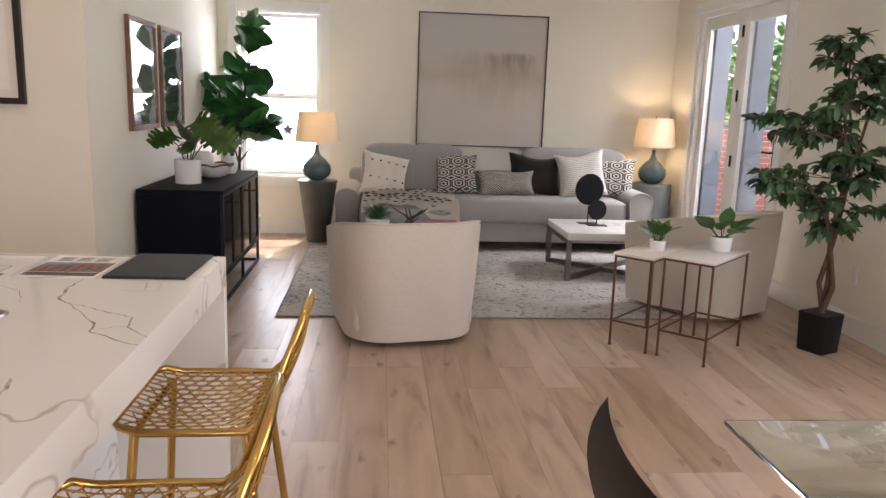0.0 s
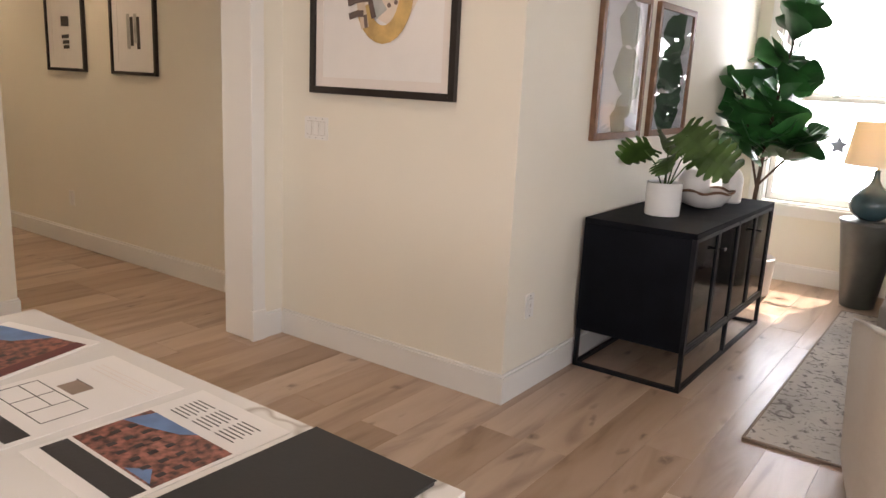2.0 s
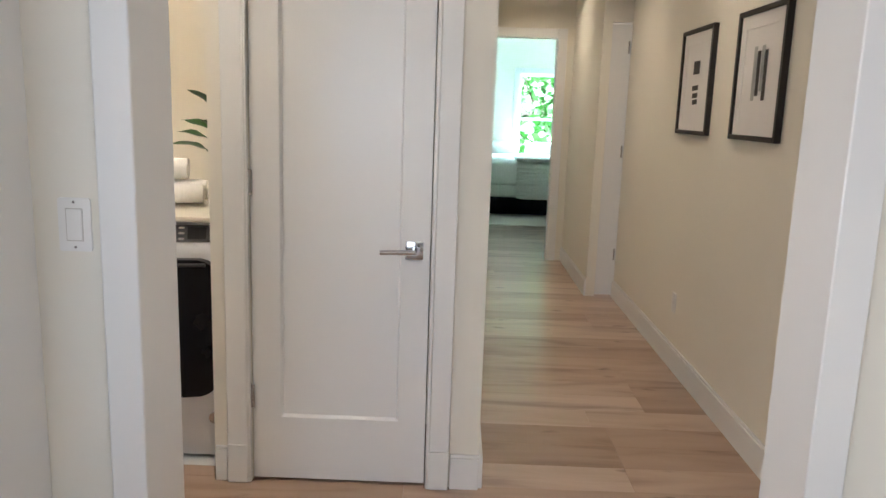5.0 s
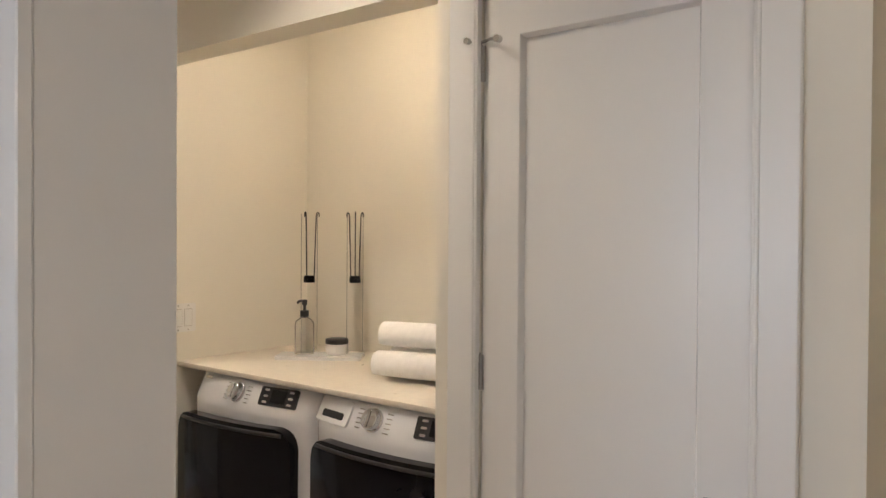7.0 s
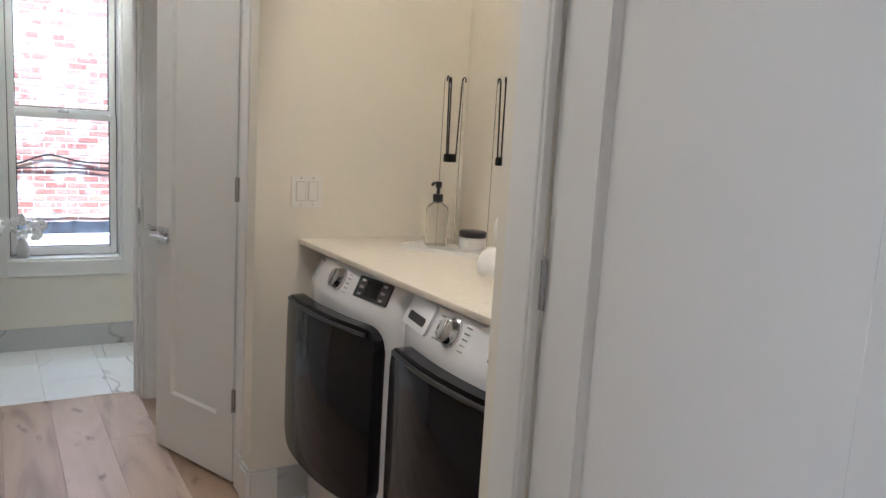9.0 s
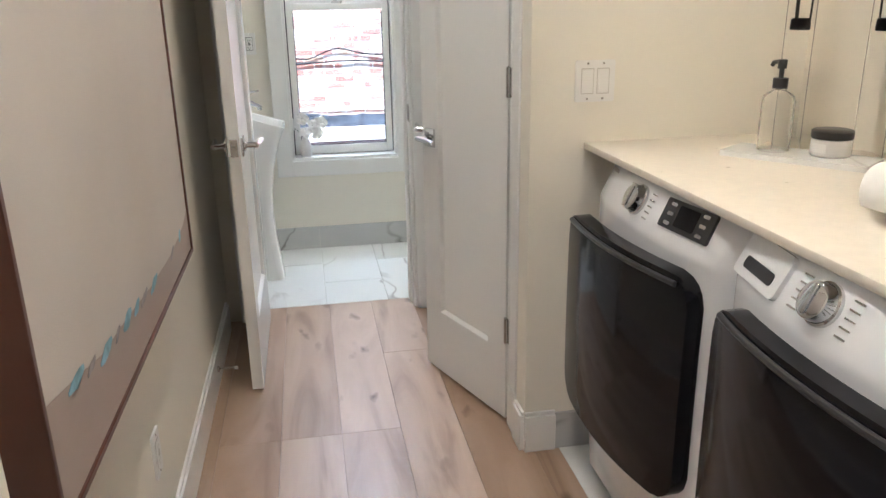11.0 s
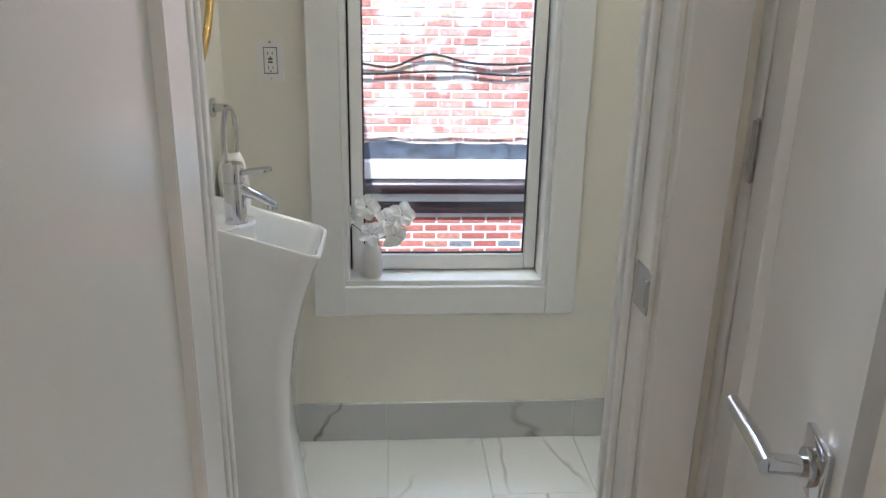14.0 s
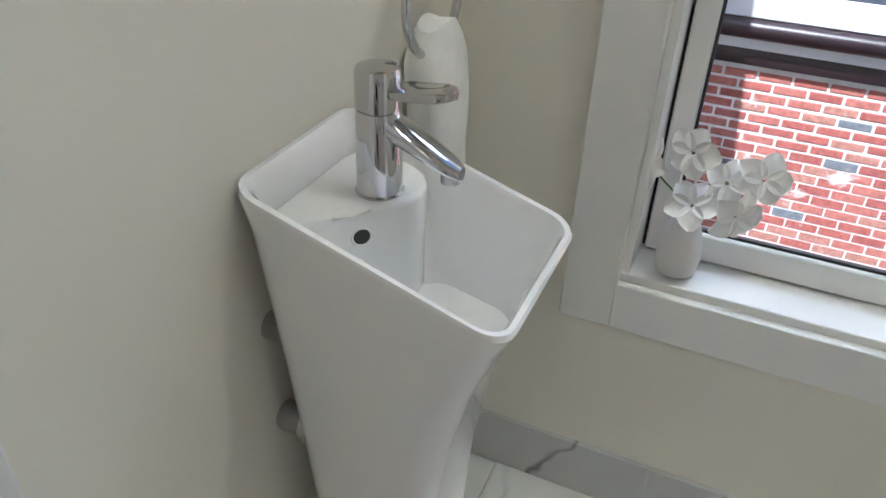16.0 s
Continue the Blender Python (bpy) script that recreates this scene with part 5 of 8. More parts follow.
# ---- recessed ceiling lamps ----
def can_lamp(x, y, z, watts, colour=WARM, spread=130):
    c = thing("recessed_lamp", (x, y, z), 0, "small round recessed ceiling lamp, lit", "ceiling lamp", "recessed ceiling lamps")
    part("trim_ring", lathe(B(), [(0.062, -0.004), (0.085, -0.005), (0.088, 0.0), (0.06, 0.0)], 28), M["trim"], c)
    part("lens", lathe(B(), [(0.06, -0.002), (0.06, 0.0)], 28), M["can"], c)
    area_lamp("lamp_beam", (x, y, z - 0.012), (x, y, 0), 0.11, 0.11, watts, colour, spread)


for x, y in ((-4.0, 5.03), (-5.6, 5.03), (-7.1, 5.0)):
    can_lamp(x, y, H2, 2.1, (1.0, 0.78, 0.52))
can_lamp(-2.72, -0.15, H2, 3.2, (1.0, 0.90, 0.68), 125)
# three unseen passage lamps, added to brighten its walls and painting
can_lamp(-2.5, 4.55, H2, 0.9)
can_lamp(-2.5, 3.15, H2, 3.5)
can_lamp(-2.5, 1.7, H2, 2.3)
can_lamp(-3.19, 2.75, H2, 3.6, (1.0, 0.78, 0.52), 176)
for x, y in ((-0.9, 4.4), (-0.9, 1.6), (1.6, 3.6), (1.6, 0.6), (3.4, 3.4)):
    can_lamp(x, y, H1, 2.4, (1.0, 0.86, 0.68))
vt = thing("ceiling_vent", (-7.25, 5.0, H2), 0, "white louvred air vent in the hall ceiling", "vent")
vb = B()
for lo, hi in (((-0.09, -0.17, -0.008), (0.09, -0.15, 0)), ((-0.09, 0.15, -0.008), (0.09, 0.17, 0)), ((-0.09, -0.15, -0.008), (-0.07, 0.15, 0)), ((0.07, -0.15, -0.008), (0.09, 0.15, 0))):
    box(vb, lo, hi, 0.001)
part("vent_frame", vb, M["trim"], vt)
# dark bars stand in for the shaded slots between the louvres
for k in range(6):
    part("shaded_slot", box(B(), (-0.066 + k * 0.023, -0.15, -0.006), (-0.052 + k * 0.023, 0.15, -0.001)), M["steel"], vt)


# ---- soft shapes ----
def puff(bm, a, b, c, at_=(0, 0, 0), e1=0.35, e2=0.35, nu=28, nv=16, m=None):
    """A rounded block, half sizes a, b, c."""
    def pw(v, e):
        return math.copysign(abs(v) ** e, v)

    vs = []
    for j in range(nv + 1):
        v = -math.pi / 2 + math.pi * j / nv
        vs.append([bm.verts.new((at_[0] + a * pw(math.cos(v), e1) * pw(math.cos(u), e2), at_[1] + b * pw(math.cos(v), e1) * pw(math.sin(u), e2), at_[2] + c * pw(math.sin(v), e1))) for u in [2 * math.pi * i / nu for i in range(nu)]])
    for p, q in zip(vs, vs[1:]):
        for i in range(nu):
            bm.faces.new((p[i], p[(i + 1) % nu], q[(i + 1) % nu], q[i]))
    new_vs = [v for r in vs for v in r]
    bmesh.ops.remove_doubles(bm, verts=new_vs, dist=0.0004)
    if m is not None:
        bm.transform(m)
    return bm


def pillow_mesh(w, h, t, n=14, seed=0):
    bm = B()

    def f(s):
        def g(u, v):
            x, y = 2 * u - 1, 2 * v - 1
            th = t / 2 * max(0.0, (1 - x ** 4) * (1 - y ** 4)) ** 0.5
            th *= 1 + 0.12 * noise.noise((x * 2 + seed, y * 2, s))
            return (w / 2 * x * (1 - 0.13 * (1 - y * y)), s * th, h / 2 * y * (1 - 0.13 * (1 - x * x)) + 0.012 * math.sin(3 * x + seed) * (y > 0))
        return g

    grid(bm, f(1), n, n)
    grid(bm, f(-1), n, n)
    bmesh.ops.remove_doubles(bm, verts=bm.verts, dist=0.0008)
    return bm


def patterned(name, dark, light, kind):
    """Woven black and white patterns."""
    m = mat(name, light, 0.9, vary=0.05, scale=20, bump=0.3, fine=300)
    nt = m.node_tree
    N, L = nt.nodes, nt.links
    tc, sep = N.new("ShaderNodeTexCoord"), N.new("ShaderNodeSeparateXYZ")
    L.new(tc.outputs["Object"], sep.inputs[0])

    def op(o, a, b=None):
        q = N.new("ShaderNodeMath")
        q.operation = o
        for i, v in enumerate((a, b)):
            if v is None:
                continue
            if isinstance(v, (int, float)):
                q.inputs[i].default_value = v
            else:
                L.new(v, q.inputs[i])
        return q.outputs[0]

    X, Z = sep.outputs[0], sep.outputs[2]
    if kind == "stripe":
        s = op("GREATER_THAN", op("SINE", op("MULTIPLY", Z, 330.0)), 0.72)
    else:
        px, pz = (0.15, 0.11) if kind == "hex" else (0.10, 0.085)
        tx = op("ABSOLUTE", op("SUBTRACT", op("FRACT", op("DIVIDE", op("ADD", X, 5.0), px)), 0.5))
        tz = op("ABSOLUTE", op("SUBTRACT", op("FRACT", op("DIVIDE", op("ADD", Z, 5.0), pz)), 0.5))
        d = op("ADD", tx, tz) if kind != "hex" else op("MAXIMUM", op("MULTIPLY", tx, 1.0), op("ADD", op("MULTIPLY", tx, 0.5), op("MULTIPLY", tz, 0.9)))
        s = op("GREATER_THAN", op("SINE", op("MULTIPLY", d, 32.0 if kind == "hex" else 26.0)), 0.05)
    mx = N.new("ShaderNodeMix")
    mx.data_type = "RGBA"
    mx.inputs["A"].default_value, mx.inputs["B"].default_value = (*light, 1), (*dark, 1)
    L.new(s, mx.inputs["Factor"])
    L.new(mx.outputs["Result"], N["Principled BSDF"].inputs["Base Color"])
    return m


GREY = weave("grey_linen", (0.34, 0.325, 0.315), (0.39, 0.375, 0.365), 420)
CREAM = weave("cream_boucle", (0.55, 0.495, 0.435), (0.60, 0.545, 0.48), 380)
IVORY = weave("ivory_cotton", (0.72, 0.66, 0.58), (0.77, 0.71, 0.63), 260)
HEX = patterned("hexagon_weave", (0.02, 0.02, 0.022), (0.62, 0.58, 0.52), "hex")
DIA = patterned("diamond_weave", (0.02, 0.02, 0.022), (0.55, 0.51, 0.46), "dia")
STR = patterned("striped_weave", (0.42, 0.37, 0.32), (0.74, 0.70, 0.65), "stripe")
BLK = weave("black_knit", (0.016, 0.014, 0.014), (0.03, 0.026, 0.025), 200)

# ---- sofa with chaise ----
SX0, SX1, SYB, SYF, CYF = 0.76, 3.80, 8.80, 7.98, 7.30
sofa = thing("sofa", ((SX0 + SX1) / 2, 8.3, 0), 0, "light grey linen sectional sofa with a chaise end", "sofa")
OX, OY = (SX0 + SX1) / 2, 8.3


def so(x, y, z):
    return (x - OX, y - OY, z)


b = box(B(), so(SX0 + 0.03, SYF + 0.04, 0.10), so(SX1 - 0.03, SYB, 0.30), 0.02, 3)
part("base", b, GREY, sofa)
b = box(B(), so(SX0 + 0.03, CYF + 0.04, 0.10), so(1.86, SYF + 0.039, 0.30), 0.02, 3)
part("chaise_base", b, GREY, sofa)
b = box(B(), so(SX0 + 0.1, SYB - 0.2, 0.30), so(SX1 - 0.1, SYB, 0.73), 0.06, 4)
part("back_frame", b, GREY, sofa)
part("seat_cushion", puff(B(), 0.86, 0.40, 0.12, so(2.71, 8.33, 0.41), 0.28, 0.14, 48), GREY, sofa)
part("chaise_cushion", puff(B(), 0.43, 0.69, 0.12, so(1.43, 7.97, 0.41), 0.28, 0.16, 48), GREY, sofa)
for x, w in ((1.30, 0.31), (1.72, 0.29), (2.95, 0.36), (3.35, 0.34)):
    part("back_cushion", puff(B(), w, 0.11, 0.29, so(x, 8.53, 0.705), 0.45, 0.35, 32, m=None), GREY, sofa)
for x0, x1, y0 in ((SX0, 1.0, 7.78), (SX1 - 0.24, SX1, 7.93)):
    a = B()
    xm, w = (x0 + x1) / 2, (x1 - x0) / 2
    prof = [(-w * 0.86, 0.1), (-w * 0.9, 0.44)] + [(w * math.cos(q), 0.52 + 0.1 * math.sin(q)) for q in [math.pi * (1.08 - 0.08 * 0) - math.pi * 1.12 * k / 12 for k in range(13)]] + [(w * 0.9, 0.44), (w * 0.86, 0.1)]
    n0 = [a.verts.new(so(xm + px, y0, pz)) for px, pz in prof]
    n1 = [a.verts.new(so(xm + px, SYB, pz)) for px, pz in prof]
    k = len(prof)
    for i in range(k):
        a.faces.new((n0[i], n0[(i + 1) % k], n1[(i + 1) % k], n1[i]))
    a.faces.new(n0[::-1])
    a.faces.new(n1)
    bmesh.ops.bevel(a, geom=[e for e in a.edges if abs(e.verts[0].co.y - (y0 - OY)) < 1e-4 and abs(e.verts[1].co.y - (y0 - OY)) < 1e-4], offset=0.018, segments=3, affect="EDGES", profile=0.5)
    ar = part("arm", a, GREY, sofa)
    wl = B()
    tube(wl, [so(xm + px * 0.93, y0 - 0.002, 0.52 + (pz - 0.52) * 0.93) for px, pz in prof], 0.006, 6)
    part("welt", wl, GREY, ar)
for x in (SX0 + 0.1, 1.78, SX1 - 0.1):
    for y in (CYF + 0.12 if x < 1.9 else SYF + 0.12, SYB - 0.1):
        part("leg", rod(B(), so(x, y, 0.011), so(x, y, 0.11), 0.018, 0.026, 12), M["black_wood"], sofa)


def cushion(label, x, y, z, w, h, t, rz, lean, material, roll=0.0, seed=0, tufts=False):
    c = thing("throw_pillow", (x, y, z), 0, label, "pillow", "pillows on the sofa")
    c.matrix_basis = pose(x, y, z + h / 2 * math.cos(radians(lean)), lean, roll, rz)
    part("cover", pillow_mesh(w, h, t, seed=seed), material, c)
    if tufts:
        for r in (-0.07, 0.1):
            for k in range(5):
                tf_ = B()
                puff(tf_, 0.012, 0.008, 0.007, (-0.16 + k * 0.08, -t / 2 * (1 - ((-0.16 + k * 0.08) / w * 2) ** 4) ** 0.5 * 0.97, r), 0.8, 0.8, 8, 6)
                part("tuft", tf_, BLK, c)
    return c


ZS = 0.53
cushion("ivory square pillow with rows of dark tufts on the sofa", 1.22, 8.16, ZS - 0.03, 0.47, 0.46, 0.18, 14, -26, IVORY, 13, 1, True)
cushion("black and white hexagon-patterned square pillow", 1.93, 8.36, ZS - 0.01, 0.42, 0.41, 0.16, -8, -18, HEX, -4, 2)
cushion("black and white diamond-patterned lumbar pillow", 2.42, 8.30, ZS - 0.01, 0.58, 0.27, 0.15, -4, -25, DIA, -3, 3)
cushion("black knitted square pillow leaning on the sofa back", 2.72, 8.40, ZS - 0.01, 0.54, 0.42, 0.16, -3, -16, BLK, 2, 4)
cushion("white pillow with thin beige stripes on the sofa", 3.17, 8.28, ZS - 0.01, 0.49, 0.47, 0.18, -10, -20, STR, -9, 5)
cushion("black and white hexagon-patterned square pillow", 3.52, 8.36, ZS - 0.01, 0.44, 0.41, 0.16, -14, -18, HEX, 2, 6)
th = thing("throw_blanket", (1.42, 7.75, 0.535), 0, "ivory woven throw with dark dashes over the chaise", "blanket")


def drapef(u, v):
    x, y = -0.40 + 0.84 * u, -0.47 + 0.95 * v
    y += 0.05 * math.sin(5 * u)
    over = max(0.0, x - 0.40) * 1.0 + max(0.0, -0.40 - y)
    z = 0.024 + 0.05 * noise.noise((x * 5, y * 5, 2)) + 0.01 * math.sin(18 * x + 6 * y) * noise.noise((x * 3, y * 3, 9))
    if y < -0.43:
        z -= (-0.43 - y) * 2.2
    return (x, y, max(z, -0.2))


tb_ = B()
grid(tb_, drapef, 44, 44)
bmesh.ops.solidify(tb_, geom=list(tb_.faces), thickness=-0.008)
part("weave", tb_, IVORY, th)
rng = random.Random(11)
ds = B()
for i in range(12):
    for j in range(9):
        u, v = (i + 0.5 + 0.3 * (j % 2)) / 13, (j + 0.5) / 9
        p = Vector(drapef(u, v))
        puff(ds, 0.02, 0.006, 0.005, (p.x, p.y, p.z + 0.011), 0.8, 0.8, 6, 4)
tagged(part("dashes", ds, mat("brown_yarn", (0.10, 0.075, 0.06), 0.9, vary=0.3, scale=40), th, "short dark woven dashes"), kind="stuff")


# ---- armchairs ----
def armchair(x, y, rz, label):
    c = thing("armchair", (x, y, 0.0), rz, label, "armchair", "barrel armchairs")
    W, D, R = 0.425, 0.41, 0.25

    def outline(s, grow, taper):
        """s runs round the back from one front corner to the other."""
        w, d = (W + grow) * taper, (D + grow) * taper
        r = R + grow
        legs = [d * 2 - r, math.pi / 2 * r, 2 * w - 2 * r, math.pi / 2 * r, d * 2 - r]
        tot = sum(legs)
        q = s * tot
        if q < legs[0]:
            return (w, d - q)
        q -= legs[0]
        if q < legs[1]:
            a = q / r
            return (w - r + r * math.cos(a), -d + r - r * math.sin(a))
        q -= legs[1]
        if q < legs[2]:
            return (w - r - q, -d)
        q -= legs[2]
        if q < legs[3]:
            a = q / r
            return (-w + r - r * math.sin(a), -d + r - r * math.cos(a))
        q -= legs[3]
        return (-w, -d + r + q)

    def top(s):
        k = min(1.0, abs(2 * s - 1) / 0.98)
        return 0.735 - 0.14 * max(0.0, (k - 0.28) / 0.72) ** 1.4

    bm = B()
    n = 56
    prof = []
    for i in range(n + 1):
        s = i / n
        h = top(s)
        ring = []
        for gz, gr in ((0.07, 0.0), (0.075, 0.004), (0.3, 0.0), (0.55, 0.0), (1.0 - 0.03, 0.0), (1.0, -0.012), (1.0, -0.045), (1.0 - 0.02, -0.07), (0.6, -0.085), (0.3, -0.09)):
            z = 0.035 + (h - 0.035) * gz if gz > 0.08 else 0.03 + gz * 0.1
            tp = 0.90 + 0.10 * min(1, (z / 0.62)) ** 0.8
            px, py = outline(s, gr, tp)
            ring.append(bm.verts.new((px, py, z)))
        prof.append(ring)
    for a, b in zip(prof, prof[1:]):
        for k in range(len(a) - 1):
            bm.faces.new((a[k], b[k], b[k + 1], a[k + 1]))
    for e in (prof[0], prof[-1]):
        bm.faces.new(e)
    part("shell", bm, CREAM, c)
    wl = B()
    tube(wl, [(*outline(i / n, -0.006, 1.0), top(i / n) + 0.002) for i in range(n + 1)], 0.006, 6)
    part("welt", wl, CREAM, c)
    part("seat", puff(B(), 0.36, 0.34, 0.10, (0, 0.055, 0.36), 0.35, 0.22, 36), CREAM, c)
    part("seat_rail", box(B(), (-0.37, -0.30, 0.07), (0.37, 0.36, 0.28), 0.05, 4), CREAM, c)
    part("swivel_base", lathe(B(), [(0.27, 0.011), (0.28, 0.014), (0.28, 0.03), (0.24, 0.06)], 36), M["black_wood"], c, "dark round swivel base")
    return c


armchair(1.325, 5.50, 12, "cream upholstered barrel swivel armchair with its back turned")
armchair(3.53, 6.08, 30, "cream upholstered barrel swivel armchair beside the glass doors")

# ---- rug ----
RUG = mat("faded_rug", (0.44, 0.41, 0.38), 0.95, vary=0.05, scale=5, bump=0.6, fine=200)
nt = RUG.node_tree
tc = nt.nodes.new("ShaderNodeTexCoord")
n1, n2 = nt.nodes.new("ShaderNodeTexNoise"), nt.nodes.new("ShaderNodeTexNoise")
n1.inputs["Scale"].default_value, n1.inputs["Detail"].default_value, n1.inputs["Distortion"].default_value = 15.0, 8, 2.0
n2.inputs["Scale"].default_value, n2.inputs["Detail"].default_value = 1.6, 3
cr, cr2, mx = nt.nodes.new("ShaderNodeValToRGB"), nt.nodes.new("ShaderNodeValToRGB"), nt.nodes.new("ShaderNodeMix")
mx.data_type = "RGBA"
cr.color_ramp.elements[0].position, cr.color_ramp.elements[1].position = 0.34, 0.46
cr2.color_ramp.elements[0].color, cr2.color_ramp.elements[1].color = (0.38, 0.36, 0.34, 1), (0.53, 0.49, 0.45, 1)
cr2.color_ramp.elements[0].position, cr2.color_ramp.elements[1].position = 0.35, 0.65
mx.inputs["A"].default_value = (0.16, 0.145, 0.14, 1)
nt.links.new(tc.outputs["Object"], n1.inputs["Vector"])
nt.links.new(tc.outputs["Object"], n2.inputs["Vector"])
nt.links.new(n1.outputs["Fac"], cr.inputs["Fac"])
nt.links.new(n2.outputs["Fac"], cr2.inputs["Fac"])
nt.links.new(cr.outputs["Color"], mx.inputs["Factor"])
nt.links.new(cr2.outputs["Color"], mx.inputs["B"])
nt.links.new(mx.outputs["Result"], nt.nodes["Principled BSDF"].inputs["Base Color"])
rug = thing("area_rug", (2.05, 6.98, 0), 0, "large faded grey and cream low-pile area rug", "rug")
part("rug_weave", box(B(), (-1.54, -1.24, 0.001), (1.54, 1.24, 0.010), 0.003), RUG, rug)
e = B()
for lo, hi in (((-1.55, -1.25, 0.001), (1.55, -1.235, 0.012)), ((-1.55, 1.235, 0.001), (1.55, 1.25, 0.012)), ((-1.55, -1.25, 0.001), (-1.535, 1.25, 0.012)), ((1.535, -1.25, 0.001), (1.55, 1.25, 0.012))):
    box(e, lo, hi, 0.004)
part("binding", e, weave("taupe_binding", (0.26, 0.20, 0.16), (0.3, 0.24, 0.19)), rug)

# ---- coffee tables ----
def coffee_table(x, y, label):
    c = thing("coffee_table", (x, y, 0.012), 0, label, "table")
    part("tabletop", box(B(), (-0.40, -0.38, 0.335), (0.40, 0.38, 0.395), 0.004, 2), veined("white_stone_top", (0.78, 0.77, 0.75), (0.6, 0.59, 0.57), 2.0, 0.02, 0.25), c)
    s = 0.02
    for sx in (-1, 1):
        for sy in (-1, 1):
            part("leg", box(B(), (sx * 0.385 - s, sy * 0.365 - s, 0.0), (sx * 0.385 + s, sy * 0.365 + s, 0.336), 0.002), M["steel"], c)
    for sy in (-1, 1):
        L_ = math.hypot(0.77, 0.73) - 0.04
        bm = box(B(), (-L_ / 2, -0.018, 0.001 if sy > 0 else 0.003), (L_ / 2, 0.018, 0.045 if sy > 0 else 0.043), 0.002)
        bm.transform(Matrix.Rotation(sy * math.atan2(0.73, 0.77), 4, "Z"))
        part("cross_bar", bm, M["steel"], c)
    for sx in (-1, 1):
        part("apron", box(B(), (sx * 0.385 - 0.018, -0.345, 0.30), (sx * 0.385 + 0.018, 0.345, 0.334), 0.002), M["steel"], c)
    return c


coffee_table(3.10, 7.20, "square white-topped coffee table on a grey steel frame")
coffee_table(1.42, 6.74, "square white-topped coffee table holding books and a plant")
dsk = thing("disc_sculpture", (3.03, 7.30, 0.407), 0, "black sculpture of two discs on thin stands", "sculpture")
for dx, dz, r, dy in ((-0.03, 0.30, 0.135, 0.05), (0.02, 0.135, 0.085, -0.06)):
    p = B()
    lathe(p, [(r * 0.2, -0.006), (r, -0.006), (r + 0.003, 0), (r, 0.006), (r * 0.2, 0.006)], 40)
    p.transform(at((dx, dy, dz)) @ Matrix.Rotation(radians(90), 4, "X") @ Matrix.Rotation(radians(12), 4, "Y"))
    part("disc", p, M["black"], dsk)
    part("stand", rod(B(), (dx, dy, 0.005), (dx, dy, dz - r * 0.4), 0.005, seg=8), M["black"], dsk)
    part("foot_plate", box(B(), (dx - 0.085, dy - 0.045, 0.0), (dx + 0.085, dy + 0.045, 0.006), 0.001), M["black"], dsk)


# ---- nesting tables ----
def side_table(ax, ay, w, l, h, label):
    """A narrow frame table turned 45 degrees; ax, ay its foremost foot."""
    c = thing("nesting_table", (ax, ay, 0), 45, label, "side table", "nesting side tables")
    mtop = veined("pale_marble_top", (0.76, 0.73, 0.70), (0.6, 0.57, 0.54), 2.5, 0.02, 0.12)
    part("tabletop", box(B(), (-0.012, -0.012, h - 0.016), (l + 0.012, w + 0.012, h), 0.003, 2), mtop, c)
    r = 0.0075
    for x in (0, l):
        for y in (0, w):
            part("leg", rod(B(), (x, y, 0.0), (x, y, h - 0.018), r, seg=10), M["bronze"], c)
            part("foot", lathe(B(), [(0.011, 0.0), (0.011, 0.006), (0.008, 0.009)], 12, (x, y, 0)), M["bronze"], c)
    for z, nm in ((h - 0.024, "top_rail"), (0.155, "stretcher")):
        for a, b in (((0, 0), (l, 0)), ((0, w), (l, w)), ((0, 0), (0, w)), ((l, 0), (l, w))):
            part(nm, rod(B(), (*a, z), (*b, z), r * 0.85, seg=8), M["bronze"], c)
    return c


side_table(3.00, 4.815, 0.28, 0.545, 0.60, "narrow bronze-legged nesting table with a marble top")
side_table(2.745, 5.045, 0.235, 0.50, 0.575, "lower bronze-legged nesting table with a pale top")


# ---- plants ----
def leaf_into(bm, m, length, width, shape="oval", fold=0.15, curl=0.2, n=5):
    """One leaf along +x of m, bent down by curl and folded along its rib."""
    def f(u, v):
        s = 2 * v - 1
        if shape == "fiddle":
            w = width * (0.55 * math.sin(math.pi * min(1, u * 1.02)) ** 0.7 + 0.75 * math.sin(math.pi * u ** 1.7) ** 1.2) * 0.8
        else:
            w = width * math.sin(math.pi * u ** 0.85) ** 0.9 * 0.5
        return m @ Vector((length * u, s * w, fold * abs(s) * w - curl * length * u * u + 0.02 * length * math.sin(9 * u) * s))
    grid(bm, f, n, 4)


def aim(p, d, roll=0.0):
    d = Vector(d)
    return at(p) @ d.to_track_quat("X", "Z").to_matrix().to_4x4() @ Matrix.Rotation(roll, 4, "X")


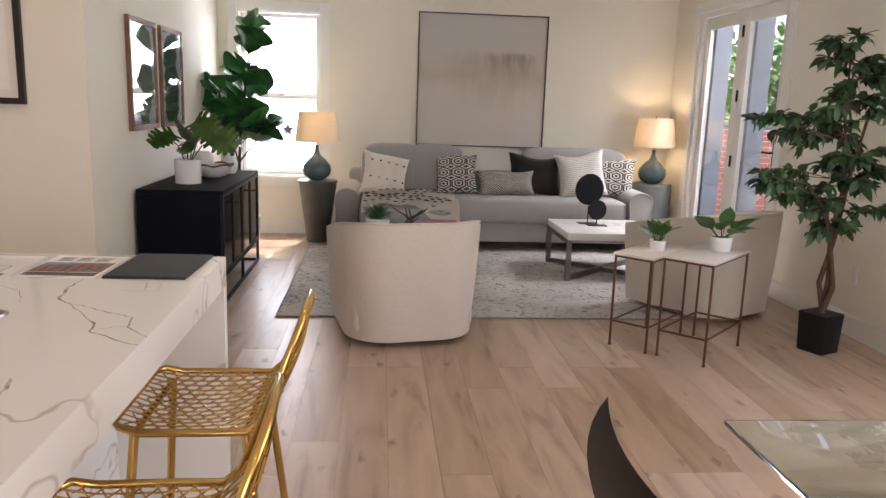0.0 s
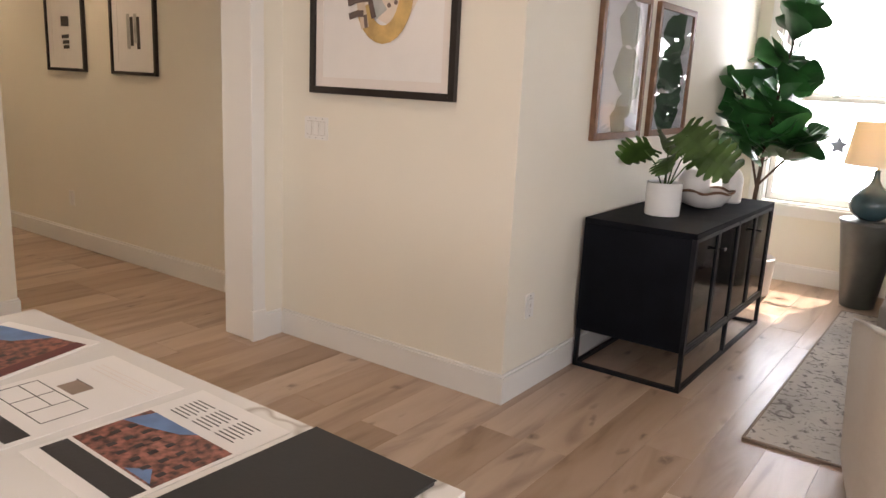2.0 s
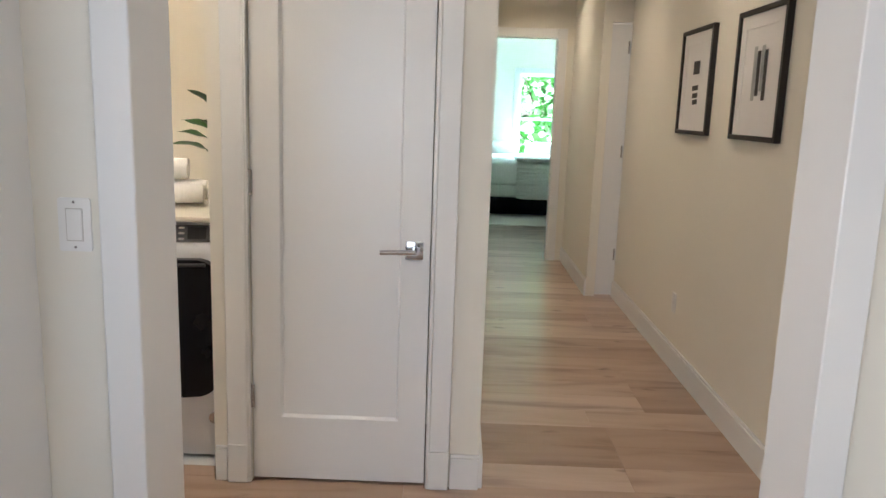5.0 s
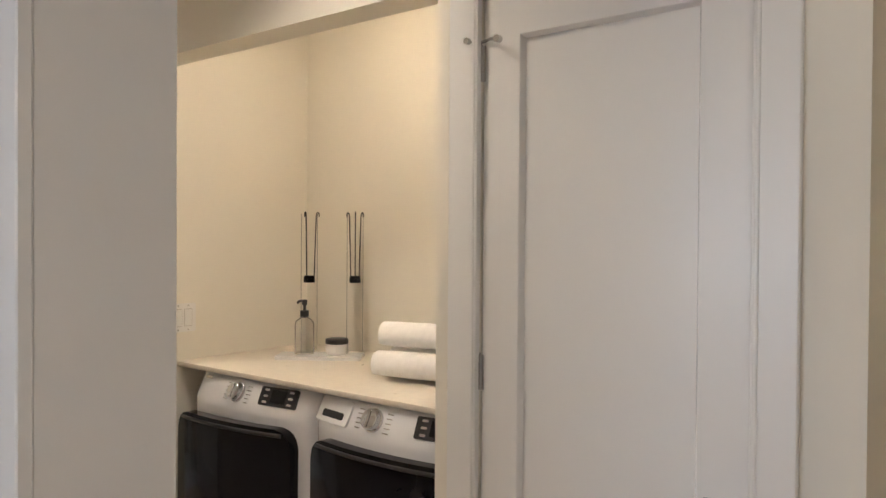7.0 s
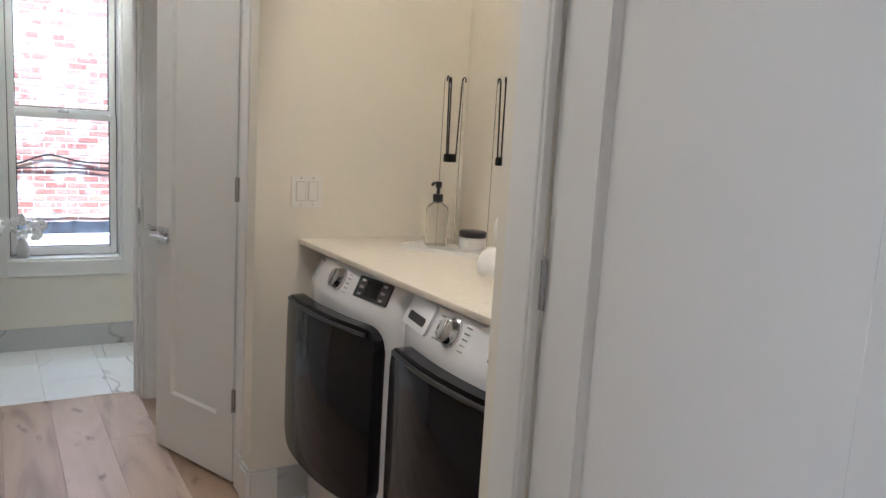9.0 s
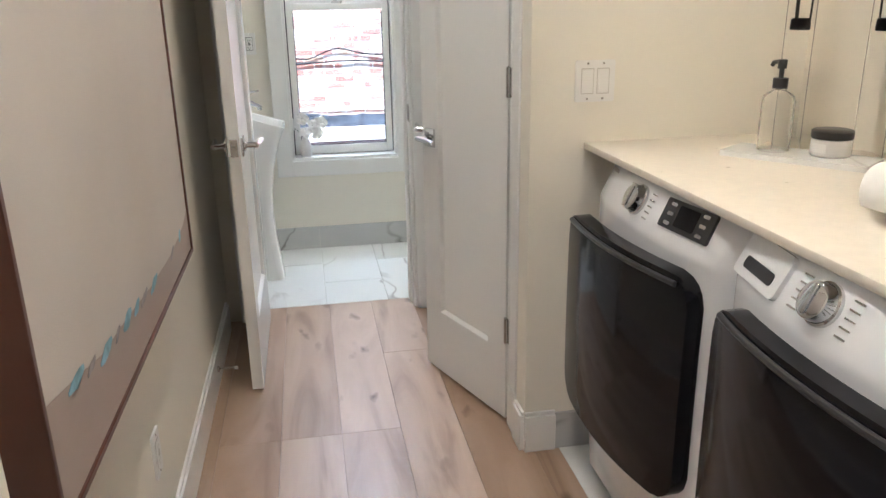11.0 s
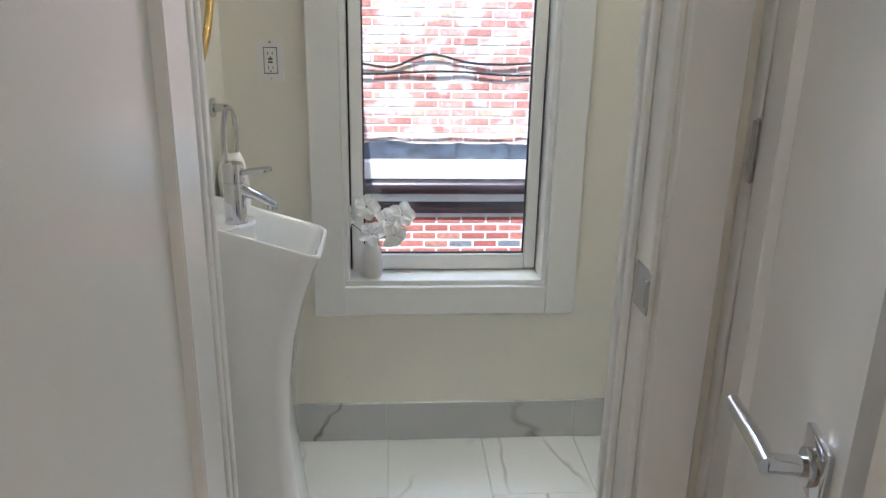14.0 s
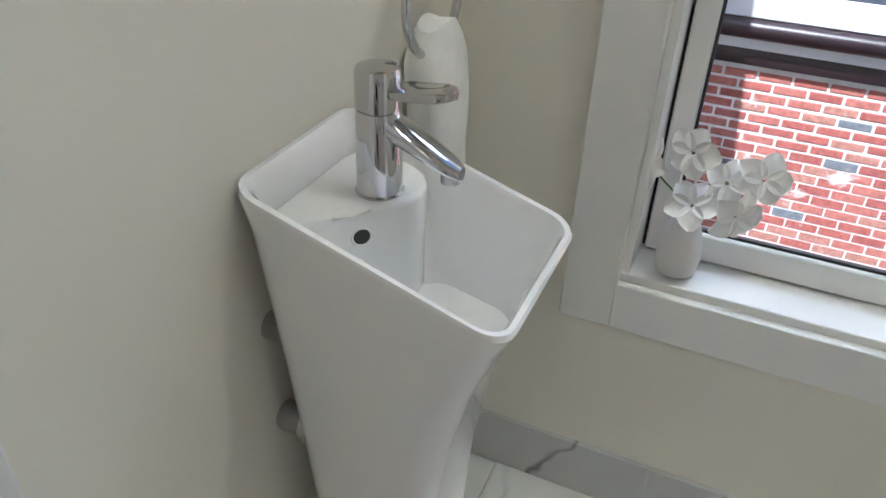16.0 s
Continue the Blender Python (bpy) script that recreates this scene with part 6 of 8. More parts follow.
def fiddle_fig():
    rng = random.Random(21)
    c = thing("fiddle_leaf_fig", (-0.13, 8.22, 0), 0, "tall fiddle-leaf fig with broad dark green leaves", "plant")
    part("pot", lathe(B(), [(0.12, 0), (0.15, 0.02), (0.17, 0.28), (0.16, 0.29), (0.15, 0.27), (0.14, 0.25)], 28), M["matte_ceramic"], c)
    part("soil", lathe(B(), [(0.14, 0.25), (0.145, 0.262)], 20), M["soil"], c)
    stems = [[(0, 0, 0.26), (-0.03, 0, 0.7), (-0.01, 0.02, 1.1), (0.05, 0.02, 1.6), (0.12, 0, 2.02)], [(-0.02, 0, 0.75), (-0.12, 0.02, 1.1), (-0.2, 0, 1.45)], [(-0.02, 0, 0.8), (0.12, 0.03, 0.98), (0.22, 0, 1.12)]]
    for s in stems:
        part("trunk", tube(B(), s, [0.02 - 0.004 * i for i in range(len(s))] if len(s) > 3 else 0.009, 8), M["bark"], c)
    spots = []
    for s in stems:
        pts = [Vector(p) for p in s]
        for a, b in zip(pts, pts[1:]):
            for k in range(7):
                p = a.lerp(b, (k + 0.5) / 7)
                if p.z > 0.95:
                    spots.append(p)
    k = 0
    for p in spots:
        for q in range(3 if p.z < 1.75 else 2):
            az = k * 2.4 + rng.uniform(-0.4, 0.4)
            up = rng.uniform(0.0, 1.1) if p.z < 1.75 else rng.uniform(0.6, 1.6)
            d = Vector((math.cos(az), math.sin(az), up)).normalized()
            ll = rng.uniform(0.17, 0.27) * (0.8 if p.z > 1.8 else 1.0)
            st_ = B()
            p2 = p + d * 0.05
            tube(st_, [p, p2], 0.004, 5)
            leaf_into(st_, aim(p2, d, rng.uniform(-0.9, 0.9)), ll, ll * 0.66, "fiddle", 0.22, rng.uniform(-0.12, 0.2), 7)
            part("leaf", st_, M["leaf_fig"], c)
            k += 1
    return c


def ficus_tree():
    rng = random.Random(8)
    c = thing("ficus_tree", (3.85, 5.12, 0), 0, "artificial ficus tree in a square black planter", "plant")
    pl = B()
    w0, w1, h = 0.082, 0.092, 0.24
    prism(pl, rounded(2, 2, 0.08, 2), 0, 1)
    for v in pl.verts:
        s = blend(w0, w1, v.co.z)
        v.co = (v.co.x * s, v.co.y * s, v.co.z * h)
    pl.transform(Matrix.Rotation(radians(24), 4, "Z"))
    part("planter", pl, M["black"], c, "square black planter")
    trunks = [[(0, 0, 0.22), (0.02, 0.01, 0.45), (-0.01, 0, 0.7), (0.03, 0.0, 1.0), (0.0, 0.02, 1.4), (-0.03, 0, 1.75)], [(0.02, 0.02, 0.22), (-0.03, 0.02, 0.42), (0.03, 0.02, 0.68), (0.08, 0.03, 1.05), (0.14, 0.0, 1.5)], [(-0.02, -0.02, 0.22), (0.03, -0.03, 0.4), (0.0, -0.01, 0.62), (-0.07, -0.03, 0.85), (-0.22, -0.05, 1.02), (-0.45, -0.05, 1.06)]]
    for s in trunks:
        part("trunk", tube(B(), s, [0.018 - 0.0026 * i for i in range(len(s))], 8), M["bark"], c)
    tw, lv = B(), B()
    tips = []
    for z, x, y, n in ((1.80, -0.05, 0.0, 7), (1.62, 0.05, 0.02, 9), (1.45, 0.02, 0, 10), (1.30, 0.0, 0.02, 11), (1.15, 0.05, 0, 9), (1.0, 0.05, 0.02, 8), (0.85, 0.03, 0, 6), (0.75, 0.02, 0.0, 5)):
        for k in range(n):
            a = rng.uniform(0, 6.28)
            r = rng.uniform(0.10, 0.30) * (0.6 if z > 1.7 or z < 0.8 else 1.0)
            tips.append(((x, y, z), (x + r * math.cos(a), y + r * 0.8 * math.sin(a), z + rng.uniform(-0.08, 0.14))))
    for z, dx in ((1.36, -0.56), (1.05, -0.55), (1.28, -0.42), (0.98, -0.40), (0.92, -0.3)):
        for k in range(3):
            tips.append(((-0.05, 0, z), (dx + rng.uniform(-0.08, 0.1), rng.uniform(-0.08, 0.08), z + rng.uniform(-0.06, 0.05))))
    for p, q in tips:
        p, q = Vector(p), Vector(q)
        mid = p.lerp(q, 0.5) + Vector((0, 0, 0.03))
        tube(tw, [p, mid, q], [0.004, 0.003, 0.0015], 4)
        m = int(13 + 26 * (q - p).length)
        for k in range(m):
            t = rng.uniform(0.3, 1.0)
            o = (p.lerp(mid, t * 2) if t < 0.5 else mid.lerp(q, t * 2 - 1))
            a = rng.uniform(0, 6.28)
            d = ((q - p).normalized() * 0.7 + Vector((math.cos(a), math.sin(a), rng.uniform(-1.3, 0.5)))).normalized()
            leaf_into(lv, aim(o, d, rng.uniform(-0.8, 0.8)), rng.uniform(0.06, 0.098), rng.uniform(0.034, 0.05), "oval", 0.25, rng.uniform(0.1, 0.5), 4)
    tagged(part("branching", tw, M["bark"], c), kind="stuff")
    tagged(part("crown", lv, M["leaf_ficus"], c, "small pointed dull green leaves"), kind="stuff")
    return c


def monstera():
    rng = random.Random(5)
    c = thing("monstera_plant", (-0.19, 6.42, 0.787), 0, "small monstera in a white cylinder pot on the console", "plant")
    part("pot", lathe(B(), [(0.086, 0), (0.09, 0.004), (0.092, 0.17), (0.086, 0.172), (0.084, 0.15)], 32), M["ceramic"], c, "white cylinder pot")
    part("soil", lathe(B(), [(0.08, 0.14), (0.084, 0.152)], 20), M["soil"], c)
    for x, y, z, sz, az in ((-0.12, -0.03, 0.33, 0.17, 2.9), (-0.02, 0.05, 0.38, 0.16, 1.7), (0.12, 0.06, 0.36, 0.2, 0.5), (0.2, -0.02, 0.33, 0.21, -0.2), (0.03, -0.08, 0.30, 0.15, -1.5), (0.10, -0.04, 0.42, 0.19, -0.6)):
        s = B()
        tube(s, [(0.02 * math.cos(az), 0.02 * math.sin(az), 0.15), (x * 0.5, y * 0.5, z * 0.8), (x, y, z)], 0.004, 6)
        part("stem", s, M["leaf_monstera"], c)
        b = B()
        d = Vector((math.cos(az), math.sin(az), -0.25)).normalized()
        m = aim((x, y, z), d, rng.uniform(-0.3, 0.3) + 0.5) @ at((-sz * 0.3, 0, 0))
        # half blades cut into fingers
        for side in (-1, 1):
            n = 6
            for k in range(n):
                u0, u1 = k / n, (k + 0.9) / n
                reach = sz * 0.68 * math.sin(math.pi * (0.18 + 0.74 * (k + 0.4) / n)) ** 0.7

                def fin(u, v, u0=u0, u1=u1, reach=reach, side=side):
                    uu = blend(u0, u1, u)
                    s_ = v
                    return m @ Vector((sz * (uu + 0.10 * v * (1 if k > 1 else -0.4)), side * (0.004 + reach * s_ * (1 - 0.25 * (2 * u - 1) ** 2 * v)), -0.35 * sz * uu * uu + 0.1 * sz * v))
                grid(b, fin, 3, 4)
            def rib(u, v, side=side):
                return m @ Vector((sz * u, side * v * sz * 0.44 * math.sin(math.pi * (0.12 + 0.8 * u)) ** 0.7, -0.35 * sz * u * u + 0.03 * sz * v))
            grid(b, rib, 8, 2)
        part("leaf", b, M["leaf_monstera"], c, "split monstera leaf")
    return c


def small_plant(x, y, z, label, pot_r, pot_h, leaves, size, upright, seed):
    rng = random.Random(seed)
    c = thing("potted_plant", (x, y, z), 0, label, "plant")
    part("pot", lathe(B(), [(pot_r * 0.86, 0), (pot_r * 0.9, 0.003), (pot_r, pot_h), (pot_r * 0.93, pot_h + 0.001), (pot_r * 0.9, pot_h - 0.01)], 28), M["ceramic"], c)
    part("soil", lathe(B(), [(pot_r * 0.8, pot_h - 0.02), (pot_r * 0.9, pot_h - 0.008)], 18), M["soil"], c)
    for k in range(leaves):
        az = k * 2.4
        d = Vector((math.cos(az), math.sin(az), rng.uniform(*upright))).normalized()
        b = B()
        p0 = Vector((pot_r * 0.3 * math.cos(az), pot_r * 0.3 * math.sin(az), pot_h - 0.01))
        p1 = p0 + d * size * 0.45
        tube(b, [p0, p1], 0.003, 5)
        leaf_into(b, aim(p1, d, rng.uniform(-0.5, 0.5)), size * rng.uniform(0.8, 1.15), size * 0.62, "oval", 0.15, rng.uniform(0.1, 0.5), 6)
        part("leaf", b, M["leaf"], c)
    return c


fiddle_fig()
ficus_tree()
monstera()
small_plant(3.20, 5.18, 0.60, "broad-leaved green plant in a white pot on the nesting table", 0.068, 0.085, 9, 0.155, (0.2, 1.6), 3)
small_plant(2.86, 5.30, 0.575, "small upright green plant in a white pot", 0.05, 0.06, 12, 0.10, (1.0, 3.0), 4)
tp = thing("potted_plant", (1.16, 6.60, 0.407), 0, "small grassy green plant in a white bowl", "plant")
part("pot", lathe(B(), [(0.05, 0), (0.085, 0.03), (0.095, 0.13), (0.088, 0.13), (0.085, 0.11)], 28), M["ceramic"], tp)
gb = B()
rng = random.Random(2)
for k in range(140):
    az, t = rng.uniform(0, 6.28), rng.uniform(0.1, 1)
    leaf_into(gb, aim((0.06 * t * math.cos(az), 0.06 * t * math.sin(az), 0.115), (math.cos(az) * t, math.sin(az) * t, 1.1)), rng.uniform(0.08, 0.15), 0.014, "oval", 0.1, 0.3, 3)
tagged(part("tuft", gb, M["leaf"], tp), kind="stuff")
ant = thing("driftwood_ornament", (1.40, 6.56, 0.407), 0, "tangle of brown branch sticks used as an ornament", "ornament")
for k in range(9):
    a = rng.uniform(0, 6.28)
    p = Vector((0.12 * math.cos(a), 0.09 * math.sin(a), 0.012))
    q = Vector((-0.14 * math.cos(a + rng.uniform(-0.5, 0.5)), -0.1 * math.sin(a), rng.uniform(0.08, 0.22)))
    part("stick", tube(B(), [p, p.lerp(q, 0.5) + Vector((0, 0, 0.03)), q], [0.008, 0.007, 0.004], 6), M["bark"], ant)
for k, (col, dz, rot) in enumerate((((0.7, 0.68, 0.66), 0.0, 4), ((0.10, 0.13, 0.28), 0.03, -6), ((0.72, 0.70, 0.69), 0.058, 9), ((0.35, 0.12, 0.16), 0.083, 2))):
    bk = thing("book", (1.64, 6.62, 0.407 + dz), rot, "hardback book in a small stack on the coffee table", "book", "books on the coffee table")
    part("cover", box(B(), (-0.13, -0.095, 0.0), (0.13, 0.095, 0.024 if k != 1 else 0.026), 0.002), mat("book_cloth", col, 0.6, vary=0.06), bk)
    part("pages", box(B(), (-0.126, -0.0965, 0.004), (0.131, 0.091, 0.02), 0.001), M["paper"], bk)

# ---- table lamps on pedestals ----
SHADE = bpy.data.materials.new("linen_shade")
SHADE.use_nodes = True
nt = SHADE.node_tree
sb_ = nt.nodes["Principled BSDF"]
sb_.inputs["Base Color"].default_value, sb_.inputs["Roughness"].default_value = (0.80, 0.74, 0.64, 1), 0.9
tl = nt.nodes.new("ShaderNodeBsdfTranslucent")
tl.inputs[0].default_value = (0.86, 0.76, 0.60, 1)
ms = nt.nodes.new("ShaderNodeMixShader")
ms.inputs[0].default_value = 0.38
nt.links.new(sb_.outputs[0], ms.inputs[1])
nt.links.new(tl.outputs[0], ms.inputs[2])
nt.links.new(ms.outputs[0], nt.nodes["Material Output"].inputs[0])
TEAL = mat("teal_glass_glaze", (0.035, 0.075, 0.09), 0.12, vary=0.25, scale=4, bump=0, coat=0.6)
PED = mat("pewter_lacquer", (0.10, 0.11, 0.105), 0.35, vary=0.15, scale=6, bump=0.05, spec=0.6)


def table_lamp(x, y, z, r0, r1, label, watts):
    c = thing("table_lamp", (x, y, z), 0, label, "lamp", "lit table lamps")
    part("base", lathe(B(), [(0.06, 0), (0.075, 0.006), (0.13, 0.05), (0.145, 0.10), (0.135, 0.15), (0.09, 0.205), (0.045, 0.24), (0.024, 0.28), (0.018, 0.33), (0.022, 0.345)], 40), TEAL, c, "teal glazed teardrop base")
    part("neck", rod(B(), (0, 0, 0.34), (0, 0, 0.42), 0.008, seg=12), M["gold"], c)
    s = B()
    for za, ra, zb, rb in ((0.375, r1, 0.665, r0),):
        lathe(s, [(ra, za), (rb, zb), (rb - 0.003, zb), (ra - 0.003, za)], 48)
        bmesh.ops.delete(s, geom=[f for f in s.faces if len(f.verts) > 10], context="FACES")
        s.verts.ensure_lookup_table()
    part("shade", s, SHADE, c, "cream linen drum shade, lit")
    part("finial", rod(B(), (0, 0, 0.66), (0, 0, 0.69), 0.006, 0.009, 12), M["gold"], c)
    sp_ = B()
    for k in range(3):
        rod(sp_, (0, 0, 0.655), (r0 * math.cos(k * 2.1), r0 * math.sin(k * 2.1), 0.655), 0.0025, seg=6)
    part("spider", sp_, M["gold"], c)
    part("bulb", puff(B(), 0.03, 0.03, 0.045, (0, 0, 0.46), 1, 1, 16, 10), glow("bulb_glass", (1.0, 0.78, 0.5), 6.0), c)
    d = bpy.data.lights.new("bulb_light", "POINT")
    d.energy, d.color, d.shadow_soft_size = watts, (1.0, 0.76, 0.48), 0.05
    new("bulb_light", d).matrix_world = at((x, y, z + 0.54))
    return c


table_lamp(0.55, 8.47, 0.615, 0.175, 0.215, "table lamp with a teal teardrop base, lit", 1.9)
table_lamp(3.98, 8.52, 0.655, 0.175, 0.215, "table lamp with a teal teardrop base, lit", 4.2)
pd = thing("pedestal_table", (0.56, 8.47, 0), 0, "tapered pewter-coloured pedestal table under a lamp", "side table")
part("column", lathe(B(), [(0.105, 0.0), (0.11, 0.006), (0.185, 0.585), (0.195, 0.597), (0.195, 0.612), (0.19, 0.615)], 40), PED, pd)
pd = thing("pedestal_table", (3.98, 8.52, 0), 0, "dark cylindrical pedestal table under a lamp", "side table")
part("column", lathe(B(), [(0.20, 0.0), (0.205, 0.006), (0.205, 0.64), (0.20, 0.652), (0.195, 0.655)], 40), PED, pd)

# ---- console ----
CX0, CX1, CY0, CY1 = -0.435, 0.13, 6.02, 7.50
cs = thing("console_cabinet", (-0.15, 6.76, 0), 0, "black console cabinet with glass doors on a metal frame", "cabinet")
c0 = (-0.15, 6.76)


def co(x, y, z):
    return (x - c0[0], y - c0[1], z)


for nm, (lo, hi) in zip(("top", "side_panel", "side_panel", "bottom", "back_panel", "shelf"), (((CX0, CY0, 0.757), (CX1, CY1, 0.785)), ((CX0, CY0, 0.20), (CX1 - 0.02, CY0 + 0.02, 0.757)), ((CX0, CY1 - 0.02, 0.20), (CX1 - 0.02, CY1, 0.757)), ((CX0, CY0 + 0.02, 0.20), (CX1 - 0.02, CY1 - 0.02, 0.22)), ((CX0, CY0 + 0.02, 0.22), (CX0 + 0.012, CY1 - 0.02, 0.757)), ((CX0 + 0.012, CY0 + 0.02, 0.48), (CX1 - 0.05, CY1 - 0.02, 0.495)))):
    part(nm, box(B(), co(*lo), co(*hi), 0.002), M["black_wood"], cs)
fr = B()
q = 0.011
for y in (CY0 + q, CY1 - q, (CY0 + CY1) / 2):
    for x in (CX0 + q, CX1 - q):
        if y == (CY0 + CY1) / 2 and x < 0:
            continue
        box(fr, co(x - q, y - q, 0.0), co(x + q, y + q, 0.757 if x > 0 else 0.2), 0.0015)
for lo, hi in (((CX0, CY0, 0), (CX1, CY0 + 2 * q, 2 * q)), ((CX0, CY1 - 2 * q, 0), (CX1, CY1, 2 * q)), ((CX1 - 2 * q, CY0, 0), (CX1, CY1, 2 * q)), ((CX0, CY0, 0), (CX0 + 2 * q, CY1, 2 * q)), ((CX1 - 2 * q, CY0, 0.185), (CX1, CY1, 0.205))):
    box(fr, co(*lo), co(*hi), 0.0015)
part("frame", fr, M["black"], cs)
for k in range(4):
    ya, yb = CY0 + 0.024 + k * 0.3585, CY0 + 0.024 + (k + 1) * 0.3585 - 0.003
    dr = B()
    xa, xb = CX1 - 0.02, CX1 - 0.002
    s = 0.018
    for lo, hi in (((xa, ya, 0.207), (xb, ya + s, 0.755)), ((xa, yb - s, 0.207), (xb, yb, 0.755)), ((xa, ya + s, 0.207), (xb, yb - s, 0.207 + s)), ((xa, ya + s, 0.755 - s), (xb, yb - s, 0.755))):
        box(dr, co(*lo), co(*hi), 0.001)
    d_ = part("door", dr, M["black"], cs)
    part("door_glass", box(B(), co(xa + 0.006, ya + s, 0.207 + s), co(xa + 0.010, yb - s, 0.755 - s)), M["black_glass"], d_)
    if k in (0, 2):
        hnd = B()
        rod(hnd, co(xb, yb + 0.0015, 0.66), co(xb + 0.03, yb + 0.0015, 0.66), 0.006, seg=10)
        box(hnd, co(xb + 0.024, yb - 0.022, 0.652), co(xb + 0.034, yb + 0.025, 0.668), 0.003)
        part("handle", hnd, M["black"], d_)
bw = thing("wooden_edge_bowl", (-0.12, 6.88, 0.786), 0, "round pale bowl with a ragged dark rim on the console", "bowl")
bm = B()
prof_ = [(0.05, 0.0), (0.10, 0.015), (0.14, 0.06), (0.155, 0.095), (0.147, 0.097), (0.13, 0.06), (0.09, 0.022)]
lathe(bm, prof_, 40)
part("bowl", bm, M["matte_ceramic"], bw)
rb = B()
tube(rb, [(0.153 * math.cos(a) * (1 + 0.04 * math.sin(7 * a)), 0.153 * math.sin(a) * (1 + 0.04 * math.sin(5 * a)), 0.098 + 0.007 * math.sin(6 * a)) for a in [2 * math.pi * k / 48 for k in range(48)]], 0.008, 6, True)
part("rim", rb, M["walnut"], bw, "ragged dark wooden rim")
v1 = thing("ceramic_vase", (-0.06, 7.22, 0.786), 0, "white bottle-shaped ceramic vase on the console", "vase")
part("body", lathe(B(), [(0.05, 0), (0.058, 0.01), (0.058, 0.14), (0.045, 0.18), (0.026, 0.20), (0.026, 0.225), (0.022, 0.225)], 28), M["matte_ceramic"], v1)
v2 = thing("ceramic_vase", (-0.22, 7.0, 0.786), 0, "squat white ceramic vase on the console", "vase")
part("body", lathe(B(), [(0.06, 0), (0.085, 0.02), (0.09, 0.13), (0.075, 0.17), (0.06, 0.19), (0.055, 0.19)], 28), M["matte_ceramic"], v2)


# ---- pictures ----
def framed(name, m, w, h, fw, fd, frame_m, back_m, label, mat_w=0.0, mat_m=None, category="picture", group="", deep=0.42):
    """A framed sheet, its back on z = 0 of m, its middle at the origin, upright along y."""
    c = thing(name, (0, 0, 0), 0, label, category, group)
    c.matrix_basis = m
    f = B()
    for lo, hi in (((-w / 2, -h / 2, 0), (-w / 2 + fw, h / 2, fd)), ((w / 2 - fw, -h / 2, 0), (w / 2, h / 2, fd)), ((-w / 2 + fw, -h / 2, 0), (w / 2 - fw, -h / 2 + fw, fd)), ((-w / 2 + fw, h / 2 - fw, 0), (w / 2 - fw, h / 2, fd))):
        box(f, lo, hi, 0.0015)
    part("frame", f, frame_m, c)
    if mat_w:
        mb_ = B()
        a, b_ = w / 2 - fw, h / 2 - fw
        for lo, hi in (((-a, -b_, 0.002), (-a + mat_w, b_, fd * 0.55)), ((a - mat_w, -b_, 0.002), (a, b_, fd * 0.55)), ((-a + mat_w, -b_, 0.002), (a - mat_w, -b_ + mat_w, fd * 0.55)), ((-a + mat_w, b_ - mat_w, 0.002), (a - mat_w, b_, fd * 0.55))):
            box(mb_, lo, hi, 0.0005)
        part("mat", mb_, mat_m or M["mat_board"], c)
    part("sheet", box(B(), (-w / 2 + fw, -h / 2 + fw, 0.001), (w / 2 - fw, h / 2 - fw, fd * deep)), back_m, c)
    return c


def blob(c, pts, z, material, name="brush_mark", r=0.02):
    """A brush mark along pts."""
    bm = B()
    tube(bm, [(x, y, 0) for x, y in pts], r, 10)
    for v in bm.verts:
        v.co.z = z + (0.0008 if v.co.z > 0 else 0.0)
    bmesh.ops.remove_doubles(bm, verts=bm.verts, dist=0.0001)
    return part(name, bm, material, c)


p1_ = framed("framed_print", at((-1.227, YP, 1.80)) @ FACE_YN, 0.89, 0.945, 0.034, 0.03, M["frame_black"], M["paper"], "abstract ochre and grey print in a black frame", 0.045, M["mat_board"])
OCH, GRB, TAN, BRN = mat("ochre_wash", (0.56, 0.38, 0.15), 0.8, vary=0.2, scale=12), mat("grey_blue_wash", (0.42, 0.43, 0.41), 0.8, vary=0.15, scale=10), mat("tan_wash", (0.66, 0.54, 0.42), 0.8, vary=0.15, scale=8), mat("umber_ink", (0.15, 0.11, 0.095), 0.8, vary=0.2, scale=14)
zz = 0.0135
for dx, dy, rx, ry in ((-0.06, 0.26, 0.17, 0.13), (0.06, 0.05, 0.2, 0.2), (0.17, 0.22, 0.12, 0.16), (-0.03, 0.02, 0.15, 0.12)):
    bm = B()
    prism(bm, [(dx + rx * math.cos(a) * (1 + 0.12 * math.sin(3 * a + dx * 9)), dy + ry * math.sin(a) * (1 + 0.1 * math.sin(4 * a))) for a in [2 * math.pi * k / 40 for k in range(40)]], zz, zz + 0.0006)
    zz += 0.0008
    part("wash", bm, mat("pale_tan_wash", (0.72, 0.63, 0.54), 0.85, vary=0.08, scale=6), p1_)
arc = [(0.02 + 0.135 * math.cos(a), 0.0 + 0.19 * math.sin(a)) for a in [radians(200 + 14 * k) for k in range(14)]]
blob(p1_, arc, 0.0175, OCH, r=0.042)
blob(p1_, [(-0.13, 0.14), (-0.09, 0.19), (-0.02, 0.22)], 0.0178, OCH, r=0.045)
blob(p1_, [(-0.135, 0.0), (-0.105, -0.1), (-0.09, -0.16)], 0.0176, TAN, r=0.025)
blob(p1_, [(0.0, 0.14), (-0.03, 0.06), (-0.025, -0.05), (0.01, -0.10)], 0.0182, GRB, r=0.04)
blob(p1_, [(0.06, 0.2), (0.12, 0.12), (0.13, -0.02)], 0.0181, TAN, r=0.06)
blob(p1_, [(-0.2, -0.045), (-0.14, -0.03), (-0.07, -0.025)], 0.0188, BRN, r=0.017)
